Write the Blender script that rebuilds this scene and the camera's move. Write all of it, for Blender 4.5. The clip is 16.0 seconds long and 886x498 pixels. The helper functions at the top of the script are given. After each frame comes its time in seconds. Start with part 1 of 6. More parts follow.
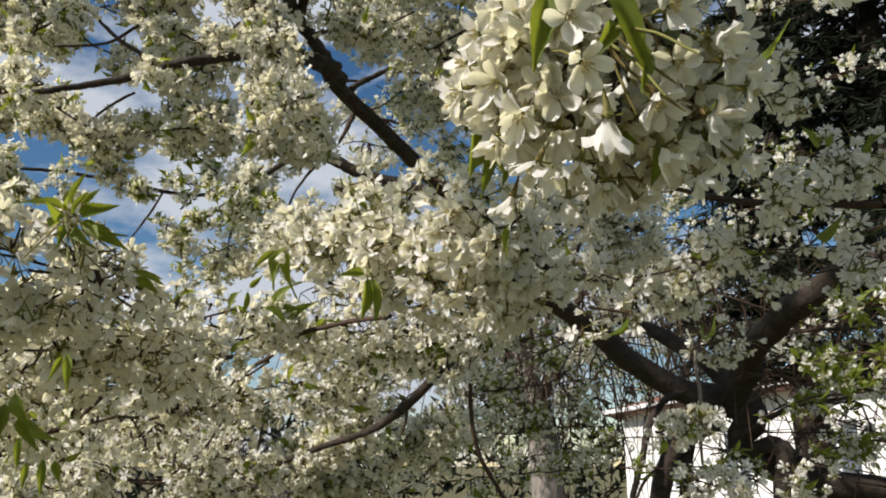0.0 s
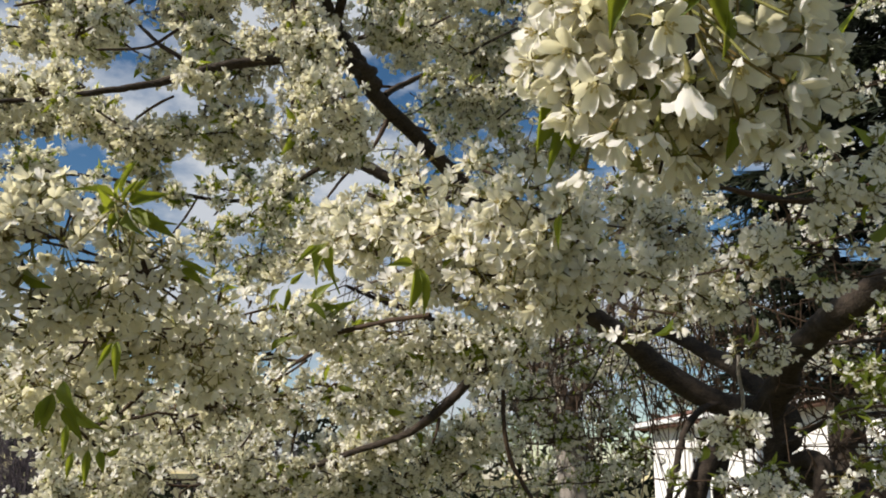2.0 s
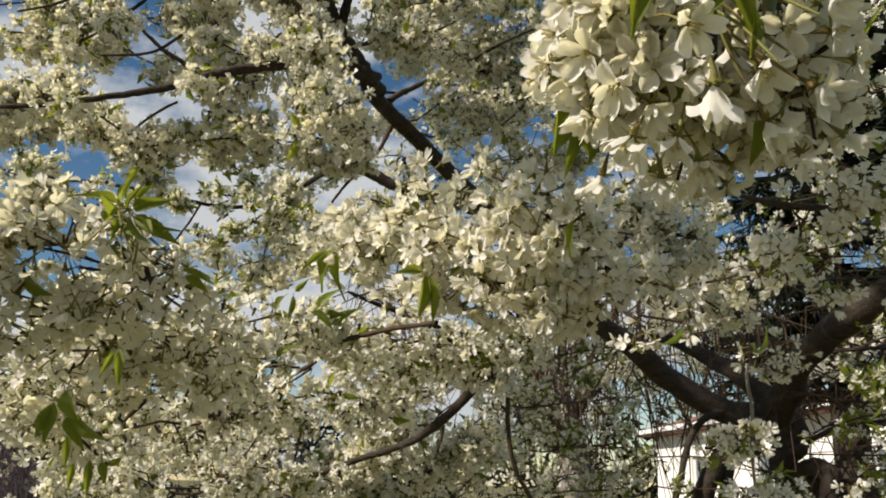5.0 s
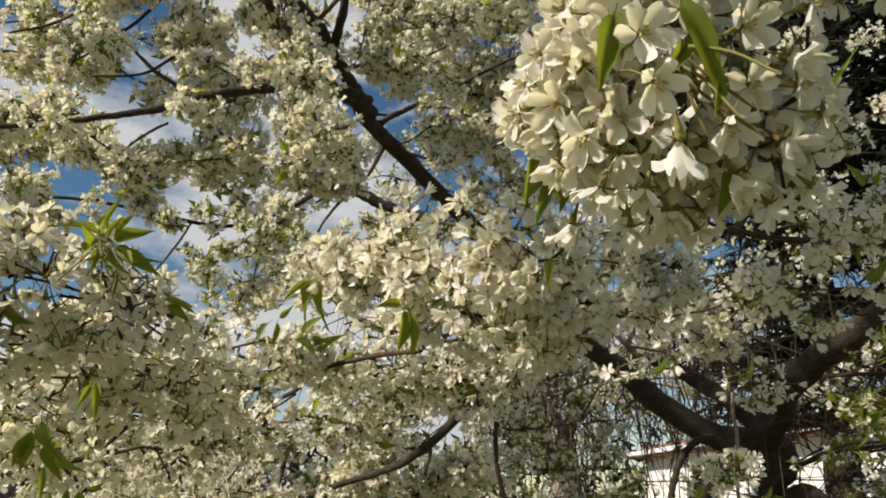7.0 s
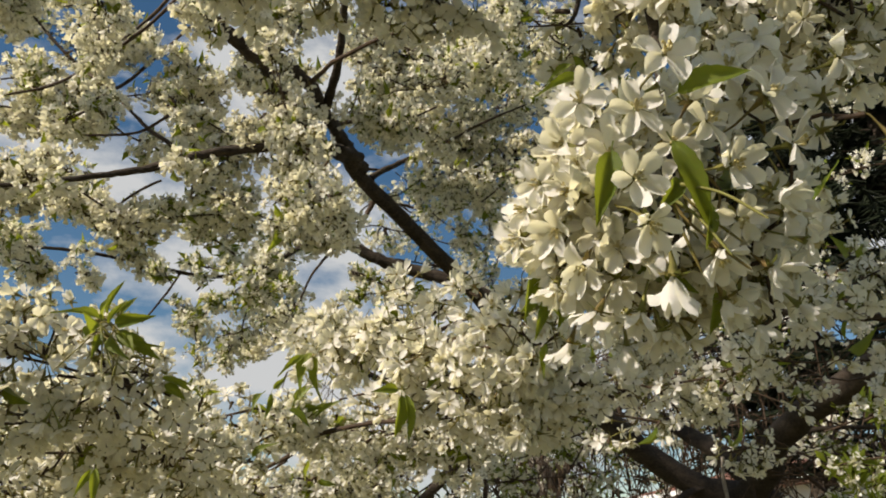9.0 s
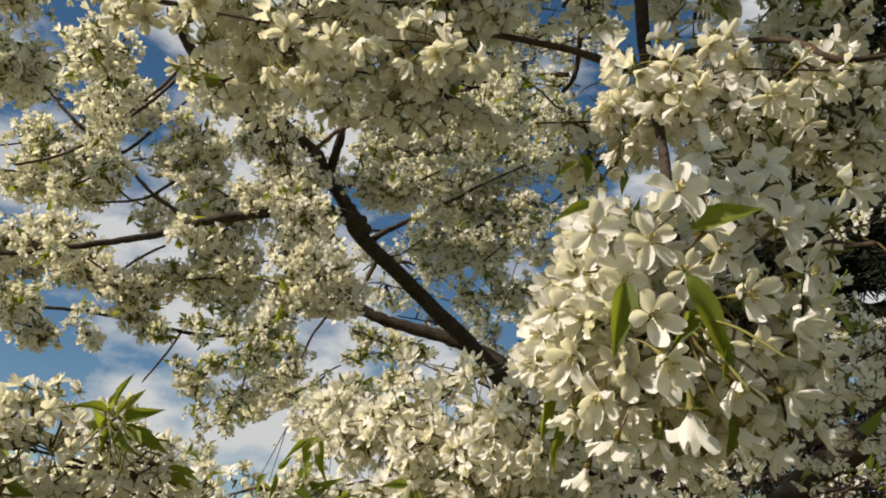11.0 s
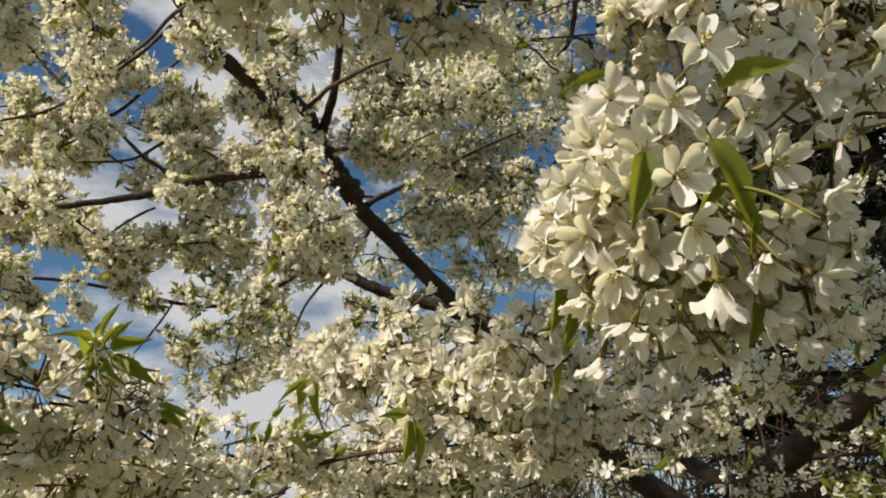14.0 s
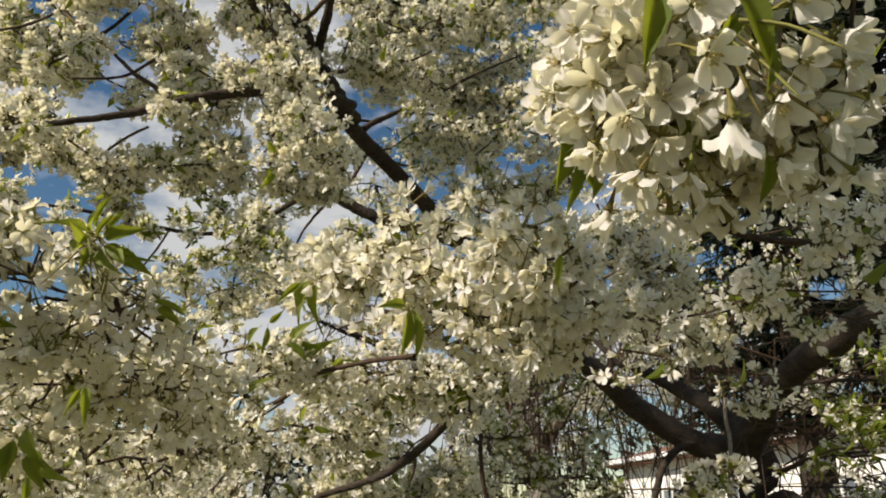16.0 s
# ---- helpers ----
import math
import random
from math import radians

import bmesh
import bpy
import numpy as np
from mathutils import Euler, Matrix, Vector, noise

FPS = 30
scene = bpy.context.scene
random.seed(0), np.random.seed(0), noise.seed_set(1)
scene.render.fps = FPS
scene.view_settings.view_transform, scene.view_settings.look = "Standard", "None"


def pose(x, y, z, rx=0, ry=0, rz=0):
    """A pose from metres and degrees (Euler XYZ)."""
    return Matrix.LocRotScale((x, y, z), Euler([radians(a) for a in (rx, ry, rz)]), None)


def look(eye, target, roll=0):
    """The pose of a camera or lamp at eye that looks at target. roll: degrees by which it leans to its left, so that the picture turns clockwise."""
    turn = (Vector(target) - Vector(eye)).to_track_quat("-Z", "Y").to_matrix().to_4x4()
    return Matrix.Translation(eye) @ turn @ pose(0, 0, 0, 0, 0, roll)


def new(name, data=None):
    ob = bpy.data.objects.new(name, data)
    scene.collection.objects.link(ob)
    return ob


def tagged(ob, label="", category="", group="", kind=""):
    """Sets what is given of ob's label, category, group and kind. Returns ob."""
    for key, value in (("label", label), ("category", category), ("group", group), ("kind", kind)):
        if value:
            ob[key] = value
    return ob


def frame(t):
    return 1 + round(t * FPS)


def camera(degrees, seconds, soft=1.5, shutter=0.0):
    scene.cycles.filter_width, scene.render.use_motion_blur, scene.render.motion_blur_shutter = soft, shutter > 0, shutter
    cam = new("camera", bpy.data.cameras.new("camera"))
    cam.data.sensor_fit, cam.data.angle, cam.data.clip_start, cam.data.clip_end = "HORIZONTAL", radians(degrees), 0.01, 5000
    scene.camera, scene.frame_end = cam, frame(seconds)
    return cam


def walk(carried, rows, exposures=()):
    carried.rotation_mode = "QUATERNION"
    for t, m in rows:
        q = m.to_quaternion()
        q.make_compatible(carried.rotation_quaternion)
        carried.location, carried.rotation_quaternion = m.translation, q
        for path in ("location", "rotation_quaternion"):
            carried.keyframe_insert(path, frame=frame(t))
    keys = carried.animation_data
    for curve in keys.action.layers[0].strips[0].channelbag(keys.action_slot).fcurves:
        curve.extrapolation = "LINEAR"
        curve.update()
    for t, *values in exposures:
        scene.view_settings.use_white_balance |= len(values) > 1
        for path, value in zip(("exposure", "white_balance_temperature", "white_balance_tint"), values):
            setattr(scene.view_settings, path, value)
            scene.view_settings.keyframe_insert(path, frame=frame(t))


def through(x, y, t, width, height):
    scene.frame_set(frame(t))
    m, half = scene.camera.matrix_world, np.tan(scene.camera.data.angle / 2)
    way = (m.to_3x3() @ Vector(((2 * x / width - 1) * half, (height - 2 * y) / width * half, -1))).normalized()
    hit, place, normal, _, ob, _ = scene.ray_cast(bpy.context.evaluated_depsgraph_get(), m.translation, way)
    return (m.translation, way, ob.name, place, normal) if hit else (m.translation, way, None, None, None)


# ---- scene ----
cam = camera(57.6, 16.0, soft=1.9)
# the camera's white balance drifts to a warmer picture
TINT = [(0.0, 0.47, 6950, 12), (1.0, 0.46, 7030, 12), (3.5, 0.45, 7420, 10), (7.0, 0.45, 7800, 11), (16.0, 0.45, 7900, 11)]
PATH = [
    (0.0, (0.000, 0.000, 1.600), (0.000, 4.830, 2.894), -0.00),
    (0.5, (-0.011, 0.015, 1.598), (-0.004, 4.843, 2.896), 0.25),
    (1.0, (-0.014, 0.023, 1.593), (-0.041, 4.845, 2.914), 0.54),
    (1.5, (-0.016, 0.019, 1.591), (-0.144, 4.835, 2.929), 0.82),
    (2.0, (-0.021, 0.015, 1.584), (-0.190, 4.824, 2.943), 0.97),
    (2.5, (-0.020, 0.012, 1.594), (-0.199, 4.820, 2.953), 0.87),
    (3.0, (-0.032, 0.018, 1.584), (-0.212, 4.822, 2.958), 1.02),
    (3.5, (-0.039, 0.025, 1.584), (-0.212, 4.826, 2.970), 1.18),
    (4.0, (-0.038, 0.025, 1.589), (-0.215, 4.824, 2.980), 0.96),
    (6.5, (-0.013, 0.033, 1.588), (-0.204, 4.819, 3.023), 1.34),
    (7.0, (-0.016, 0.022, 1.602), (-0.159, 4.788, 3.108), 1.52),
    (7.5, (-0.012, 0.005, 1.618), (-0.134, 4.740, 3.221), 1.42),
    (8.0, (-0.008, -0.005, 1.624), (-0.118, 4.701, 3.307), 1.33),
    (8.5, (-0.017, -0.007, 1.632), (-0.098, 4.686, 3.357), 1.44),
    (9.0, (-0.025, -0.007, 1.634), (-0.094, 4.672, 3.395), 1.41),
    (9.5, (-0.034, -0.010, 1.645), (-0.085, 4.642, 3.477), 1.29),
    (12.0, (-0.035, -0.032, 1.672), (-0.125, 4.489, 3.806), 1.37),
    (12.5, (-0.042, -0.026, 1.664), (-0.118, 4.487, 3.815), 1.64),
    (13.0, (-0.039, -0.011, 1.654), (-0.112, 4.496, 3.817), 1.47),
    (13.5, (-0.038, 0.002, 1.646), (-0.085, 4.572, 3.674), 1.23),
    (14.0, (-0.040, 0.021, 1.633), (-0.065, 4.631, 3.568), 0.84),
    (14.5, (-0.031, 0.032, 1.622), (-0.051, 4.688, 3.444), 0.74),
    (15.0, (-0.028, 0.042, 1.613), (-0.034, 4.733, 3.343), 0.65),
    (15.5, (-0.022, 0.041, 1.614), (-0.045, 4.765, 3.252), 0.41),
    (16.0, (-0.042, 0.048, 1.599), (-0.040, 4.797, 3.166), 0.93),
]
walk(cam, [(t, look(eye, target, roll)) for t, eye, target, roll in PATH], TINT)

# ---- light ----
SUN_FROM = Vector((-0.72, -0.38, 0.58)).normalized()
world = bpy.data.worlds.new("sky")
scene.world = world
world.use_nodes = True
wn = world.node_tree.nodes
wl = world.node_tree.links
wn.clear()
sky = wn.new("ShaderNodeTexSky")
sky.sky_type = "NISHITA"
sky.sun_disc = False
sky.sun_elevation = math.asin(SUN_FROM.z)
sky.sun_rotation = math.atan2(SUN_FROM.x, SUN_FROM.y)
sky.air_density, sky.dust_density, sky.ozone_density = 1.0, 0.0, 1.0
sky.altitude = 600
blue = wn.new("ShaderNodeBackground")
blue.inputs["Strength"].default_value = 0.070
white = wn.new("ShaderNodeBackground")
white.inputs["Color"].default_value = (0.75, 0.85, 1.0, 1)
white.inputs["Strength"].default_value = 0.53
where = wn.new("ShaderNodeTexCoord")
stretch = wn.new("ShaderNodeMapping")
stretch.inputs["Location"].default_value = (0.35, 0.0, 0.55)
stretch.inputs["Scale"].default_value = (2.2, 2.2, 4.2)
puffs = wn.new("ShaderNodeTexNoise")
puffs.inputs["Scale"].default_value = 2.1
puffs.inputs["Detail"].default_value = 7
puffs.inputs["Roughness"].default_value = 0.55
cover = wn.new("ShaderNodeValToRGB")
cover.color_ramp.elements[0].position = 0.465
cover.color_ramp.elements[1].position = 0.59
both = wn.new("ShaderNodeMixShader")
out = wn.new("ShaderNodeOutputWorld")
wl.new(where.outputs["Generated"], stretch.inputs["Vector"])
wl.new(stretch.outputs["Vector"], puffs.inputs["Vector"])
wl.new(puffs.outputs["Fac"], cover.inputs["Fac"])
wl.new(cover.outputs["Color"], both.inputs["Fac"])
deep = wn.new("ShaderNodeHueSaturation")
deep.inputs["Saturation"].default_value = 1.3
wl.new(sky.outputs["Color"], deep.inputs["Color"])
wl.new(deep.outputs["Color"], blue.inputs["Color"])
wl.new(blue.outputs["Background"], both.inputs[1])
wl.new(white.outputs["Background"], both.inputs[2])
wl.new(both.outputs["Shader"], out.inputs["Surface"])

sun_data = bpy.data.lights.new("sun", "SUN")
sun_data.energy = 4.6
sun_data.angle = radians(1.2)
sun_data.color = (1.0, 0.965, 0.935)
sun = new("sun", sun_data)
sun.matrix_world = look(SUN_FROM * 60, (0, 0, 0))


# ---- materials ----
def shader(name, base, rough=0.7, spec=0.3):
    m = bpy.data.materials.new(name)
    m.use_nodes = True
    n, l = m.node_tree.nodes, m.node_tree.links
    p = n["Principled BSDF"]
    p.inputs["Base Color"].default_value = (*base, 1)
    p.inputs["Roughness"].default_value = rough
    p.inputs["Specular IOR Level"].default_value = spec
    return m, n, l, p


def mottled(name, dark, light, scale, rough=0.8, bump=0.3, fine=6.0, squash=(1, 1, 1), spec=0.25):
    """Two scales of noise between two colours, with relief."""
    m, n, l, p = shader(name, light, rough, spec)
    tc = n.new("ShaderNodeTexCoord")
    mp = n.new("ShaderNodeMapping")
    mp.inputs["Scale"].default_value = squash
    l.new(tc.outputs["Object"], mp.inputs["Vector"])
    a = n.new("ShaderNodeTexNoise")
    a.inputs["Scale"].default_value = scale
    a.inputs["Detail"].default_value = 5
    b = n.new("ShaderNodeTexNoise")
    b.inputs["Scale"].default_value = scale * fine
    b.inputs["Detail"].default_value = 4
    for q in (a, b):
        l.new(mp.outputs["Vector"], q.inputs["Vector"])
    mix = n.new("ShaderNodeMath")
    mix.operation = "MULTIPLY_ADD"
    mix.inputs[1].default_value = 0.5
    half = n.new("ShaderNodeMath")
    half.operation = "MULTIPLY"
    half.inputs[1].default_value = 0.5
    l.new(b.outputs["Fac"], half.inputs[0])
    l.new(a.outputs["Fac"], mix.inputs[0])
    l.new(half.outputs["Value"], mix.inputs[2])
    ramp = n.new("ShaderNodeValToRGB")
    ramp.color_ramp.elements[0].position, ramp.color_ramp.elements[1].position = 0.36, 0.64
    ramp.color_ramp.elements[0].color, ramp.color_ramp.elements[1].color = (*dark, 1), (*light, 1)
    l.new(mix.outputs["Value"], ramp.inputs["Fac"])
    l.new(ramp.outputs["Color"], p.inputs["Base Color"])
    bp = n.new("ShaderNodeBump")
    bp.inputs["Strength"].default_value = bump
    bp.inputs["Distance"].default_value = 0.3 / scale
    l.new(mix.outputs["Value"], bp.inputs["Height"])
    l.new(bp.outputs["Normal"], p.inputs["Normal"])
    return m


def soft_leaf(name, low, high, through, share, rough=0.5, vein=0.0, gloss=0.2):
    """Thin plant tissue: part of the light passes through it. Each piece has its own shade."""
    m, n, l, p = shader(name, high, rough, gloss)
    geo = n.new("ShaderNodeNewGeometry")
    info = n.new("ShaderNodeObjectInfo")
    add = n.new("ShaderNodeMath")
    add.operation = "ADD"
    l.new(geo.outputs["Random Per Island"], add.inputs[0])
    l.new(info.outputs["Random"], add.inputs[1])
    wrap = n.new("ShaderNodeMath")
    wrap.operation = "FRACT"
    l.new(add.outputs["Value"], wrap.inputs[0])
    ramp = n.new("ShaderNodeValToRGB")
    ramp.color_ramp.elements[0].color, ramp.color_ramp.elements[1].color = (*low, 1), (*high, 1)
    l.new(wrap.outputs["Value"], ramp.inputs["Fac"])
    tc = n.new("ShaderNodeTexCoord")
    grain = n.new("ShaderNodeTexNoise")
    grain.inputs["Scale"].default_value = 260
    grain.inputs["Detail"].default_value = 3
    l.new(tc.outputs["Object"], grain.inputs["Vector"])
    tint = n.new("ShaderNodeMix")
    tint.data_type, tint.blend_type = "RGBA", "MULTIPLY"
    tint.inputs["Factor"].default_value = vein
    l.new(ramp.outputs["Color"], tint.inputs["A"])
    l.new(grain.outputs["Color"], tint.inputs["B"])
    l.new(tint.outputs["Result"], p.inputs["Base Color"])
    bp = n.new("ShaderNodeBump")
    bp.inputs["Strength"].default_value = 0.25
    bp.inputs["Distance"].default_value = 0.001
    waves = n.new("ShaderNodeTexNoise")
    waves.inputs["Scale"].default_value = 900
    waves.inputs["Detail"].default_value = 1
    folds = n.new("ShaderNodeMath")
    folds.operation = "ADD"
    l.new(grain.outputs["Fac"], folds.inputs[0])
    l.new(waves.outputs["Fac"], folds.inputs[1])
    l.new(folds.outputs["Value"], bp.inputs["Height"])
    l.new(bp.outputs["Normal"], p.inputs["Normal"])
    tr = n.new("ShaderNodeBsdfTranslucent")
    tr.inputs["Color"].default_value = (*through, 1)
    ms = n.new("ShaderNodeMixShader")
    ms.inputs["Fac"].default_value = share
    l.new(p.outputs["BSDF"], ms.inputs[1])
    l.new(tr.outputs["BSDF"], ms.inputs[2])
    l.new(ms.outputs["Shader"], n["Material Output"].inputs["Surface"])
    return m


PETAL = soft_leaf("petal", (0.82, 0.81, 0.80), (0.89, 0.885, 0.875), (0.91, 0.87, 0.59), 0.46, 0.6, 0.08)
STAMEN = soft_leaf("stamen", (0.60, 0.50, 0.20), (0.82, 0.77, 0.52), (0.6, 0.5, 0.2), 0.2, 0.6, 0.1)
CALYX = soft_leaf("calyx", (0.17, 0.11, 0.04), (0.27, 0.27, 0.08), (0.3, 0.35, 0.08), 0.2, 0.5, 0.2)
LEAF = soft_leaf("young_leaf", (0.075, 0.115, 0.018), (0.19, 0.235, 0.036), (0.36, 0.42, 0.040), 0.40, 0.45, 0.35, 0.25)
BARK = mottled("cherry_bark", (0.019, 0.0145, 0.011), (0.064, 0.048, 0.036), 14, 0.85, 0.7, 5.0, (1, 1, 2.2))
TWIG = mottled("twig_bark", (0.022, 0.013, 0.008), (0.080, 0.050, 0.030), 60, 0.7, 0.3)
GREY_TWIG = mottled("dry_twig", (0.16, 0.14, 0.12), (0.30, 0.27, 0.24), 80, 0.8, 0.3)
SHRUB = mottled("shrub_bark", (0.045, 0.036, 0.042), (0.11, 0.09, 0.105), 30, 0.8, 0.3)
# near-black green: the shade on the evergreens is put into this colour
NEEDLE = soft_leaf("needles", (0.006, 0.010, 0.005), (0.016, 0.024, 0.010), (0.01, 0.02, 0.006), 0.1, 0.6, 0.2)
GRASS = mottled("grass", (0.07, 0.075, 0.028), (0.19, 0.165, 0.085), 3.0, 0.9, 0.5, 30)
STUCCO = mottled("white_stucco", (0.70, 0.69, 0.66), (0.82, 0.81, 0.79), 2.0, 0.85, 0.1, 20)
ROOFING = mottled("brown_roofing", (0.13, 0.055, 0.035), (0.24, 0.11, 0.075), 3.0, 0.7, 0.3, 8)
FRAME_WHITE = mottled("window_paint", (0.62, 0.63, 0.64), (0.78, 0.78, 0.78), 5.0, 0.5, 0.05)
CURTAIN = mottled("teal_curtain", (0.03, 0.33, 0.38), (0.06, 0.45, 0.50), 6.0, 0.8, 0.2)
GLASS, gn, gl, gp = shader("window_glass", (0.10, 0.12, 0.14), 0.05, 0.5)
gp.inputs["Metallic"].default_value = 0.0


# ---- builders ----
def part(name, verts, faces, material, parent, label="", smooth=True, indices=None, kind=""):
    """One mesh object from arrays of corners and four-sided faces, under its thing."""
    verts, faces = np.asarray(verts, np.float32), np.asarray(faces, np.int32)
    me = bpy.data.meshes.new(name)
    me.vertices.add(len(verts))
    me.vertices.foreach_set("co", verts.ravel())
    me.loops.add(faces.size)
    me.loops.foreach_set("vertex_index", faces.ravel())
    me.polygons.add(len(faces))
    me.polygons.foreach_set("loop_start", np.arange(0, faces.size, faces.shape[1], dtype=np.int32))
    me.polygons.foreach_set("use_smooth", np.full(len(faces), smooth))
    for m in material if isinstance(material, (list, tuple)) else [material]:
        me.materials.append(m)
    if indices is not None:
        me.polygons.foreach_set("material_index", np.asarray(indices, np.int32))
    me.update(calc_edges=True)
    ob = new(name, me)
    ob.parent = parent
    return tagged(ob, label, "", "", kind)


def thing(name, label, category, at=(0, 0, 0), group="", kind=""):
    ob = new(name)
    ob.empty_display_size = 0.1
    ob.location = at
    return tagged(ob, label, category, group, kind)


def smooth_path(points, step):
    """Catmull-Rom through rows of x, y, z, radius, about step apart."""
    p = np.array(points, float)
    p = np.vstack([2 * p[0] - p[1], p, 2 * p[-1] - p[-2]])
    p[:, 3] = np.maximum(p[:, 3], 0.0004)
    rows = []
    for k in range(1, len(p) - 2):
        a, b, c, d = p[k - 1 : k + 3]
        count = max(2, int(np.linalg.norm(c[:3] - b[:3]) / step))
        u = np.linspace(0, 1, count, endpoint=False)[:, None]
        rows.append(0.5 * (2 * b + (c - a) * u + (2 * a - 5 * b + 4 * c - d) * u**2 + (3 * b - a - 3 * c + d) * u**3))
    return np.vstack(rows + [p[-2:-1]])


def tube(path, sides, rough=0.0, rs=None):
    """Skin round a path of x, y, z, radius; the last ring is drawn in."""
    xyz, r = path[:, :3], path[:, 3]
    along = np.gradient(xyz, axis=0)
    along /= np.linalg.norm(along, axis=1)[:, None] + 1e-9
    side = np.cross(along[0], (0.31, 0.22, 0.92))
    side /= np.linalg.norm(side)
    ring = np.arange(sides) * 2 * np.pi / sides
    verts = np.empty((len(path), sides, 3))
    for k in range(len(path)):
        side = side - along[k] * (side @ along[k])
        side /= np.linalg.norm(side)
        other = np.cross(along[k], side)
        rad = r[k] * (1 + (rough * rs.uniform(-1, 1, sides) if rough else 0))
        if k == len(path) - 1:
            rad = rad * 0.45
        verts[k] = xyz[k] + (np.cos(ring) * rad)[:, None] * side + (np.sin(ring) * rad)[:, None] * other
    a = np.arange(len(path) - 1)[:, None] * sides + np.arange(sides)
    b = np.arange(len(path) - 1)[:, None] * sides + (np.arange(sides) + 1) % sides
    faces = np.stack([a, b, b + sides, a + sides], -1).reshape(-1, 4)
    return verts.reshape(-1, 3), faces


def ribbons(ends, radii, sides=3):
    """Many thin straight twigs at once: ends (n, 2, 3), radii (n, 2)."""
    ends, radii = np.asarray(ends, float), np.asarray(radii, float)
    way = ends[:, 1] - ends[:, 0]
    way /= np.linalg.norm(way, axis=1)[:, None] + 1e-9
    side = np.cross(way, (0.21, 0.33, 0.92))
    side /= np.linalg.norm(side, axis=1)[:, None] + 1e-9
    other = np.cross(way, side)
    ring = np.arange(sides) * 2 * np.pi / sides
    turn = np.cos(ring)[None, :, None] * side[:, None] + np.sin(ring)[None, :, None] * other[:, None]
    v = ends[:, :, None, :] + turn[:, None] * radii[:, :, None, None]
    n = len(ends)
    k = np.arange(sides)
    quad = np.stack([k, (k + 1) % sides, (k + 1) % sides + sides, k + sides], -1)
    f = (np.arange(n) * 2 * sides)[:, None, None] + quad[None]
    return v.reshape(-1, 3), f.reshape(-1, 4)


def petal_grid(along, across, length, width, rise, cup, curl=0.0, wave=0.0):
    """A rounded petal: narrow at its foot, widest past the middle, notched at the tip."""
    u, half = {
        1: ([0, 1], [0.40, 0.92]),
        2: ([0, 0.62, 1], [0.32, 1.0, 0.72]),
        3: ([0, 0.40, 0.80, 1], [0.20, 0.84, 1.0, 0.52]),
        4: ([0, 0.28, 0.60, 0.88, 1], [0.18, 0.64, 1.0, 0.94, 0.50]),
        6: ([0, 0.16, 0.36, 0.60, 0.80, 0.94, 1], [0.22, 0.54, 0.88, 1.0, 0.92, 0.68, 0.38]),
    }[along]
    u, half = np.array(u), np.array(half) * width
    v = np.linspace(-1, 1, across + 1)
    tilt = math.atan(rise) + curl * 0.5 - curl * u
    x = 0.0013 + length * u * np.cos(tilt)
    z = length * u * np.sin(tilt)
    verts = []
    for k in range(len(u)):
        for s in v:
            notch = (-0.06 if along < 6 else 0.02) * length * (1 - abs(s)) * u[k] ** 6
            rim = wave * width * math.sin(7.0 * u[k] + 2.4 * s) * abs(s) * u[k]
            verts.append((x[k] + notch, s * half[k], z[k] + cup * width * s * s * (0.3 + u[k]) + rim))
    faces = []
    w = across + 1
    for i in range(along):
        for j in range(across):
            a = i * w + j
            faces.append((a, a + w, a + w + 1, a + 1))
    return np.array(verts), np.array(faces)


def spun(verts, angle):
    c, s = math.cos(angle), math.sin(angle)
    return verts @ np.array([[c, s, 0], [-s, c, 0], [0, 0, 1]])


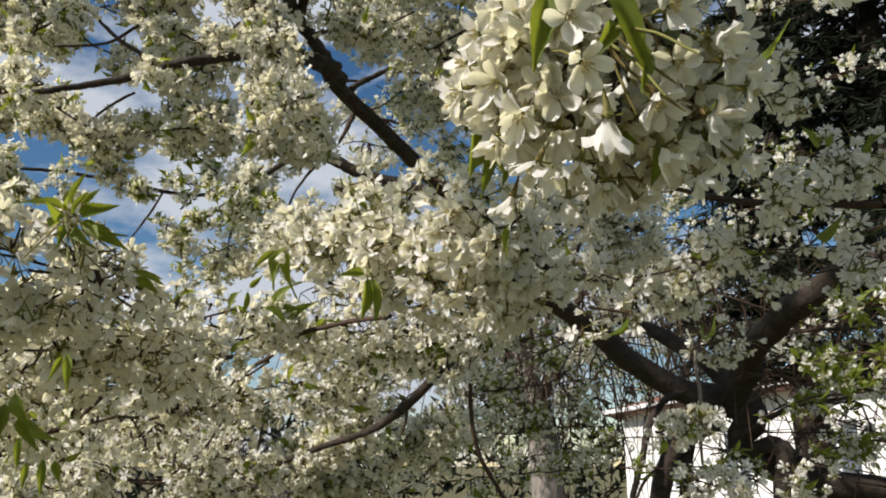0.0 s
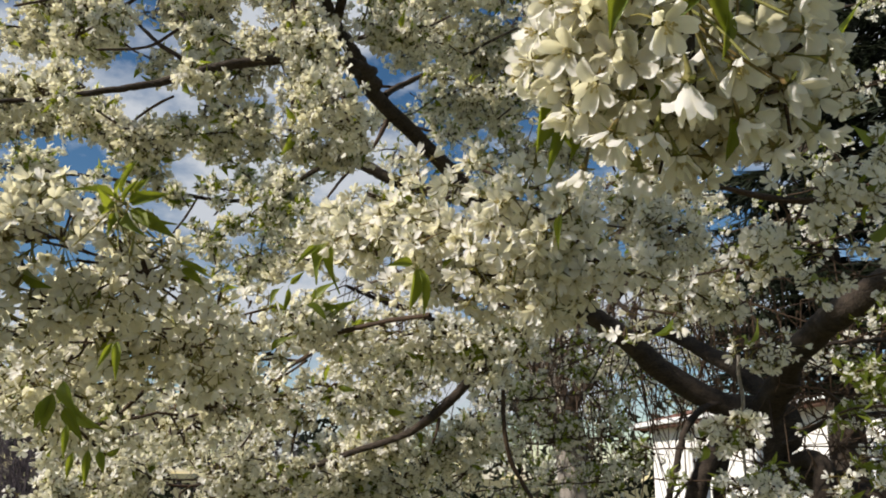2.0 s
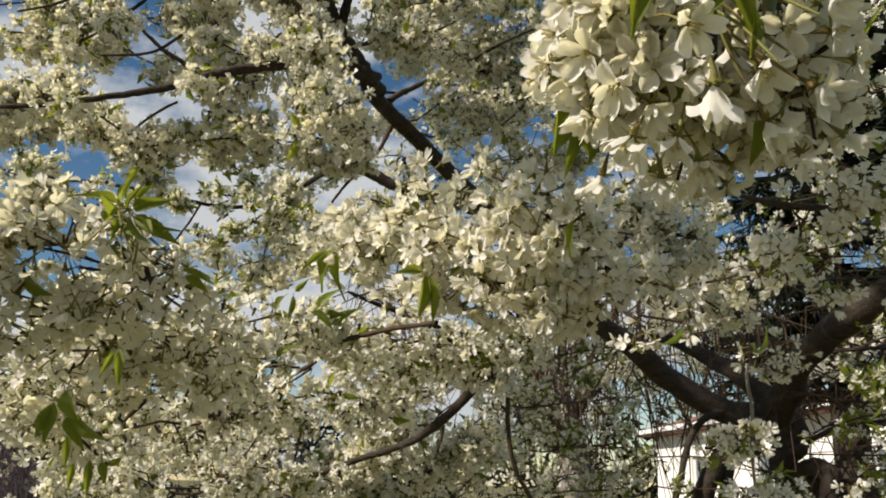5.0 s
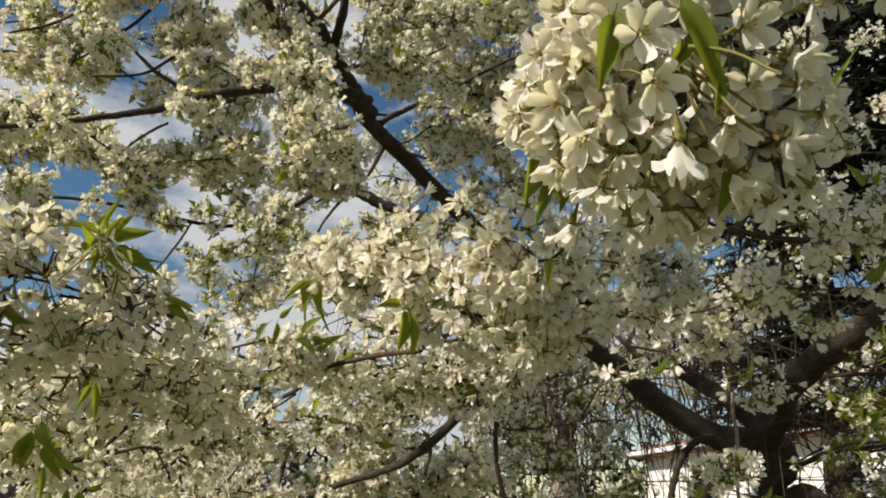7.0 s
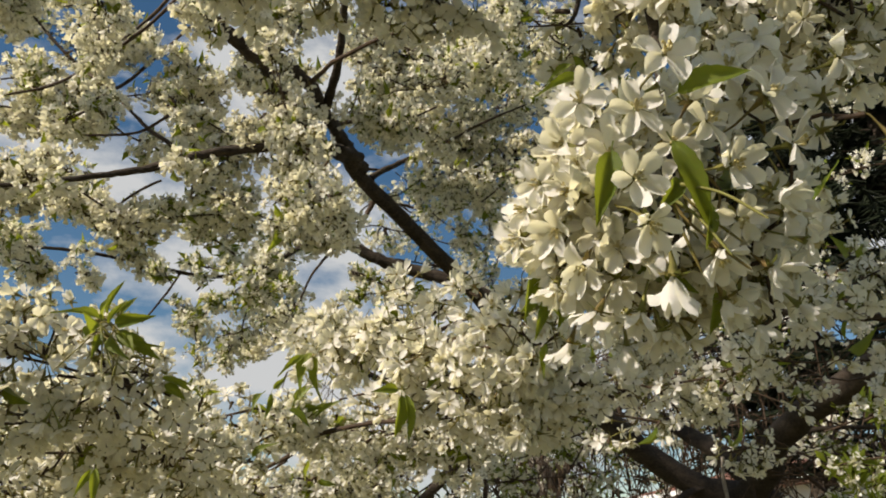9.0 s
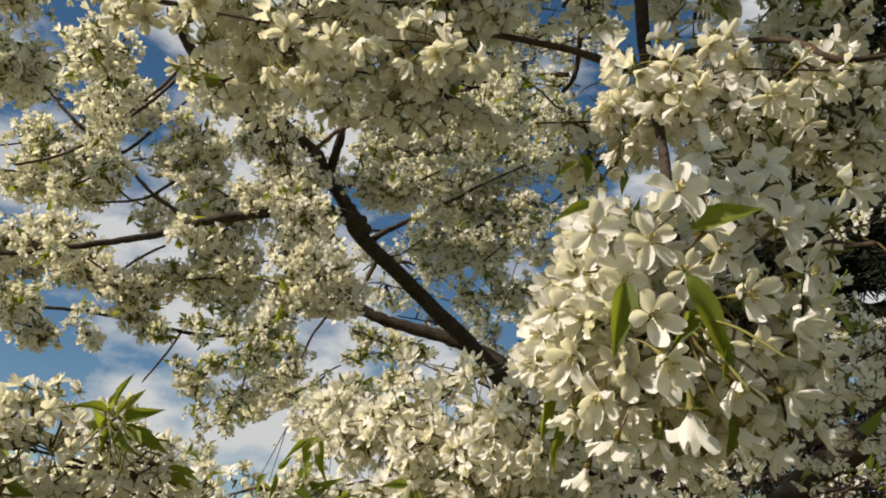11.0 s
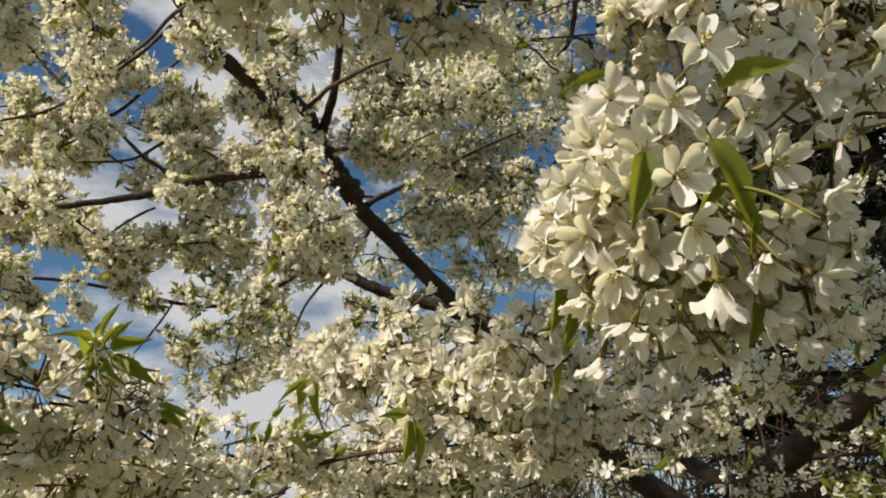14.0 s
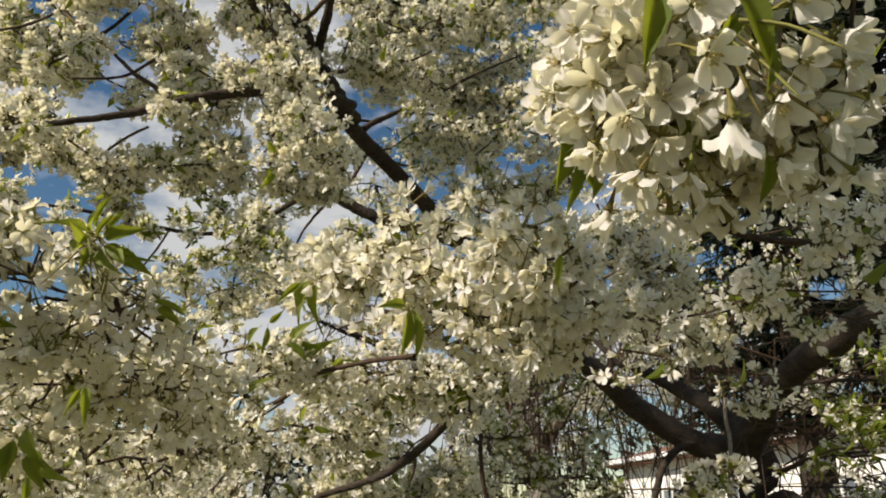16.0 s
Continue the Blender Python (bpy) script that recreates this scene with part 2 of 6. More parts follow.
def flower_model(level, rs, turn):
    """A five-petalled cherry flower that looks along +z, with its stalk behind: corners, faces, material numbers."""
    vs, fs, ms, base = [], [], [], 0

    def put(v, f, m):
        nonlocal base
        vs.append(v)
        fs.append(f + base)
        ms.append(np.full(len(f), m))
        base += len(v)

    rise = {0: 0.2, 1: 0.45, 2: 0.9, 3: 0.35, 4: 0.05, 5: 2.2}[turn % 6] + rs.uniform(-0.1, 0.1)
    grid = {"hero": (6, 4), "close": (4, 2), "mid": (3, 2), "far": (2, 1), "vast": (1, 1)}[level]
    for k in range(5):
        length, width = (0.0131 if level == "hero" else 0.0140) * rs.uniform(0.88, 1.08), {"hero": 0.0041, "close": 0.0042, "mid": 0.0043, "far": 0.0047, "vast": 0.0049}[level] * rs.uniform(0.86, 1.12)
        if level == "vast":
            width *= 1.15
        if level == "hero":
            v, f = petal_grid(*grid, length, width, rise + rs.uniform(-0.35, 0.35), rs.uniform(0.5, 1.5), rs.uniform(-0.5, 1.1), rs.uniform(0.1, 0.3))
        else:
            v, f = petal_grid(*grid, length, width, rise + rs.uniform(-0.3, 0.3), rs.uniform(0.3, 1.0), rs.uniform(-0.2, 0.6))
        if level in ("hero", "close"):
            v[:, 2] += rs.normal(0, 0.00035, len(v))
        lean = rs.normal(0, 0.22)
        v[:, 2] += v[:, 1] * lean
        v[:, 2] += 0.0006 * (k % 2)
        put(spun(v, k * 2 * math.pi / 5 + rs.uniform(-0.12, 0.12)), f, 0)
    if level == "vast":
        return np.vstack(vs), np.vstack(fs), np.concatenate(ms)
    count = {"hero": 16, "close": 5, "mid": 2, "far": 0}[level]
    ends, radii, tips = [], [], []
    for k in range(count):
        a, lean = rs.uniform(0, 6.28), rs.uniform(0.15, 0.55)
        way = np.array([math.cos(a) * lean, math.sin(a) * lean, 1.0])
        tip = way / np.linalg.norm(way) * rs.uniform(0.0045, 0.0075)
        ends.append(((0, 0, 0.001), tip))
        thick = {"hero": 0.00022, "close": 0.00035, "mid": 0.0005, "far": 0.0012}[level]
        radii.append((thick, thick))
        tips.append(tip)
    if count:
        v, f = ribbons(ends, radii, 3)
        put(v, f, 1)
    if level == "hero":
        tips = np.array(tips)
        v, f = ribbons(np.stack([tips - (0, 0, 0.0006), tips + (0, 0, 0.0007)], 1), np.tile((0.0007, 0.0005), (count, 1)), 4)
        put(v, f, 1)
    length = rs.uniform(0.024, 0.034)
    bend = rs.uniform(-0.005, 0.005)
    sides = {"hero": 6, "close": 4, "mid": 3, "far": 3}[level]
    rows = [(0, 0, -0.0003, 0.0026), (0, 0, -0.0022, 0.0021), (0, 0, -0.0055, 0.0014)]
    if level in ("close", "mid"):
        rows = rows[::2]
    if level == "far":
        rows = [(0, 0, -0.0003, 0.0024), (bend, 0, -length, 0.0008)]
    else:
        rows += [(bend * 0.3, 0, -0.012, 0.0006), (bend, 0, -length * 0.7, 0.0006), (bend * 1.4, bend, -length, 0.0008)][(0 if level == "hero" else 1):]
    put(*tube(np.array(rows, float), sides), 2)
    for k in range(5 if level in ("hero", "close", "mid") else 0):
        sepal = np.array([(0.0012, -0.0012, -0.001), (0.0055, -0.0014, -0.0012), (0.0078, 0.0, -0.0024), (0.0012, 0.0012, -0.001)])
        put(spun(sepal, (k + 0.5) * 2 * math.pi / 5), np.array([(0, 1, 2, 3)]), 2)
    return np.vstack(vs), np.vstack(fs), np.concatenate(ms)


def leaf_model(rs, along=5):
    """A young leaf along +x, folded on its midrib, pointed, drooping, with a short stalk."""
    length, width, fold, droop = rs.uniform(0.046, 0.066), rs.uniform(0.0085, 0.0125), rs.uniform(0.4, 1.1), rs.uniform(0.3, 1.1)
    u = np.linspace(0, 1, along + 1)
    half = width * np.sin(np.pi * u**0.72) ** 1.2 * (1 - 0.2 * u) + 0.0006
    half = half * (1 + 0.10 * (np.arange(along + 1) % 2))
    half[-1] = 0.0004
    verts = []
    across = (-1, -0.5, 0, 0.5, 1) if along > 2 else (-1, 0, 1)
    wide = len(across)
    for k in range(along + 1):
        for s in across:
            ripple = 0.0016 * math.sin(9 * u[k] + 2 * s) * abs(s)
            verts.append((0.008 + length * u[k], s * half[k], fold * half[k] * abs(s) - droop * length * u[k] ** 2 * 0.5 + ripple))
    faces = []
    for i in range(along):
        for j in range(wide - 1):
            a = i * wide + j
            faces.append((a, a + wide, a + wide + 1, a + 1))
    if along == 2:
        return np.array(verts), np.array(faces)
    v, f = ribbons([((0, 0, 0), (0.009, 0, 0))], [(0.0008, 0.0007)], 3)
    return np.vstack([verts, v]), np.vstack([faces, f + len(verts)])


def aim(way, spin):
    """Rotations (n, 3, 3) that turn +z to way, spun about it."""
    z = way / (np.linalg.norm(way, axis=1)[:, None] + 1e-9)
    ref = np.where(np.abs(z[:, 2:3]) > 0.9, (1.0, 0, 0), (0, 0, 1.0))
    x = np.cross(ref, z)
    x /= np.linalg.norm(x, axis=1)[:, None] + 1e-9
    y = np.cross(z, x)
    c, s = np.cos(spin)[:, None], np.sin(spin)[:, None]
    return np.stack([c * x + s * y, c * y - s * x, z], -1)


MODELS = {level: [flower_model(level, np.random.RandomState(40 + k), k) for k in range(12 if level == "hero" else 6)] for level in ("hero", "close", "mid", "far", "vast")}
LEAVES = [leaf_model(np.random.RandomState(70 + k)) for k in range(6)]
SMALL_LEAVES = [leaf_model(np.random.RandomState(90 + k), 2) for k in range(4)]


def gather(models, at, way, spin, size, pick):
    """Joins many placed models into one mesh's arrays."""
    vs, fs, ms, base = [], [], [], 0
    turn = aim(way, spin)
    for k, model in enumerate(models):
        mine = np.where(pick == k)[0]
        if not len(mine):
            continue
        v = np.einsum("nij,vj->nvi", turn[mine], model[0]) * size[mine][:, None, None] + at[mine][:, None]
        f = model[1][None] + (np.arange(len(mine)) * len(model[0]))[:, None, None] + base
        vs.append(v.reshape(-1, 3))
        fs.append(f.reshape(-1, 4))
        ms.append(np.tile(model[2] if len(model) > 2 else np.zeros(len(model[1]), int), len(mine)))
        base += v.shape[0] * v.shape[1]
    return np.vstack(vs), np.vstack(fs), np.concatenate(ms)


def bare_mesh(name, model, materials):
    ob = part(name, model[0], model[1], materials, None, "", True, model[2] if len(model) > 2 else None)
    me = ob.data
    bpy.data.objects.remove(ob)
    return me


FLOWER_MESHES = [bare_mesh("flower", m, [PETAL, STAMEN, CALYX]) for m in MODELS["hero"]]
LEAF_MESHES = [bare_mesh("leaf", leaf_model(np.random.RandomState(110 + k), 14), [LEAF]) for k in range(6)]


class Crown:
    """What grows on one tree: joined blossoms, leaves and twigs, until they are laid out."""

    def __init__(self, tree):
        self.tree = tree
        self.blooms = {"close": [], "mid": [], "far": [], "vast": []}
        self.leaves = []
        self.twigs = []
        self.singles = 0

    def limb(self, points, name="branch", sides=8, material=None, seed=1, wander=0.35, label=""):
        rs = np.random.RandomState(seed)
        thick = max(p[3] for p in points)
        path = smooth_path(points, max(0.012, thick * 0.7))
        drift = np.cumsum(rs.normal(0, 1, (len(path), 3)), axis=0)
        drift -= np.linspace(0, 1, len(path))[:, None] * drift[-1]
        path[:, :3] += drift * path[:, 3:4] * wander * 0.25
        knots = 1 + min(0.10, 0.0012 / thick) * np.sin(np.arange(len(path)) * 0.9 + seed) * rs.uniform(0.3, 1, len(path))
        path[:, 3] *= knots
        v, f = tube(path, sides, 0.06, rs)
        return part(name, v, f, material or (BARK if thick > 0.012 else TWIG), self.tree, label)

    def bloom(self, points, sleeve, count, level, seed, leafy=0.10, clump=1.0, wood=True, face=None, on=None):
        """Blossom in umbels on short spurs along a twig: uneven clumps within the sleeve's radius."""
        rs = np.random.RandomState(seed)
        path = smooth_path([(*p, 0.001) for p in points], 0.02)[:, :3]
        far = np.r_[0, np.cumsum(np.linalg.norm(np.diff(path, axis=0), axis=1))]
        total = far[-1]
        clumps = max(2, int(total / (sleeve * (1.3 if level in ("far", "vast") else 1.0))))
        where_to = (np.arange(clumps) + rs.uniform(0.1, 0.9, clumps)) / clumps * total
        weight = rs.uniform(0.25, 1.0, clumps)
        push = rs.normal(0, 1, (clumps, 3))
        push /= np.linalg.norm(push, axis=1)[:, None]
        count *= {"hero": 1.0, "close": 1.15, "mid": 1.35, "far": 1.4, "vast": 1.15}[level]
        tight = 0.8 if level in ("mid", "far", "vast") else 1.0
        umbels = max(2, int(count / 4.2))
        pick = rs.choice(clumps, umbels, p=weight / weight.sum())
        s = np.clip(where_to[pick] + rs.normal(0, 0.26 * clump, umbels) * sleeve, 0, total)
        root = np.stack([np.interp(s, far, path[:, k]) for k in range(3)], 1)
        out_way = rs.normal(0, 1, (umbels, 3))
        out_way /= np.linalg.norm(out_way, axis=1)[:, None]
        reach = sleeve * rs.uniform(0.05, 1, umbels) ** 0.6
        centre = root + push[pick] * sleeve * 0.35 + out_way * reach[:, None] * 0.85 * tight
        if wood:
            stem = path[:: 3] + rs.normal(0, 0.006, path[::3].shape)
            thick = {"hero": 0.001, "close": 0.0016, "mid": 0.0022, "far": 0.0036, "vast": 0.005}[level]
            self.twigs += [(a, b, thick, thick) for a, b in zip(stem, stem[1:])]
            r = {"hero": 0.0014, "close": 0.0014, "mid": 0.0016, "far": 0.0022, "vast": 0.004}[level]
            for a, b in zip(root, centre):
                if rs.uniform() < {"hero": 0.6, "close": 0.25, "mid": 0.3, "far": 0.4, "vast": 0.3}[level]:
                    m = (a + b) / 2 + rs.normal(0, 0.12, 3) * np.linalg.norm(b - a)
                    self.twigs += [(a, m, r * 1.3, r), (m, b, r, r * 0.8)]
        for b, w in zip(centre, out_way):
            if level in ("far", "vast") and rs.uniform() > 0.25:
                continue
            self.twigs.append((b - w * 0.008, b + w * 0.006, 0.0014, 0.0020 if level in ("close", "hero") else 0.0032))
        number = rs.choice((3, 4, 5, 6), umbels)
        who = np.repeat(np.arange(umbels), number)
        n = len(who)
        ray = rs.normal(0, 1, (n, 3)) + out_way[who] * 0.8 + (0, 0, -0.25)
        if face is not None:
            ray = ray + np.array(face)
        ray /= np.linalg.norm(ray, axis=1)[:, None]
        stalk = rs.uniform(0.020, 0.032, n) * (0.8 if level in ("far", "vast") else 1)
        at = centre[who] + ray * stalk[:, None]
        way = ray + rs.normal(0, 0.5, (n, 3)) + (0, 0, -0.15)
        if level == "hero":
            for p, w in zip(at, way):
                self.flower(on, p, w, rs.uniform(0.88, 1.06), rs.randint(0, 12), rs.uniform(0, 360))
        else:
            self.blooms[level].append((at, way))
        k = int(umbels * leafy * (3.6 if level == "far" else 2))
        if k:
            some = rs.choice(umbels, k)
            way = rs.normal(0, 1, (k, 3)) + (0, 0, 0.3)
            if level == "hero":
                for p, w in zip(centre[some], way):
                    self.leaf(on, p, w, rs.uniform(0.5, 1.0), rs.randint(0, 6), rs.uniform(0, 360))
            else:
                self.leaves.append((centre[some], way, rs.uniform(0.45, 1.0, k), level))
        return path

    def place(self, name, mesh, on, at, way, size, spin, along):
        ob = new(name, mesh)
        ob.parent = on
        quat = Vector(way).to_track_quat(along, "Y" if along == "Z" else "Z")
        ob.matrix_basis = Matrix.LocRotScale(Vector(at), quat @ Euler((0, 0, radians(spin)) if along == "Z" else (radians(spin), 0, 0)).to_quaternion(), (size,) * 3)
        return ob

    def flower(self, on, at, way, size=1.0, kind=0, spin=0.0):
        return self.place("flower", FLOWER_MESHES[kind], on, at, way, size, spin, "Z")

    def leaf(self, on, at, way, size=1.0, kind=0, spin=0.0, top=None):
        ob = self.place("leaf", LEAF_MESHES[kind], on, at, way, size, spin, "X")
        if top is not None:
            x = Vector(way).normalized()
            y = Vector(top).cross(x).normalized()
            turn = Matrix((x, y, x.cross(y))).transposed()
            ob.matrix_basis = Matrix.LocRotScale(Vector(at), turn.to_quaternion(), (size, size * 0.8, size))
        return ob

    def stalk(self, on, a, b, bow):
        """A thin bowed flower stalk from a spur."""
        m = (a + b) / 2 + np.array((bow, 0, 0.004))
        path = smooth_path([(*a, 0.0011), (*m, 0.0008), (*b, 0.0009)], 0.006)
        v, f = tube(path, 5)
        return part("stalk", v, f, CALYX, on)

    def settle(self, seed=5):
        rs = np.random.RandomState(seed)
        for level, sets in self.blooms.items():
            if sets:
                at, way = np.vstack([s[0] for s in sets]), np.vstack([s[1] for s in sets])
                n = len(at)
                v, f, m = gather(MODELS[level], at, way, rs.uniform(0, 6.28, n), rs.uniform(0.82, 1.04, n) * {"close": 1, "mid": 0.95, "far": 1.02, "vast": 1.08}[level], rs.randint(0, 6, n))
                part("blossom", v, f, [PETAL, STAMEN, CALYX], self.tree, "white five-petalled cherry blossom in dense clusters", True, m, "stuff")
        for near in (True, False):
            sets = [s for s in self.leaves if (s[3] in ("close", "mid")) == near]
            if sets:
                at, way = np.vstack([s[0] for s in sets]), np.vstack([s[1] for s in sets])
                size = np.concatenate([s[2] for s in sets])
                n = len(at)
                models = LEAVES if near else SMALL_LEAVES
                turned = [(v[:, [2, 1, 0]], f[:, ::-1]) for v, f in models]
                v, f, _ = gather(turned, at, way, rs.uniform(0, 6.28, n), size, rs.randint(0, len(models), n))
                part("foliage", v, f, LEAF, self.tree, "young yellow-green leaves between the blossom", True, None, "stuff")
        if self.twigs:
            v, f = ribbons([(a, b) for a, b, _, _ in self.twigs], [(c, d) for _, _, c, d in self.twigs], 4)
            part("brushwood", v, f, TWIG, self.tree, "fine dark brown twigs", True, None, "stuff")


# ---- the large cherry tree ----
tree = thing("cherry_tree", "large old cherry tree in full white bloom with dark limbs", "tree")
cherry = Crown(tree)
cherry.limb([(2.71, 4.09, -0.1, 0.24), (2.66, 4.04, 0.5, 0.19), (2.58, 3.99, 1.1, 0.165), (2.46, 3.89, 1.41, 0.14), (2.37, 3.67, 2.16, 0.10)], "trunk", 16, None, 3, label="thick dark grey-brown cherry trunk")
cherry.limb([(2.453, 3.886, 1.395, 0.1000), (2.096, 3.980, 1.485, 0.0660), (1.801, 4.014, 1.530, 0.0660), (1.622, 4.090, 1.593, 0.0720), (1.438, 4.157, 1.691, 0.0640), (1.465, 4.140, 1.807, 0.0760), (1.443, 4.144, 1.919, 0.0980), (1.320, 4.182, 1.950, 0.0820), (1.188, 4.168, 1.978, 0.0640), (0.952, 4.111, 2.109, 0.0580), (0.721, 3.978, 2.284, 0.0540), (0.467, 3.833, 2.425, 0.0470), (0.210, 3.597, 2.635, 0.0410), (0.011, 3.304, 2.754, 0.0345), (-0.208, 3.037, 2.878, 0.0315), (-0.343, 2.785, 2.921, 0.0285), (-0.410, 2.504, 2.903, 0.0240)], "limb", 14, None, 101, label="long dark limb rising from the fork")
cherry.limb([(-0.366, 2.623, 2.926, 0.0265), (-0.411, 2.345, 2.902, 0.0225), (-0.432, 2.071, 2.866, 0.0185), (-0.437, 1.911, 2.833, 0.0170), (-0.461, 1.798, 2.813, 0.0160), (-0.496, 1.730, 2.809, 0.0160), (-0.518, 1.645, 2.832, 0.0140), (-0.518, 1.482, 2.874, 0.0100)], "branch", 8, None, 102)
cherry.limb([(-0.406, 2.465, 2.891, 0.0200), (-0.449, 2.158, 2.809, 0.0210), (-0.516, 1.860, 2.789, 0.0215), (-0.553, 1.723, 2.795, 0.0205), (-0.584, 1.645, 2.803, 0.0180), (-0.620, 1.510, 2.793, 0.0140), (-0.654, 1.328, 2.830, 0.0090)], "branch", 8, None, 103)
cherry.limb([(-0.416, 2.081, 2.853, 0.0140), (-0.376, 1.954, 2.879, 0.0130), (-0.347, 1.864, 2.931, 0.0110), (-0.325, 1.757, 2.998, 0.0100), (-0.302, 1.614, 3.094, 0.0070)], "branch", 8, None, 104)
cherry.limb([(-0.428, 1.871, 2.804, 0.0070), (-0.359, 1.729, 2.766, 0.0060), (-0.296, 1.635, 2.743, 0.0060), (-0.219, 1.540, 2.719, 0.0050), (-0.112, 1.445, 2.693, 0.0040), (-0.003, 1.395, 2.680, 0.0030)], "branch", 6, None, 105)
cherry.limb([(1.436, 4.146, 1.928, 0.0750), (1.443, 3.921, 2.031, 0.0700), (1.425, 3.700, 2.131, 0.0620), (1.433, 3.352, 2.234, 0.0600), (1.386, 2.922, 2.255, 0.0560), (1.421, 2.671, 2.274, 0.0520), (1.517, 2.493, 2.298, 0.0500), (1.636, 2.284, 2.318, 0.0300)], "limb", 14, None, 106, label="thick grey-brown limb")
cherry.limb([(1.510, 4.222, 1.977, 0.0600), (1.389, 4.348, 2.169, 0.0500), (1.278, 4.475, 2.255, 0.0450), (1.126, 4.603, 2.365, 0.0350), (0.992, 4.722, 2.452, 0.0200), (0.815, 4.814, 2.679, 0.0100)], "branch", 8, None, 107)
cherry.limb([(1.368, 4.136, 1.799, 0.0600), (1.239, 4.127, 1.764, 0.0520), (1.163, 4.100, 1.696, 0.0480), (1.099, 4.068, 1.608, 0.0460), (1.056, 4.079, 1.492, 0.0500), (1.015, 4.080, 1.289, 0.0400)], "branch", 12, None, 108)
cherry.limb([(1.218, 4.115, 1.715, 0.0400), (1.198, 4.102, 1.623, 0.0320), (1.180, 4.095, 1.493, 0.0300), (1.162, 4.094, 1.341, 0.0200)], "branch", 10, None, 109)
cherry.limb([(1.553, 4.127, 1.650, 0.0450), (1.589, 4.004, 1.690, 0.0460), (1.598, 3.893, 1.658, 0.0430), (1.564, 3.853, 1.555, 0.0400), (1.515, 3.814, 1.389, 0.0340)], "branch", 12, None, 110)
cherry.limb([(1.262, 4.157, 1.971, 0.0180), (1.173, 4.123, 1.945, 0.0180), (1.089, 4.066, 1.902, 0.0180), (1.010, 4.020, 1.809, 0.0170), (0.955, 3.987, 1.674, 0.0160), (0.884, 3.950, 1.455, 0.0140), (0.835, 3.897, 1.260, 0.0120)], "branch", 8, None, 111)
cherry.limb([(1.251, 4.124, 1.756, 0.0120), (1.090, 4.071, 1.621, 0.0100), (0.972, 3.998, 1.538, 0.0080), (0.879, 3.915, 1.420, 0.0060)], "branch", 6, None, 112)
cherry.limb([(1.491, 4.040, 1.757, 0.0140), (1.611, 3.989, 1.829, 0.0120), (1.747, 3.926, 1.885, 0.0100), (1.935, 3.832, 1.906, 0.0070)], "branch", 6, None, 113)
cherry.limb([(1.527, 4.030, 1.628, 0.0160), (1.682, 3.966, 1.630, 0.0150), (1.792, 3.915, 1.669, 0.0130), (1.954, 3.834, 1.678, 0.0100)], "branch", 6, None, 114)
cherry.limb([(1.363, 3.730, 2.142, 0.0140), (1.516, 3.665, 2.165, 0.0120), (1.661, 3.598, 2.181, 0.0100), (1.853, 3.500, 2.182, 0.0080)], "branch", 6, None, 115)
cherry.limb([(1.527, 3.786, 2.049, 0.0100), (1.649, 3.851, 1.980, 0.0090), (1.708, 3.831, 1.915, 0.0070)], "branch", 6, None, 116)
cherry.limb([(-0.328, 2.309, 2.815, 0.0160), (-0.421, 2.058, 2.718, 0.0144), (-0.520, 1.951, 2.658, 0.0132), (-0.663, 1.890, 2.603, 0.0128), (-0.770, 1.872, 2.560, 0.0112), (-0.876, 1.844, 2.521, 0.0088), (-0.999, 1.802, 2.479, 0.0072), (-1.126, 1.747, 2.435, 0.0056), (-1.258, 1.675, 2.394, 0.0032)], "branch", 8, None, 117, label="slender grey branch")
cherry.limb([(-0.769, 1.931, 2.624, 0.0070), (-0.824, 1.944, 2.671, 0.0065), (-0.879, 1.959, 2.713, 0.0060), (-0.983, 2.034, 2.824, 0.0050), (-1.094, 2.162, 2.942, 0.0060), (-1.247, 2.252, 3.085, 0.0070), (-1.322, 2.236, 3.145, 0.0060), (-1.435, 2.218, 3.267, 0.0040)], "branch", 6, None, 118)
cherry.limb([(-0.916, 2.271, 3.282, 0.0040), (-0.943, 2.275, 3.262, 0.0050), (-0.997, 2.289, 3.210, 0.0055), (-1.065, 2.303, 3.144, 0.0060), (-1.117, 2.312, 3.093, 0.0060), (-1.152, 2.270, 3.032, 0.0060), (-1.208, 2.197, 2.998, 0.0050), (-1.273, 2.167, 2.988, 0.0040)], "branch", 6, None, 119)
cherry.limb([(-0.603, 1.472, 2.849, 0.0040), (-0.678, 1.497, 2.778, 0.0040), (-0.725, 1.511, 2.731, 0.0042), (-0.774, 1.518, 2.689, 0.0042), (-0.851, 1.561, 2.664, 0.0040), (-0.961, 1.592, 2.622, 0.0035), (-1.044, 1.567, 2.578, 0.0030)], "branch", 6, None, 120)
cherry.limb([(-0.395, 1.321, 2.805, 0.0040), (-0.547, 1.371, 2.767, 0.0040), (-0.625, 1.413, 2.760, 0.0045), (-0.694, 1.469, 2.733, 0.0040), (-0.782, 1.520, 2.695, 0.0030)], "branch", 6, None, 121)
cherry.limb([(-0.827, 1.957, 2.754, 0.0050), (-0.891, 1.913, 2.675, 0.0040), (-0.985, 1.834, 2.622, 0.0030)], "branch", 5, None, 122)
cherry.limb([(-0.849, 2.033, 2.590, 0.0040), (-0.923, 2.070, 2.571, 0.0040), (-1.005, 2.109, 2.534, 0.0030)], "branch", 5, None, 123)
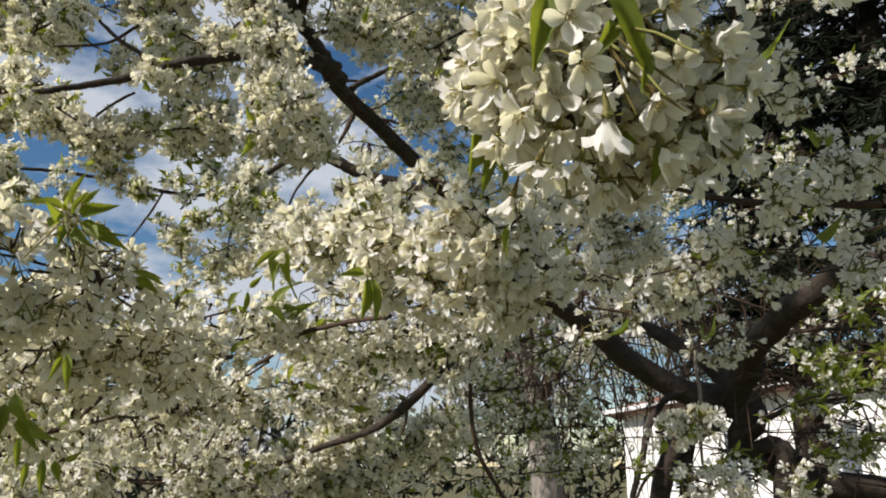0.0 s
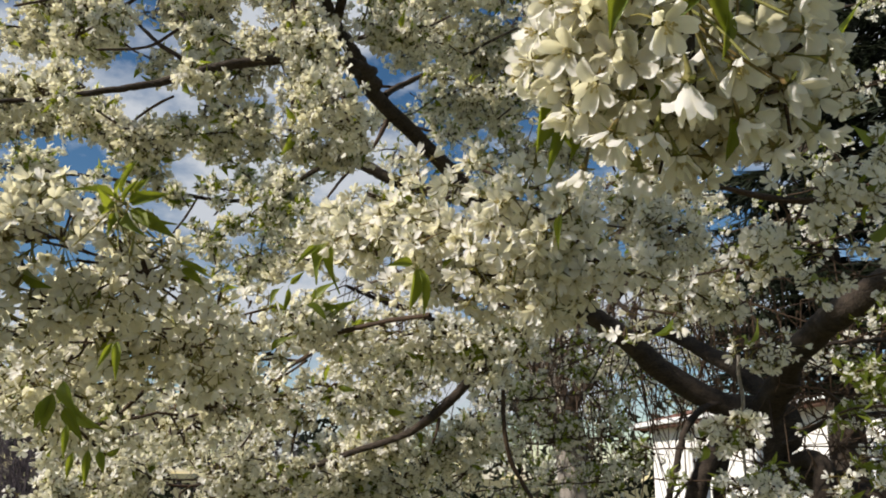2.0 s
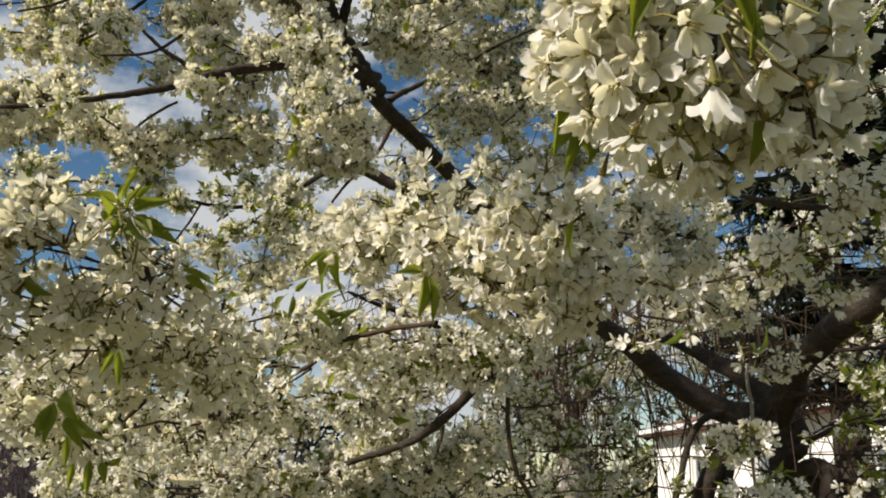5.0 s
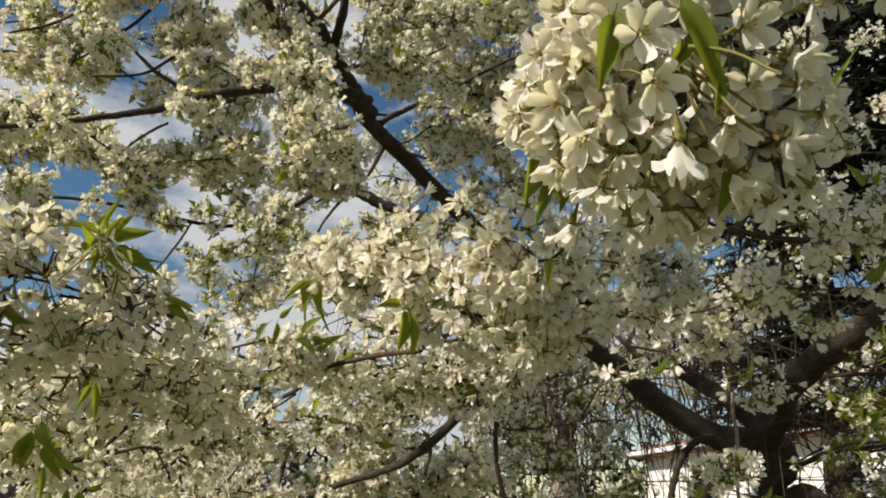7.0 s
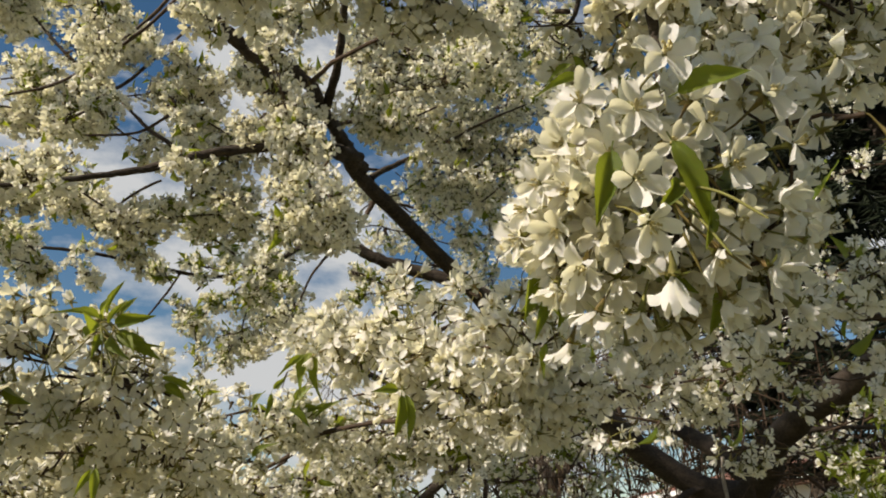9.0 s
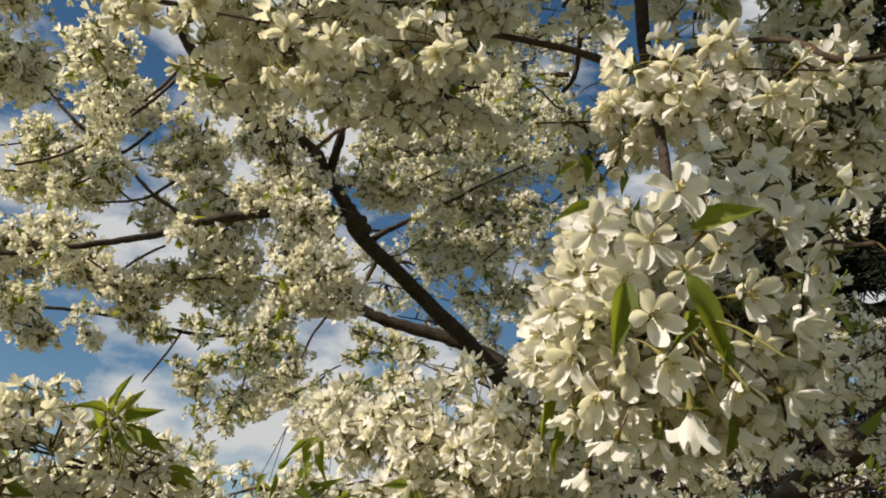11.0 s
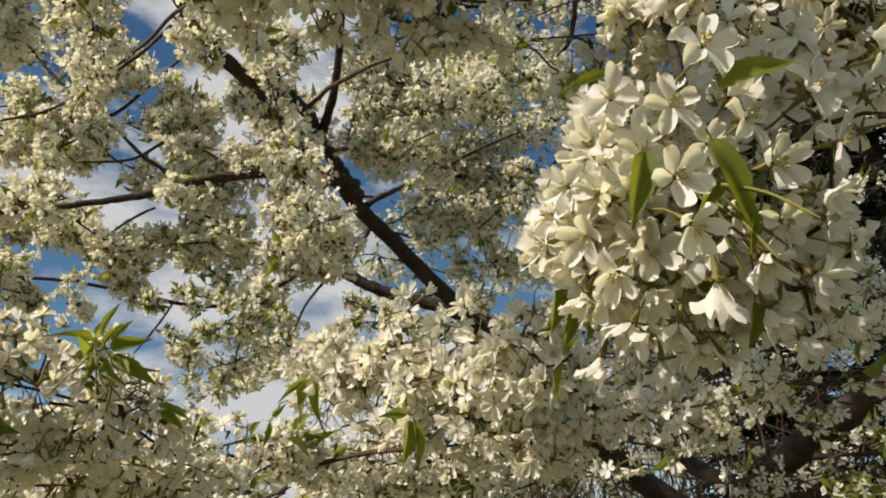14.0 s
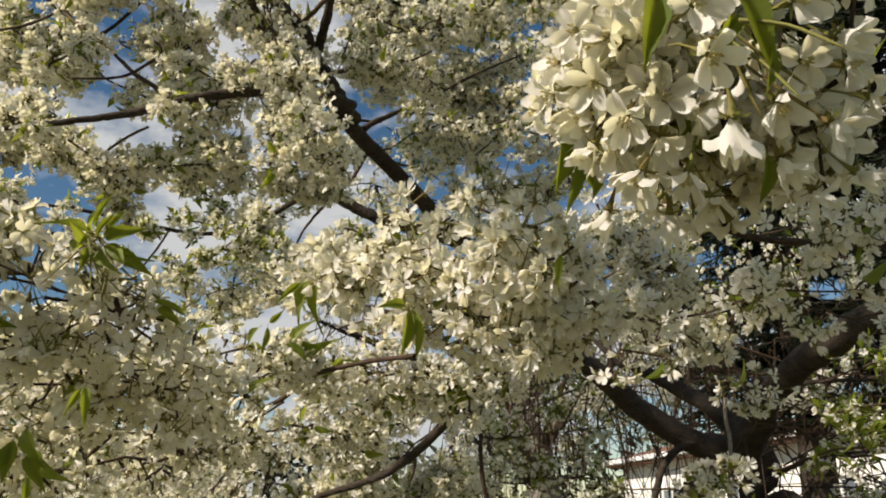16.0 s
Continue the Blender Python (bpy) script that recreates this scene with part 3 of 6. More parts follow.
cherry.limb([(0.199, 3.576, 2.710, 0.0320), (0.016, 3.596, 2.828, 0.0320), (-0.170, 3.574, 2.879, 0.0300), (-0.354, 3.542, 2.931, 0.0280), (-0.483, 3.507, 2.982, 0.0270), (-0.619, 3.493, 3.016, 0.0240), (-0.683, 3.519, 3.004, 0.0140), (-0.744, 3.565, 2.994, 0.0130), (-0.908, 3.660, 2.933, 0.0120), (-1.063, 3.740, 2.900, 0.0105), (-1.245, 3.796, 2.896, 0.0105), (-1.395, 3.741, 2.903, 0.0100), (-1.516, 3.689, 2.917, 0.0090), (-1.699, 3.604, 2.929, 0.0085), (-1.914, 3.497, 2.923, 0.0080), (-2.167, 3.358, 2.892, 0.0060)], "branch", 8, None, 124)
cherry.limb([(-1.258, 3.792, 2.895, 0.0070), (-1.285, 3.802, 2.839, 0.0060), (-1.303, 3.802, 2.819, 0.0040)], "branch", 5, None, 125)
cherry.limb([(-1.371, 3.750, 2.904, 0.0060), (-1.429, 3.778, 2.822, 0.0060), (-1.477, 3.810, 2.768, 0.0060), (-1.550, 3.814, 2.654, 0.0040)], "branch", 5, None, 126)
cherry.limb([(-0.568, 3.544, 2.992, 0.0080), (-0.655, 3.612, 2.918, 0.0070), (-0.708, 3.630, 2.839, 0.0060), (-0.771, 3.704, 2.736, 0.0050), (-0.860, 3.773, 2.614, 0.0040)], "branch", 5, None, 127)
cherry.limb([(-0.341, 2.746, 2.952, 0.0140), (-0.305, 2.758, 2.982, 0.0110), (-0.205, 2.830, 3.080, 0.0090), (-0.054, 2.889, 3.194, 0.0070), (0.106, 2.933, 3.316, 0.0050), (0.272, 2.977, 3.420, 0.0030)], "branch", 6, None, 128)
cherry.limb([(-0.450, 2.570, 3.081, 0.0080), (-0.383, 2.657, 3.150, 0.0070), (-0.288, 2.735, 3.236, 0.0050)], "branch", 5, None, 129)
cherry.limb([(-0.539, 3.094, 3.388, 0.0080), (-0.428, 3.180, 3.469, 0.0070), (-0.258, 3.239, 3.595, 0.0060), (-0.131, 3.294, 3.708, 0.0050)], "branch", 5, None, 130)
cherry.limb([(-0.413, 2.663, 2.945, 0.0080), (-0.362, 2.758, 2.993, 0.0060), (-0.284, 2.856, 3.038, 0.0050)], "branch", 5, None, 131)
cherry.limb([(-0.285, 3.830, 3.557, 0.0120), (-0.110, 3.978, 3.722, 0.0100), (0.078, 4.027, 3.841, 0.0080)], "branch", 5, None, 132)
cherry.limb([(-0.393, 4.555, 3.647, 0.0100), (-0.190, 4.760, 3.703, 0.0100), (0.067, 4.913, 3.856, 0.0100), (0.338, 4.983, 4.149, 0.0080)], "branch", 5, None, 133)
cherry.limb([(-0.350, 2.897, 2.914, 0.0120), (-0.367, 2.825, 2.823, 0.0090), (-0.381, 2.751, 2.735, 0.0050)], "branch", 5, None, 134)
cherry.limb([(0.191, 3.236, 2.593, 0.0090), (0.045, 3.060, 2.505, 0.0100), (-0.063, 2.977, 2.432, 0.0090), (-0.144, 2.886, 2.380, 0.0070)], "branch", 5, None, 135)
cherry.limb([(0.104, 2.911, 2.259, 0.0100), (0.020, 2.812, 2.256, 0.0090), (-0.038, 2.722, 2.198, 0.0070)], "branch", 5, None, 136)
cherry.limb([(0.490, 3.792, 2.367, 0.0340), (0.292, 3.130, 2.199, 0.0240), (0.131, 2.383, 2.001, 0.0165), (0.026, 2.341, 1.898, 0.0155), (-0.065, 2.411, 1.802, 0.0150), (-0.161, 2.492, 1.728, 0.0135), (-0.249, 2.536, 1.686, 0.0110), (-0.358, 2.575, 1.656, 0.0100), (-0.465, 2.599, 1.618, 0.0095), (-0.578, 2.637, 1.589, 0.0080), (-0.718, 2.809, 1.566, 0.0070), (-0.927, 2.852, 1.514, 0.0050)], "branch", 8, None, 137, label="slender brown branch")
cherry.limb([(-0.115, 2.612, 1.762, 0.0060), (-0.123, 2.594, 1.717, 0.0050), (-0.135, 2.595, 1.683, 0.0030)], "branch", 5, None, 138)
cherry.limb([(-0.081, 1.208, 1.818, 0.0036), (-0.160, 1.301, 1.824, 0.0039), (-0.250, 1.341, 1.809, 0.0042), (-0.297, 1.387, 1.781, 0.0042), (-0.348, 1.450, 1.764, 0.0033), (-0.375, 1.508, 1.735, 0.0027), (-0.415, 1.573, 1.692, 0.0024), (-0.491, 1.711, 1.632, 0.0018)], "branch", 6, None, 139)
cherry.limb([(-0.306, 1.417, 1.775, 0.0028), (-0.350, 1.481, 1.761, 0.0021), (-0.395, 1.523, 1.746, 0.0017)], "branch", 5, None, 140)
cherry.limb([(-0.436, 1.945, 1.760, 0.0040), (-0.631, 1.895, 1.714, 0.0055), (-0.676, 1.879, 1.701, 0.0040), (-0.803, 1.885, 1.660, 0.0030)], "branch", 5, GREY_TWIG, 141)
cherry.limb([(-0.631, 1.895, 1.714, 0.0050), (-0.669, 1.884, 1.673, 0.0040), (-0.706, 1.871, 1.639, 0.0030)], "branch", 5, None, 142)
cherry.limb([(-0.464, 2.145, 1.748, 0.0050), (-0.472, 2.147, 1.676, 0.0040), (-0.480, 2.147, 1.633, 0.0030)], "branch", 5, None, 143)
cherry.limb([(-0.408, 2.156, 1.756, 0.0050), (-0.448, 2.151, 1.704, 0.0040)], "branch", 5, None, 144)
cherry.limb([(-0.501, 1.227, 1.710, 0.0042), (-0.521, 1.220, 1.688, 0.0042), (-0.537, 1.215, 1.667, 0.0035)], "branch", 5, None, 145)
cherry.limb([(0.099, 2.772, 1.982, 0.0080), (0.092, 2.769, 1.828, 0.0080), (0.099, 2.776, 1.716, 0.0080), (0.125, 2.797, 1.624, 0.0080), (0.198, 2.791, 1.494, 0.0070), (0.233, 2.783, 1.392, 0.0050)], "branch", 6, None, 146)
cherry.limb([(0.437, 1.463, 1.864, 0.0040), (0.401, 1.413, 1.906, 0.0040), (0.382, 1.408, 1.947, 0.0030)], "branch", 6, GREY_TWIG, 147)
cherry.limb([(0.494, 1.570, 1.816, 0.0038), (0.492, 1.575, 1.779, 0.0036), (0.498, 1.578, 1.730, 0.0036), (0.500, 1.602, 1.667, 0.0034), (0.505, 1.623, 1.593, 0.0030)], "branch", 6, GREY_TWIG, 148, label="pale grey hanging twig")
cherry.limb([(0.620, 1.085, 1.956, 0.0060), (0.534, 1.105, 1.964, 0.0060), (0.465, 1.112, 1.969, 0.0055), (0.402, 1.121, 1.978, 0.0050), (0.333, 1.136, 2.001, 0.0030)], "branch", 8, None, 149)
cherry.limb([(0.325, 0.757, 2.176, 0.0060), (0.310, 0.772, 2.164, 0.0060), (0.297, 0.784, 2.154, 0.0050)], "branch", 6, GREY_TWIG, 150)
front_branch = cherry.limb([(0.123, 0.506, 2.397, 0.0140), (0.129, 0.533, 2.267, 0.0080), (0.130, 0.551, 2.160, 0.0065), (0.133, 0.560, 2.098, 0.0050), (0.121, 0.491, 1.966, 0.0040), (0.095, 0.400, 1.864, 0.0042), (0.094, 0.398, 1.815, 0.0035), (0.094, 0.399, 1.777, 0.0030)], "branch", 8, None, 151, label="leafy flowering branch close before the view")
over_branch = cherry.limb([(-0.509, 0.485, 2.176, 0.0025), (-0.400, 0.537, 2.176, 0.0025), (-0.301, 0.567, 2.184, 0.0027), (-0.185, 0.605, 2.200, 0.0022), (-0.072, 0.600, 2.193, 0.0025), (0.005, 0.591, 2.171, 0.0030), (0.073, 0.586, 2.150, 0.0034), (0.129, 0.566, 2.109, 0.0040)], "branch", 8, None, 152, label="flowering branch overhead")
over_branch_tip = cherry.limb([(0.128, 0.560, 2.117, 0.0040), (0.190, 0.521, 2.106, 0.0030), (0.223, 0.475, 2.075, 0.0028), (0.245, 0.459, 2.044, 0.0025), (0.299, 0.450, 2.047, 0.0020)], "branch", 8, None, 153)
cherry.limb([(0.449, 2.354, 4.042, 0.0130), (0.463, 2.558, 3.878, 0.0120), (0.460, 2.734, 3.757, 0.0110), (0.421, 2.794, 3.685, 0.0090), (0.304, 2.944, 3.669, 0.0060)], "branch", 6, None, 154)
cherry.limb([(0.430, 2.759, 3.731, 0.0120), (0.322, 2.851, 3.797, 0.0090), (0.257, 2.930, 3.869, 0.0060)], "branch", 5, None, 155)
middle_branch = cherry.limb([(0.189, 0.913, 1.807, 0.0022), (0.135, 0.862, 1.802, 0.0035), (0.070, 0.826, 1.824, 0.0042), (0.011, 0.825, 1.847, 0.0040), (-0.063, 0.885, 1.854, 0.0050), (-0.136, 0.956, 1.877, 0.0040), (-0.210, 1.067, 1.891, 0.0025)], "branch", 8, None, 156, label="flowering branch thick with blossom")
side_branch = cherry.limb([(-0.617, 0.805, 1.804, 0.0025), (-0.525, 0.804, 1.815, 0.0024), (-0.447, 0.822, 1.823, 0.0022), (-0.392, 0.811, 1.840, 0.0025), (-0.391, 0.870, 1.824, 0.0015)], "branch", 8, None, 157, label="flowering branch with a tuft of leaves")

# flowers and leaves that can be told apart, on the branches close to the camera
cherry.flower(front_branch, (0.070, 0.310, 1.851), (0.05, -1.00, 0.02), 1.11, 0, 10)
cherry.flower(front_branch, (0.061, 0.332, 1.835), (-0.09, -0.98, -0.19), 1.03, 1, 30)
cherry.flower(front_branch, (0.056, 0.323, 1.794), (0.06, -0.94, -0.34), 1.08, 2, 50)
cherry.flower(front_branch, (0.062, 0.328, 1.775), (0.27, -0.66, -0.70), 0.99, 2, 20)
cherry.flower(front_branch, (0.036, 0.344, 1.846), (-0.35, -0.93, -0.06), 1.03, 4, 0)
cherry.flower(front_branch, (0.028, 0.354, 1.828), (-0.49, -0.82, -0.29), 1.03, 5, 15)
cherry.flower(front_branch, (0.019, 0.372, 1.814), (-0.59, -0.72, -0.36), 0.99, 0, 40)
cherry.flower(front_branch, (0.013, 0.387, 1.806), (-0.83, -0.43, -0.34), 0.94, 1, 70)
cherry.flower(front_branch, (0.028, 0.379, 1.791), (-0.44, -0.70, -0.57), 1.03, 2, 5)
cherry.flower(front_branch, (0.010, 0.392, 1.792), (-0.83, -0.25, -0.49), 0.94, 3, 35)
cherry.flower(front_branch, (0.040, 0.372, 1.770), (-0.38, -0.47, -0.80), 1.03, 8, 22)
cherry.flower(front_branch, (0.029, 0.396, 1.767), (-0.50, -0.07, -0.86), 0.94, 5, 60)
cherry.flower(front_branch, (0.076, 0.345, 1.755), (0.02, 0.22, -0.98), 1.13, 11, 8)
cherry.flower(front_branch, (0.048, 0.386, 1.749), (-0.44, -0.04, -0.89), 1.03, 2, 44)
cherry.flower(front_branch, (0.071, 0.390, 1.751), (-0.23, 0.12, -0.97), 0.99, 8, 12)
cherry.flower(front_branch, (0.037, 0.410, 1.739), (-0.38, 0.09, -0.92), 0.94, 5, 33)
cherry.flower(front_branch, (0.068, 0.414, 1.739), (0.03, 0.12, -0.99), 0.94, 11, 21)
cherry.flower(front_branch, (0.050, 0.375, 1.788), (-0.19, -0.71, -0.68), 0.99, 0, 52)
cherry.flower(front_branch, (0.098, 0.343, 1.835), (0.31, -0.95, 0.00), 1.03, 1, 17)
cherry.flower(front_branch, (0.109, 0.347, 1.814), (0.37, -0.88, -0.30), 1.08, 2, 37)
cherry.flower(front_branch, (0.127, 0.337, 1.847), (0.41, -0.90, 0.14), 1.13, 3, 0)
cherry.flower(front_branch, (0.142, 0.350, 1.828), (0.62, -0.78, -0.13), 1.08, 4, 27)
cherry.flower(front_branch, (0.135, 0.362, 1.807), (0.52, -0.60, -0.61), 1.03, 5, 48)
cherry.flower(front_branch, (0.112, 0.355, 1.789), (0.33, -0.75, -0.58), 1.08, 0, 31)
cherry.flower(front_branch, (0.104, 0.363, 1.774), (0.33, -0.38, -0.86), 1.03, 2, 9)
cherry.flower(front_branch, (0.137, 0.383, 1.774), (0.52, -0.42, -0.74), 1.03, 8, 56)
cherry.flower(front_branch, (0.161, 0.390, 1.792), (0.76, -0.48, -0.45), 1.03, 3, 14)
cherry.flower(front_branch, (0.113, 0.386, 1.757), (0.24, -0.25, -0.94), 1.03, 5, 39)
cherry.flower(front_branch, (0.091, 0.340, 1.846), (0.21, -0.97, 0.12), 0.99, 5, 25)
cherry.flower(front_branch, (0.085, 0.360, 1.832), (0.11, -0.97, -0.23), 0.94, 0, 66)
cherry.flower(front_branch, (0.053, 0.361, 1.826), (-0.19, -0.94, -0.28), 0.94, 1, 2)
cherry.flower(front_branch, (0.098, 0.368, 1.799), (0.22, -0.83, -0.51), 0.94, 2, 19)
cherry.flower(front_branch, (0.060, 0.389, 1.768), (-0.07, -0.46, -0.88), 0.94, 11, 41)
cherry.flower(front_branch, (0.086, 0.408, 1.746), (0.13, -0.11, -0.98), 0.94, 2, 63)
cherry.flower(front_branch, (0.138, 0.410, 1.751), (0.42, -0.24, -0.88), 0.94, 8, 29)
cherry.flower(front_branch, (0.165, 0.418, 1.765), (0.63, -0.33, -0.70), 0.94, 5, 47)
cherry.flower(front_branch, (0.049, 0.378, 1.813), (-0.29, -0.86, -0.42), 0.94, 4, 11)
cherry.flower(front_branch, (0.147, 0.381, 1.804), (0.61, -0.72, -0.33), 0.99, 3, 5)
cherry.leaf(front_branch, (0.074, 0.322, 1.836), (0.74, -0.65, 0.14), 0.65, 0, 0, (-0.62, -0.78, -0.07))
cherry.leaf(front_branch, (0.075, 0.333, 1.824), (0.41, -0.03, -0.91), 0.78, 1, 0, (0.06, -0.91, -0.41))
cherry.leaf(front_branch, (0.052, 0.345, 1.825), (-0.20, 0.05, -0.98), 0.71, 2, 0, (0.05, -0.95, 0.32))
cherry.leaf(front_branch, (0.043, 0.354, 1.868), (-0.94, -0.09, -0.32), 0.41, 3, 0, (-0.57, -0.82, -0.10))
cherry.leaf(front_branch, (0.094, 0.348, 1.798), (0.18, -0.13, -0.97), 0.47, 5, 0, (0.60, -0.79, 0.11))
cherry.leaf(front_branch, (0.085, 0.347, 1.809), (-0.47, -0.13, -0.87), 0.44, 4, 0, (-0.02, -0.92, -0.39))
cherry.leaf(front_branch, (0.055, 0.382, 1.796), (0.05, 0.55, -0.83), 0.51, 3, 0, (0.62, -0.77, 0.17))
cherry.leaf(front_branch, (0.017, 0.423, 1.791), (0.06, -0.16, -0.98), 0.62, 4, 0, (0.42, -0.82, 0.38))
cherry.leaf(front_branch, (0.028, 0.424, 1.779), (0.29, 0.17, -0.94), 0.40, 5, 0, (-0.22, -0.94, -0.28))
cherry.leaf(front_branch, (0.115, 0.404, 1.771), (0.03, 0.20, -0.98), 0.48, 0, 0, (0.23, -0.92, -0.31))
cherry.leaf(front_branch, (0.077, 0.583, 2.029), (-0.90, 0.32, -0.28), 0.50, 1, 0, (0.53, -0.80, 0.29))
cherry.leaf(front_branch, (0.075, 0.595, 2.049), (0.30, 0.44, -0.85), 0.58, 2, 0, (0.48, -0.71, -0.51))
cherry.bloom([(0.065, 0.402, 1.877), (0.058, 0.410, 1.839), (0.060, 0.421, 1.803), (0.074, 0.437, 1.774)], 0.032, 132, "hero", 159, leafy=0.10, on=front_branch, face=(-0.71, -0.87, -0.43))
cherry.bloom([(0.124, 0.418, 1.882), (0.136, 0.427, 1.849), (0.142, 0.437, 1.816), (0.151, 0.465, 1.789)], 0.034, 81, "hero", 161, leafy=0.08, on=front_branch)
cherry.bloom([(0.101, 0.441, 1.900), (0.109, 0.449, 1.850), (0.111, 0.464, 1.803), (0.100, 0.486, 1.772)], 0.030, 111, "hero", 163, leafy=0.06, on=front_branch)
cherry.bloom([(-0.304, 0.476, 2.110), (-0.224, 0.490, 2.101), (-0.123, 0.505, 2.098), (-0.039, 0.537, 2.113)], 0.045, 54, "hero", 165, leafy=0.08, on=over_branch, face=(0.03, -0.56, -1.06))
cherry.bloom([(0.049, 0.617, 2.096), (0.098, 0.581, 2.064), (0.130, 0.527, 2.057), (0.151, 0.479, 2.042), (0.202, 0.456, 2.043), (0.259, 0.457, 2.036)], 0.035, 56, "hero", 167, leafy=0.08, on=over_branch_tip, face=(0.03, -0.74, -0.95))
cherry.bloom([(-0.003, 0.781, 1.858), (0.030, 0.763, 1.843), (0.069, 0.767, 1.810)], 0.045, 40, "hero", 169, leafy=0.00, on=middle_branch, face=(-0.55, -1.05, 0.18))
cherry.leaf(side_branch, (-0.355, 0.730, 1.830), (0.07, -0.76, 0.64), 0.52, 0, 0, (-0.33, -0.84, 0.43))
cherry.leaf(side_branch, (-0.353, 0.731, 1.830), (-0.41, -0.89, 0.19), 0.74, 1, 0, (-0.25, -0.92, 0.29))
cherry.leaf(side_branch, (-0.346, 0.724, 1.826), (0.94, -0.29, 0.15), 0.74, 2, 0, (-0.43, -0.87, -0.23))
cherry.leaf(side_branch, (-0.346, 0.725, 1.823), (0.88, -0.18, -0.45), 0.72, 3, 0, (-0.61, -0.70, -0.36))
cherry.leaf(side_branch, (-0.359, 0.730, 1.824), (-0.22, -0.85, -0.48), 0.54, 4, 0, (-0.65, -0.68, -0.35))
cherry.leaf(side_branch, (-0.349, 0.742, 1.836), (0.57, -0.55, 0.61), 0.51, 5, 0, (0.12, -0.98, 0.17))
cherry.leaf(side_branch, (-0.353, 0.722, 1.820), (0.05, -0.44, -0.90), 0.46, 0, 0, (0.49, -0.85, 0.20))
cherry.leaf(side_branch, (-0.341, 0.727, 1.822), (0.71, -0.63, -0.31), 0.62, 1, 0, (0.56, -0.75, 0.36))
cherry.leaf(side_branch, (-0.348, 0.723, 1.825), (0.51, -0.63, 0.58), 0.46, 3, 0, (-0.31, -0.92, -0.26))
cherry.leaf(side_branch, (-0.353, 0.721, 1.825), (0.01, -1.00, -0.06), 0.62, 2, 0, (0.16, -0.91, -0.37))
cherry.leaf(side_branch, (-0.345, 0.737, 1.822), (0.90, -0.11, -0.43), 0.82, 5, 0, (-0.45, -0.81, 0.37))
cherry.leaf(side_branch, (-0.346, 0.725, 1.821), (0.46, -0.51, -0.73), 0.70, 0, 0, (-0.51, -0.84, -0.17))
cherry.leaf(side_branch, (-0.357, 0.738, 1.838), (0.36, -0.61, 0.70), 0.57, 3, 0, (-0.10, -0.99, 0.10))
cherry.flower(side_branch, (-0.346, 0.741, 1.840), (0.11, -0.97, 0.20), 0.95, 2, 212)
cherry.flower(side_branch, (-0.373, 0.736, 1.813), (-0.30, -0.94, -0.14), 0.95, 1, 150)
cherry.flower(side_branch, (-0.365, 0.743, 1.840), (-0.19, -0.98, 0.05), 0.95, 5, 178)
cherry.flower(side_branch, (-0.337, 0.760, 1.823), (0.23, -0.82, -0.53), 0.95, 2, 235)
cherry.flower(side_branch, (-0.347, 0.749, 1.806), (0.13, -0.67, -0.73), 0.95, 3, 205)
cherry.flower(side_branch, (-0.395, 0.745, 1.826), (-0.29, -0.95, -0.04), 0.95, 0, 120)
cherry.leaf(side_branch, (-0.343, 0.878, 1.800), (0.94, 0.29, 0.17), 0.48, 2, 0, (-0.11, -0.89, 0.45))
cherry.leaf(side_branch, (-0.345, 0.878, 1.794), (0.87, 0.36, -0.33), 0.44, 3, 0, (0.17, -0.86, 0.48))
cherry.bloom([(-0.461, 0.759, 1.814), (-0.420, 0.783, 1.804), (-0.390, 0.800, 1.790)], 0.040, 30, "hero", 171, leafy=0.00, on=side_branch, face=(-0.45, -1.07, 0.30))
cherry.bloom([(0.120, 0.380, 1.887), (0.136, 0.386, 1.873), (0.152, 0.391, 1.861)], 0.026, 13, "hero", 741, leafy=0.04, on=front_branch)
cherry.bloom([(0.143, 0.364, 1.874), (0.156, 0.374, 1.849), (0.157, 0.393, 1.828), (0.156, 0.413, 1.805)], 0.030, 11, "hero", 743, leafy=0.04, on=front_branch)
cherry.bloom([(0.124, 0.404, 1.825), (0.137, 0.414, 1.802), (0.157, 0.433, 1.782), (0.165, 0.451, 1.764)], 0.030, 22, "hero", 745, leafy=0.04, on=front_branch)
for k in range(14):
    rs = np.random.RandomState(770 + k)
    a = np.array((-0.357, 0.735, 1.826)) + rs.normal(0, 0.004, 3)
    b = a + (rs.normal(0.005, 0.022), rs.normal(-0.004, 0.012), -rs.uniform(0.022, 0.05))
    cherry.stalk(side_branch, a, b, rs.normal(0, 0.008))
for k in range(10):
    rs = np.random.RandomState(790 + k)
    a = np.array((0.082, 0.352, 1.806)) + rs.normal(0, 0.005, 3)
    b = a + (rs.uniform(0.005, 0.04), rs.normal(0, 0.01), -rs.uniform(0.01, 0.045))
    cherry.stalk(front_branch, a, b, rs.normal(0, 0.006))

cherry.leaf(side_branch, (-0.383, 0.605, 1.697), (0.08, -0.10, -1.00), 0.72, 2, 0, (0.35, -0.90, 0.10))
cherry.leaf(side_branch, (-0.393, 0.615, 1.698), (-0.15, -0.10, -0.98), 0.66, 4, 0, (0.35, -0.90, 0.10))
cherry.leaf(side_branch, (-0.340, 0.730, 1.701), (0.15, -0.20, -0.97), 0.55, 1, 0, (0.35, -0.90, 0.10))
cherry.leaf(side_branch, (-0.342, 0.731, 1.699), (-0.40, -0.20, -0.90), 0.42, 3, 0, (0.35, -0.90, 0.10))
cherry.leaf(side_branch, (-0.469, 0.880, 1.670), (-0.12, -0.10, -0.99), 0.85, 0, 0, (0.35, -0.90, 0.10))
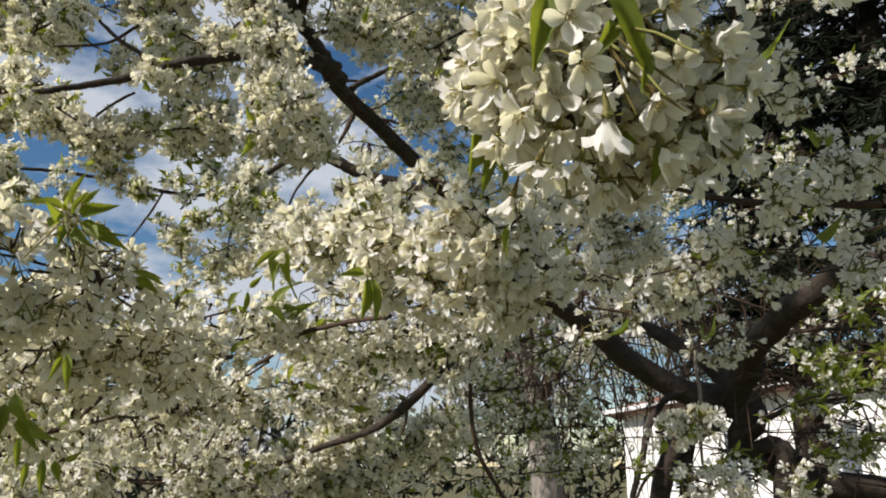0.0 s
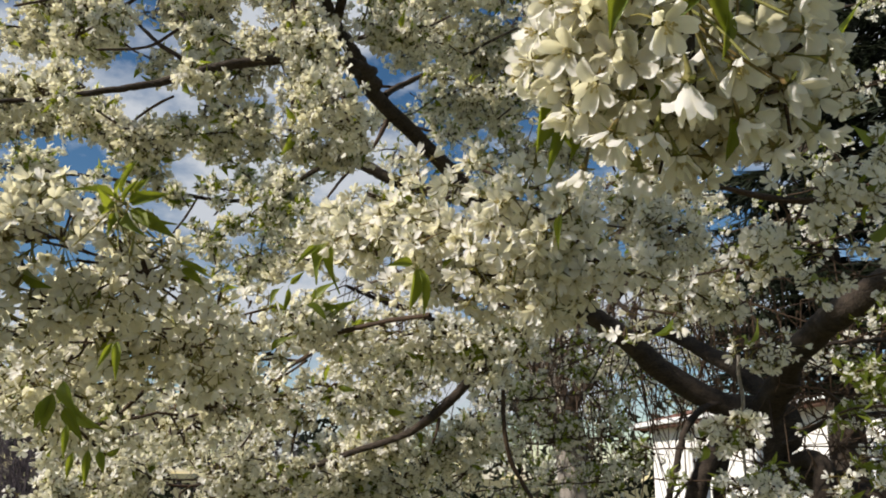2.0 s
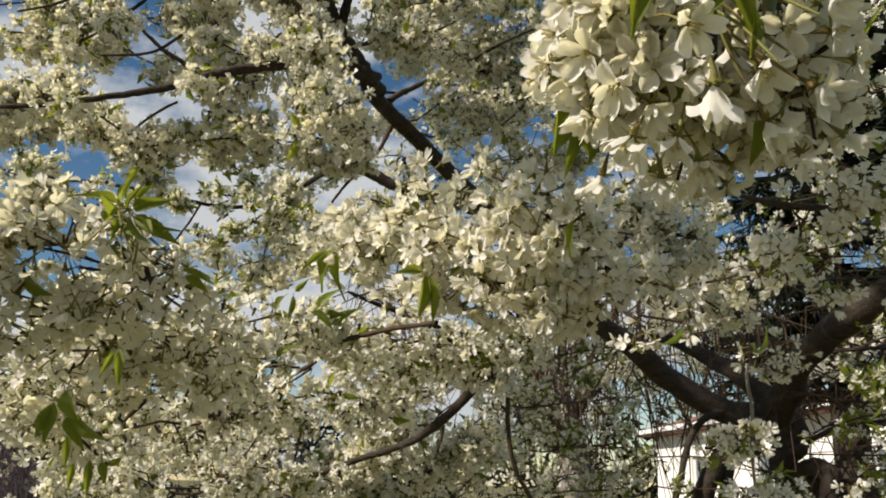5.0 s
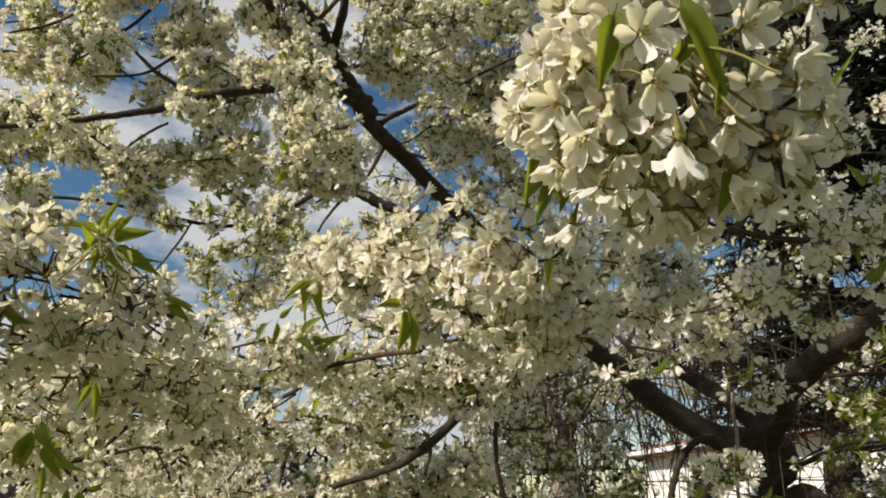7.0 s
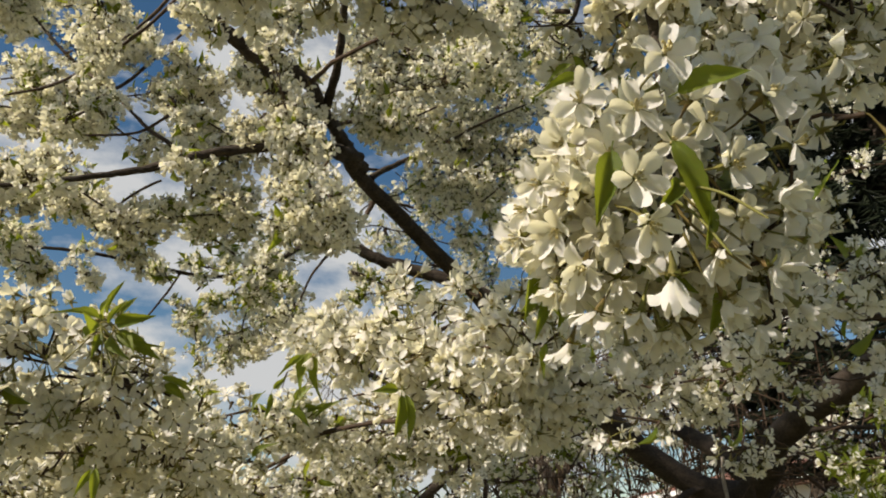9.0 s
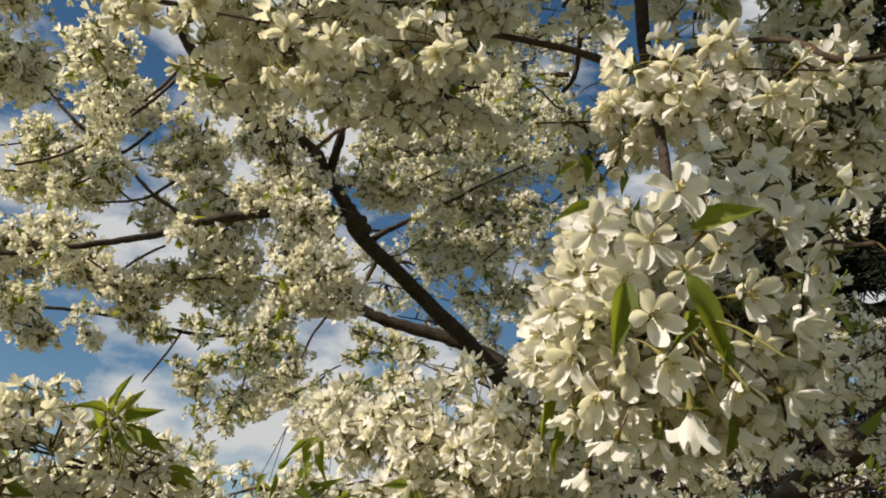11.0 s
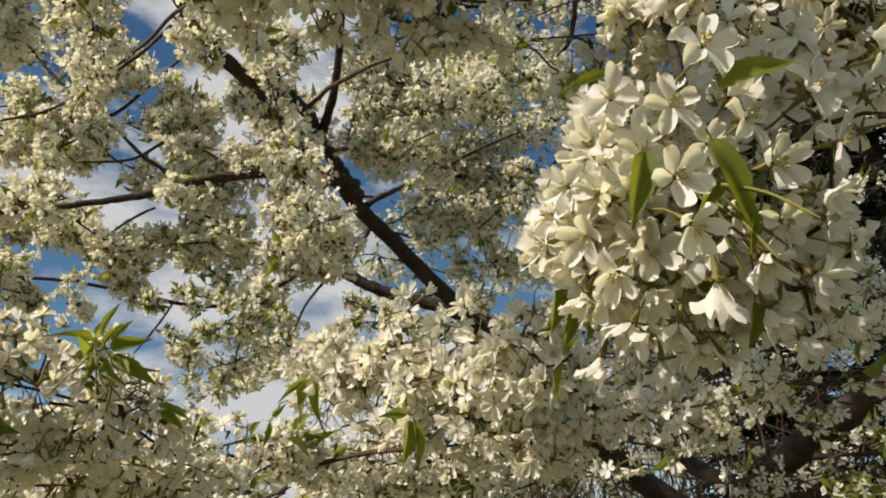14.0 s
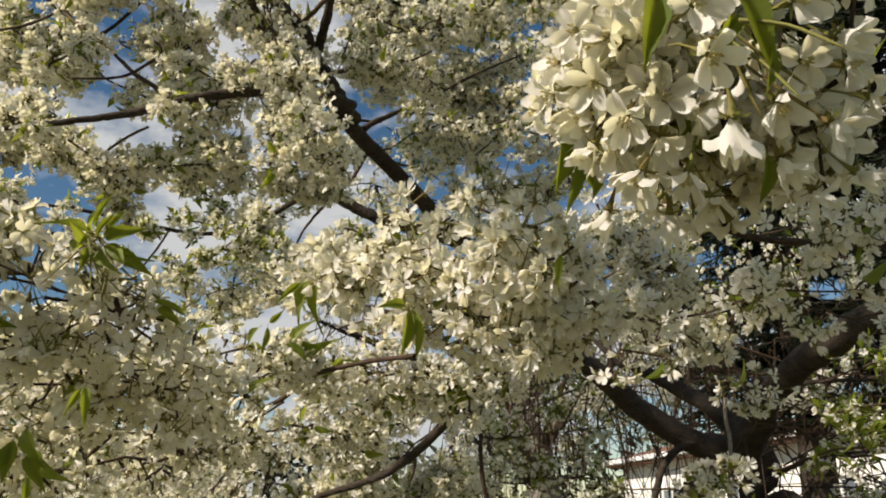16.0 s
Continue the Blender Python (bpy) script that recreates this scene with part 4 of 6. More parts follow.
cherry.leaf(side_branch, (-0.472, 0.882, 1.664), (-0.35, -0.10, -0.93), 0.70, 5, 0, (0.35, -0.90, 0.10))
cherry.leaf(side_branch, (-0.467, 0.896, 1.654), (0.60, -0.10, -0.75), 0.80, 2, 0, (0.35, -0.90, 0.10))
cherry.leaf(side_branch, (-0.458, 0.920, 1.607), (-0.10, -0.10, -0.99), 0.50, 1, 0, (0.35, -0.90, 0.10))
cherry.leaf(side_branch, (-0.441, 0.919, 1.611), (0.05, -0.10, -0.99), 0.62, 3, 0, (0.35, -0.90, 0.10))
cherry.leaf(side_branch, (-0.430, 0.920, 1.608), (0.35, -0.10, -0.93), 0.50, 4, 0, (0.35, -0.90, 0.10))
# the remaining blossom, from near to far
cherry.bloom([(-0.368, 0.502, 2.169), (-0.275, 0.520, 2.170), (-0.175, 0.550, 2.173), (-0.072, 0.576, 2.191), (0.040, 0.602, 2.216)], 0.055, 315, "close", 173, leafy=0.15, face=(0.03, -0.40, -1.13))
cherry.bloom([(-0.275, 0.623, 2.162), (-0.161, 0.620, 2.156), (-0.049, 0.651, 2.161), (0.010, 0.669, 2.168)], 0.050, 153, "close", 175, leafy=0.15, face=(0.03, -0.40, -1.13))
cherry.bloom([(0.060, 0.571, 2.261), (0.180, 0.536, 2.188), (0.261, 0.505, 2.148), (0.345, 0.502, 2.124)], 0.050, 130, "close", 177, leafy=0.15)
cherry.bloom([(0.110, 0.598, 2.106), (0.183, 0.585, 2.093), (0.249, 0.557, 2.093), (0.330, 0.547, 2.081)], 0.045, 82, "close", 179, leafy=0.15)
cherry.bloom([(0.088, 0.677, 2.066), (0.111, 0.644, 2.073), (0.142, 0.615, 2.068)], 0.035, 23, "close", 181, leafy=0.15)
cherry.bloom([(-0.558, 0.552, 2.296), (-0.360, 0.591, 2.385), (-0.119, 0.629, 2.416), (0.133, 0.609, 2.417), (0.358, 0.583, 2.349)], 0.070, 359, "mid", 183, leafy=0.15)
cherry.bloom([(0.132, 0.465, 1.891), (0.164, 0.488, 1.870), (0.172, 0.503, 1.827)], 0.030, 21, "close", 185, leafy=0.12)
cherry.bloom([(0.378, 1.026, 1.936), (0.441, 1.003, 1.924), (0.534, 1.011, 1.935), (0.599, 0.975, 1.926)], 0.050, 49, "close", 187, leafy=0.15)
cherry.bloom([(0.374, 1.095, 1.891), (0.448, 1.066, 1.886), (0.531, 1.082, 1.891), (0.612, 1.040, 1.876)], 0.050, 53, "close", 189, leafy=0.15)
cherry.bloom([(0.392, 0.916, 2.036), (0.421, 0.896, 2.051), (0.442, 0.903, 2.039)], 0.030, 17, "close", 191, leafy=0.30)
cherry.bloom([(0.563, 1.121, 2.054), (0.579, 1.106, 2.071), (0.596, 1.108, 2.041)], 0.025, 12, "close", 193, leafy=0.20)
cherry.bloom([(0.529, 1.111, 1.998), (0.581, 1.076, 2.021), (0.651, 1.035, 2.017)], 0.050, 32, "close", 195, leafy=0.25)
cherry.bloom([(0.265, 0.719, 2.173), (0.317, 0.693, 2.141), (0.366, 0.679, 2.125), (0.439, 0.672, 2.109)], 0.045, 78, "close", 197, leafy=0.15)
cherry.bloom([(0.214, 1.242, 1.903), (0.300, 1.208, 1.871), (0.386, 1.177, 1.893), (0.445, 1.148, 1.921)], 0.050, 57, "mid", 199, leafy=0.15)
cherry.bloom([(0.224, 1.222, 1.830), (0.264, 1.214, 1.825), (0.296, 1.209, 1.809)], 0.040, 10, "mid", 201, leafy=0.35)
cherry.bloom([(0.361, 1.366, 1.893), (0.428, 1.401, 1.881), (0.464, 1.384, 1.908)], 0.045, 30, "mid", 203, leafy=0.15)
cherry.bloom([(0.490, 1.538, 1.827), (0.538, 1.544, 1.813), (0.576, 1.527, 1.833)], 0.040, 27, "mid", 205, leafy=0.15)
cherry.bloom([(0.423, 1.604, 1.662), (0.474, 1.589, 1.667), (0.533, 1.571, 1.666)], 0.035, 44, "mid", 207, leafy=0.20)
cherry.bloom([(0.472, 1.685, 1.565), (0.535, 1.666, 1.582), (0.584, 1.649, 1.561)], 0.040, 50, "mid", 209, leafy=0.10)
cherry.bloom([(0.707, 1.763, 1.558), (0.778, 1.733, 1.570), (0.824, 1.711, 1.559)], 0.050, 32, "mid", 211, leafy=0.15)
cherry.bloom([(0.617, 1.434, 1.953), (0.677, 1.410, 1.937), (0.812, 1.450, 1.957), (0.889, 1.409, 1.937)], 0.060, 52, "mid", 213, leafy=0.15)
cherry.bloom([(0.715, 3.639, 1.725), (1.019, 3.564, 1.704), (1.296, 3.472, 1.638)], 0.090, 18, "far", 215, leafy=3.00)
cherry.bloom([(0.755, 3.633, 1.585), (1.055, 3.555, 1.590), (1.328, 3.460, 1.551)], 0.090, 17, "far", 217, leafy=3.00)
cherry.bloom([(0.112, 1.440, 2.033), (0.205, 1.378, 2.024), (0.289, 1.317, 1.995), (0.377, 1.301, 1.971)], 0.060, 159, "mid", 223, leafy=0.12)
cherry.bloom([(0.027, 1.417, 1.950), (0.122, 1.360, 1.946), (0.208, 1.302, 1.922), (0.308, 1.331, 1.930)], 0.055, 140, "mid", 225, leafy=0.15)
cherry.bloom([(0.186, 1.692, 2.203), (0.330, 1.671, 2.196), (0.489, 1.642, 2.161)], 0.060, 139, "mid", 227, leafy=0.12)
# the next 14 sprays are added out of view to shade blossom behind them
cherry.bloom([(-0.620, 0.580, 2.460), (-0.250, 0.610, 2.510), (0.220, 0.580, 2.520)], 0.10, 1100, "vast", 246, leafy=0.15)
cherry.bloom([(-0.620, 0.800, 2.600), (-0.250, 0.830, 2.650), (0.220, 0.800, 2.660)], 0.10, 1168, "vast", 260, leafy=0.15)
cherry.bloom([(-0.620, 0.950, 2.700), (-0.250, 0.980, 2.750), (0.220, 0.950, 2.760)], 0.10, 1100, "vast", 270, leafy=0.15)
cherry.bloom([(-0.440, 0.370, 2.550), (-0.380, 0.340, 2.550), (-0.220, 0.310, 2.550)], 0.09, 1300, "vast", 228, leafy=0.5)
cherry.bloom([(-0.500, 0.390, 2.550), (-0.400, 0.340, 2.550), (-0.270, 0.330, 2.550)], 0.09, 1300, "vast", 229, leafy=0.5)
cherry.bloom([(-0.160, 0.600, 2.550), (-0.100, 0.550, 2.550), (-0.030, 0.480, 2.550)], 0.09, 1200, "vast", 230, leafy=0.5)
cherry.bloom([(-0.760, 0.420, 2.650), (-0.710, 0.380, 2.650), (-0.610, 0.380, 2.650)], 0.08, 500, "vast", 231, leafy=0.5)
cherry.bloom([(-3.580, 1.420, 5.500), (-3.100, 1.640, 5.500), (-2.160, 1.950, 5.500)], 0.22, 1300, "vast", 236, leafy=0.5)
cherry.bloom([(-3.910, 1.160, 5.750), (-3.420, 1.370, 5.750), (-2.490, 1.690, 5.750)], 0.22, 1300, "vast", 237, leafy=0.5)
cherry.bloom([(-4.680, 2.050, 5.800), (-4.380, 1.940, 5.800), (-3.920, 1.990, 5.800)], 0.24, 1000, "vast", 238, leafy=0.5)
cherry.bloom([(-0.440, 0.590, 2.750), (-0.310, 0.580, 2.750), (-0.180, 0.550, 2.750)], 0.09, 1100, "vast", 239, leafy=0.5)
cherry.bloom([(-0.850, 0.770, 3.300), (-0.740, 0.700, 3.300), (-0.590, 0.600, 3.300)], 0.12, 1100, "vast", 240, leafy=0.5)
cherry.bloom([(-1.190, 0.760, 3.500), (-1.050, 0.690, 3.500), (-0.870, 0.580, 3.500)], 0.12, 1100, "vast", 241, leafy=0.5)
cherry.bloom([(-1.190, 1.600, 4.100), (-0.970, 1.380, 4.100), (-1.000, 0.860, 4.100)], 0.13, 800, "vast", 242, leafy=0.5)
cherry.leaf(front_branch, (0.029, 0.424, 1.775), (-0.22, 0.03, -0.98), 0.45, 1, 0, (0.19, -0.88, 0.43))
cherry.leaf(front_branch, (0.033, 0.425, 1.772), (0.16, -0.09, -0.98), 0.37, 4, 0, (0.58, -0.81, -0.11))
cherry.leaf(front_branch, (0.026, 0.429, 1.777), (-0.54, 0.14, -0.83), 0.35, 0, 0, (0.50, -0.87, -0.02))
cherry.leaf(side_branch, (-0.421, 0.799, 1.674), (0.40, -0.14, -0.91), 0.80, 0, 0, (-0.19, -0.98, -0.04))
cherry.leaf(side_branch, (-0.408, 0.806, 1.646), (0.72, 0.13, -0.68), 0.66, 2, 0, (-0.67, -0.69, -0.26))
cherry.leaf(side_branch, (-0.413, 0.806, 1.630), (0.13, -0.23, -0.96), 0.50, 3, 0, (0.39, -0.92, 0.01))
cherry.leaf(side_branch, (-0.342, 0.854, 1.804), (0.97, 0.15, -0.19), 0.60, 1, 0, (-0.48, -0.78, 0.40))
cherry.leaf(side_branch, (-0.339, 0.857, 1.799), (0.86, 0.16, -0.49), 0.58, 4, 0, (0.33, -0.94, 0.06))
cherry.bloom([(-0.205, 1.070, 1.878), (-0.136, 0.987, 1.879), (-0.061, 0.895, 1.857), (0.002, 0.817, 1.839), (0.046, 0.788, 1.821), (0.102, 0.826, 1.802)], 0.055, 277, "close", 244, leafy=0.04, face=(-0.45, -1.07, 0.30))
cherry.bloom([(-0.161, 0.966, 1.816), (-0.075, 0.905, 1.806), (-0.012, 0.857, 1.798), (0.053, 0.834, 1.795), (0.150, 0.879, 1.806)], 0.045, 163, "close", 246, leafy=0.04, face=(-0.49, -1.09, 0.10))
cherry.bloom([(-0.049, 0.901, 1.774), (0.013, 0.881, 1.772), (0.093, 0.870, 1.797)], 0.040, 59, "close", 248, leafy=0.15)
cherry.leaf(middle_branch, (-0.195, 0.982, 1.872), (-0.42, -0.23, -0.88), 1.08, 0, 0, (-0.46, -0.81, 0.35))
cherry.leaf(middle_branch, (-0.190, 0.974, 1.868), (-0.14, 0.00, -0.99), 0.99, 1, 0, (-0.61, -0.79, -0.01))
cherry.leaf(middle_branch, (-0.206, 0.982, 1.863), (-0.73, -0.30, -0.61), 0.62, 3, 0, (0.41, -0.79, 0.45))
cherry.leaf(middle_branch, (-0.071, 0.742, 1.775), (-0.05, -0.09, -1.00), 0.73, 2, 0, (0.49, -0.86, 0.10))
cherry.leaf(middle_branch, (-0.069, 0.742, 1.775), (0.25, -0.08, -0.97), 0.69, 3, 0, (0.48, -0.84, 0.27))
cherry.leaf(middle_branch, (-0.071, 0.742, 1.775), (-0.90, -0.42, -0.10), 0.48, 4, 0, (0.49, -0.86, 0.10))
cherry.leaf(middle_branch, (-0.290, 1.138, 1.844), (-0.56, -0.30, -0.77), 0.62, 5, 0, (-0.51, -0.83, 0.24))
cherry.leaf(middle_branch, (-0.282, 1.140, 1.845), (0.74, -0.32, 0.60), 0.50, 0, 0, (0.53, -0.84, 0.12))
cherry.leaf(middle_branch, (-0.282, 1.140, 1.845), (0.00, -0.13, -0.99), 0.60, 1, 0, (0.53, -0.84, 0.12))
cherry.leaf(middle_branch, (-0.261, 1.148, 1.822), (0.85, -0.00, -0.53), 0.74, 2, 0, (0.50, -0.82, 0.30))
cherry.leaf(middle_branch, (0.062, 0.710, 1.818), (-0.22, -0.10, -0.97), 0.50, 3, 0, (-0.44, -0.90, 0.02))
cherry.bloom([(-0.324, 1.450, 1.823), (-0.226, 1.465, 1.837), (-0.101, 1.428, 1.825), (0.009, 1.481, 1.815)], 0.060, 212, "mid", 250, leafy=0.15)
cherry.bloom([(-0.262, 1.664, 1.829), (-0.167, 1.779, 1.820), (-0.030, 1.781, 1.858), (0.134, 1.969, 1.927)], 0.070, 384, "mid", 252, leafy=0.15)
cherry.bloom([(-0.366, 1.856, 1.778), (-0.252, 1.976, 1.776), (-0.122, 2.084, 1.829)], 0.070, 215, "mid", 254, leafy=0.15)
cherry.bloom([(-0.373, 1.252, 1.821), (-0.316, 1.263, 1.842), (-0.268, 1.358, 1.821)], 0.050, 76, "mid", 256, leafy=0.25)
cherry.bloom([(-0.571, 0.787, 1.807), (-0.479, 0.784, 1.814), (-0.418, 0.807, 1.803), (-0.373, 0.862, 1.791), (-0.357, 0.981, 1.759)], 0.055, 191, "close", 258, leafy=0.03)
cherry.bloom([(-0.576, 0.819, 1.750), (-0.483, 0.851, 1.751), (-0.420, 0.904, 1.748), (-0.370, 1.011, 1.736)], 0.065, 189, "close", 260, leafy=0.03)
cherry.bloom([(-0.627, 0.909, 1.725), (-0.519, 0.970, 1.734), (-0.434, 1.030, 1.736), (-0.343, 1.163, 1.760)], 0.065, 249, "close", 262, leafy=0.05)
cherry.bloom([(-0.702, 1.031, 1.685), (-0.595, 1.095, 1.698), (-0.502, 1.140, 1.710), (-0.408, 1.204, 1.749), (-0.315, 1.298, 1.797)], 0.065, 287, "close", 264, leafy=0.04)
cherry.bloom([(-0.634, 1.247, 1.644), (-0.543, 1.311, 1.664), (-0.447, 1.428, 1.698), (-0.360, 1.553, 1.739)], 0.070, 241, "mid", 266, leafy=0.06)
cherry.bloom([(-0.623, 1.184, 1.673), (-0.593, 1.201, 1.634), (-0.563, 1.216, 1.603)], 0.040, 27, "mid", 268, leafy=0.50)
cherry.bloom([(-0.928, 1.770, 1.524), (-0.754, 1.852, 1.568), (-0.587, 1.912, 1.592), (-0.481, 1.941, 1.643)], 0.090, 358, "mid", 270, leafy=0.08)
cherry.bloom([(-0.812, 2.045, 1.631), (-0.664, 2.097, 1.660), (-0.519, 2.135, 1.718), (-0.380, 2.158, 1.793)], 0.080, 306, "mid", 272, leafy=0.15)
cherry.bloom([(-0.709, 2.186, 1.520), (-0.547, 2.233, 1.547), (-0.359, 2.373, 1.590)], 0.070, 257, "mid", 274, leafy=0.15)
cherry.bloom([(-0.680, 2.768, 1.570), (-0.476, 2.759, 1.642), (-0.270, 2.734, 1.714), (-0.080, 2.638, 1.836), (0.083, 2.574, 1.955)], 0.130, 1120, "far", 276, leafy=0.15)
cherry.bloom([(-0.781, 2.893, 1.457), (-0.484, 2.959, 1.491), (-0.211, 2.993, 1.607), (0.033, 2.993, 1.806)], 0.140, 1104, "far", 278, leafy=0.15)
cherry.bloom([(-0.487, 3.155, 1.817), (-0.273, 3.176, 1.883), (-0.053, 3.175, 1.993)], 0.120, 424, "far", 280, leafy=0.15)
cherry.bloom([(-0.325, 3.380, 1.433), (-0.101, 3.398, 1.541), (0.037, 3.398, 1.720), (0.108, 3.383, 1.925)], 0.160, 356, "far", 282, leafy=0.15)
cherry.bloom([(-1.488, 2.254, 1.940), (-1.190, 2.423, 1.937), (-0.884, 2.548, 1.941), (-0.594, 2.630, 1.938)], 0.200, 716, "vast", 284, leafy=0.30)
cherry.bloom([(-1.532, 2.362, 1.807), (-1.225, 2.532, 1.819), (-0.909, 2.660, 1.818), (-0.610, 2.741, 1.839)], 0.200, 736, "vast", 286, leafy=0.30)
cherry.bloom([(-1.299, 2.727, 1.698), (-0.962, 2.862, 1.691), (-0.647, 2.945, 1.739)], 0.200, 585, "vast", 288, leafy=0.30)
cherry.bloom([(-1.367, 2.918, 1.552), (-1.010, 3.058, 1.538), (-0.679, 3.147, 1.583)], 0.200, 618, "vast", 290, leafy=0.30)
cherry.bloom([(0.008, 4.572, 2.213), (0.388, 4.544, 2.278), (0.850, 4.469, 2.334)], 0.200, 225, "vast", 292, leafy=1.6)
cherry.bloom([(0.010, 4.699, 1.972), (0.395, 4.676, 2.023), (0.863, 4.606, 2.070)], 0.200, 226, "vast", 294, leafy=1.6)
cherry.bloom([(0.013, 4.813, 1.725), (0.401, 4.793, 1.778), (0.875, 4.724, 1.829)], 0.200, 229, "vast", 296, leafy=1.6)
cherry.bloom([(0.015, 4.914, 1.505), (0.407, 4.896, 1.543), (0.883, 4.831, 1.583)], 0.200, 229, "vast", 298, leafy=1.6)
cherry.bloom([(-0.297, 1.313, 2.261), (-0.288, 1.330, 2.231), (-0.281, 1.407, 2.228), (-0.277, 1.446, 2.226)], 0.075, 102, "mid", 300, leafy=0.06)
cherry.bloom([(-0.345, 1.306, 2.252), (-0.330, 1.313, 2.223), (-0.328, 1.335, 2.200)], 0.050, 29, "mid", 302, leafy=0.50)
cherry.bloom([(-0.338, 1.656, 2.469), (-0.328, 1.691, 2.402), (-0.320, 1.812, 2.384)], 0.045, 55, "mid", 304, leafy=0.15)
cherry.bloom([(-0.642, 1.927, 2.925), (-0.533, 2.014, 2.828), (-0.486, 1.899, 2.732), (-0.439, 1.783, 2.636)], 0.075, 327, "mid", 306, leafy=0.15)
cherry.bloom([(-0.375, 1.565, 2.458), (-0.363, 1.515, 2.418), (-0.351, 1.465, 2.378), (-0.345, 1.440, 2.358)], 0.075, 109, "mid", 307, leafy=0.15)
cherry.bloom([(-0.695, 1.093, 2.604), (-0.745, 1.311, 2.643), (-0.798, 1.442, 2.605)], 0.070, 209, "mid", 309, leafy=0.15)
cherry.bloom([(-1.268, 1.835, 2.485), (-1.180, 1.874, 2.520), (-1.092, 1.912, 2.555), (-1.004, 1.949, 2.573)], 0.100, 291, "far", 311, leafy=0.10)
cherry.bloom([(-0.815, 2.008, 2.629), (-0.754, 2.022, 2.649), (-0.667, 2.038, 2.675), (-0.609, 2.049, 2.692)], 0.100, 212, "far", 312, leafy=0.10)
cherry.bloom([(-1.055, 2.055, 2.557), (-0.980, 2.117, 2.499), (-0.899, 2.162, 2.475)], 0.085, 190, "far", 314, leafy=0.15)
cherry.bloom([(-0.777, 2.242, 2.663), (-0.668, 2.299, 2.614), (-0.537, 2.341, 2.595), (-0.382, 2.367, 2.606)], 0.090, 372, "far", 316, leafy=0.15)
cherry.bloom([(-0.873, 2.224, 2.856), (-0.781, 2.225, 2.843), (-0.688, 2.203, 2.831), (-0.620, 2.171, 2.889)], 0.080, 195, "far", 318, leafy=0.20)
cherry.bloom([(-1.074, 2.762, 2.807), (-0.962, 2.809, 2.793), (-0.863, 2.828, 2.824)], 0.060, 116, "far", 320, leafy=0.35)
cherry.bloom([(-1.604, 2.197, 2.866), (-1.576, 2.212, 2.872), (-1.548, 2.227, 2.878), (-1.520, 2.243, 2.884)], 0.120, 112, "far", 322, leafy=0.15)
cherry.bloom([(-1.381, 2.309, 2.926), (-1.298, 2.323, 2.984), (-1.245, 2.304, 3.061), (-1.206, 2.268, 3.150)], 0.120, 348, "far", 323, leafy=0.15)
cherry.bloom([(-1.159, 2.352, 3.059), (-1.075, 2.387, 3.064), (-0.988, 2.421, 3.069), (-0.907, 2.439, 3.091)], 0.110, 286, "far", 325, leafy=0.15)
cherry.bloom([(-1.735, 2.445, 2.719), (-1.556, 2.551, 2.746), (-1.463, 2.588, 2.784)], 0.100, 271, "far", 327, leafy=0.15)
cherry.bloom([(-1.641, 2.329, 2.597), (-1.478, 2.395, 2.689), (-1.375, 2.421, 2.765), (-1.153, 2.337, 2.669)], 0.100, 564, "far", 329, leafy=0.15)
cherry.bloom([(-1.291, 2.225, 3.186), (-1.174, 2.188, 3.140), (-1.117, 2.187, 3.184)], 0.110, 215, "far", 331, leafy=0.15)
cherry.bloom([(-0.747, 1.933, 3.207), (-0.656, 1.991, 3.173), (-0.477, 1.977, 3.085)], 0.110, 295, "far", 333, leafy=0.15)
cherry.bloom([(-1.656, 2.203, 3.275), (-1.569, 2.252, 3.289), (-1.482, 2.300, 3.304), (-1.415, 2.359, 3.277)], 0.110, 277, "far", 335, leafy=0.15)
cherry.bloom([(-1.546, 2.330, 2.988), (-1.487, 2.361, 2.996), (-1.399, 2.404, 3.012), (-1.341, 2.428, 3.027)], 0.100, 198, "far", 337, leafy=0.15)
cherry.bloom([(-1.430, 1.717, 3.004), (-1.266, 1.790, 3.065), (-1.125, 1.863, 3.085), (-1.049, 1.829, 3.182)], 0.120, 491, "far", 339, leafy=0.15)
cherry.bloom([(-1.368, 1.633, 3.165), (-1.203, 1.717, 3.205), (-1.031, 1.690, 3.350)], 0.120, 428, "far", 341, leafy=0.15)
cherry.bloom([(-1.660, 2.144, 2.959), (-1.439, 2.241, 3.045), (-1.334, 2.305, 3.043)], 0.100, 325, "far", 343, leafy=0.15)
cherry.bloom([(-0.800, 2.417, 3.184), (-0.731, 2.434, 3.193), (-0.637, 2.445, 3.216), (-0.577, 2.447, 3.234)], 0.090, 171, "far", 345, leafy=0.20)
cherry.bloom([(-0.668, 2.338, 2.988), (-0.639, 2.350, 2.980), (-0.611, 2.363, 2.972), (-0.582, 2.375, 2.964)], 0.090, 71, "far", 347, leafy=0.20)
cherry.bloom([(-1.834, 2.553, 2.896), (-1.715, 2.637, 2.890), (-1.581, 2.702, 2.926)], 0.090, 221, "far", 349, leafy=0.20)
cherry.bloom([(-1.329, 2.425, 3.210), (-1.300, 2.437, 3.216), (-1.236, 2.444, 3.254), (-1.204, 2.448, 3.273)], 0.090, 106, "far", 351, leafy=0.20)
cherry.bloom([(-0.926, 2.496, 2.788), (-0.801, 2.547, 2.767), (-0.671, 2.574, 2.786)], 0.085, 190, "far", 353, leafy=0.20)
cherry.bloom([(-0.683, 2.366, 2.965), (-0.647, 2.381, 2.955), (-0.611, 2.389, 2.958), (-0.574, 2.396, 2.960)], 0.085, 80, "far", 355, leafy=0.20)
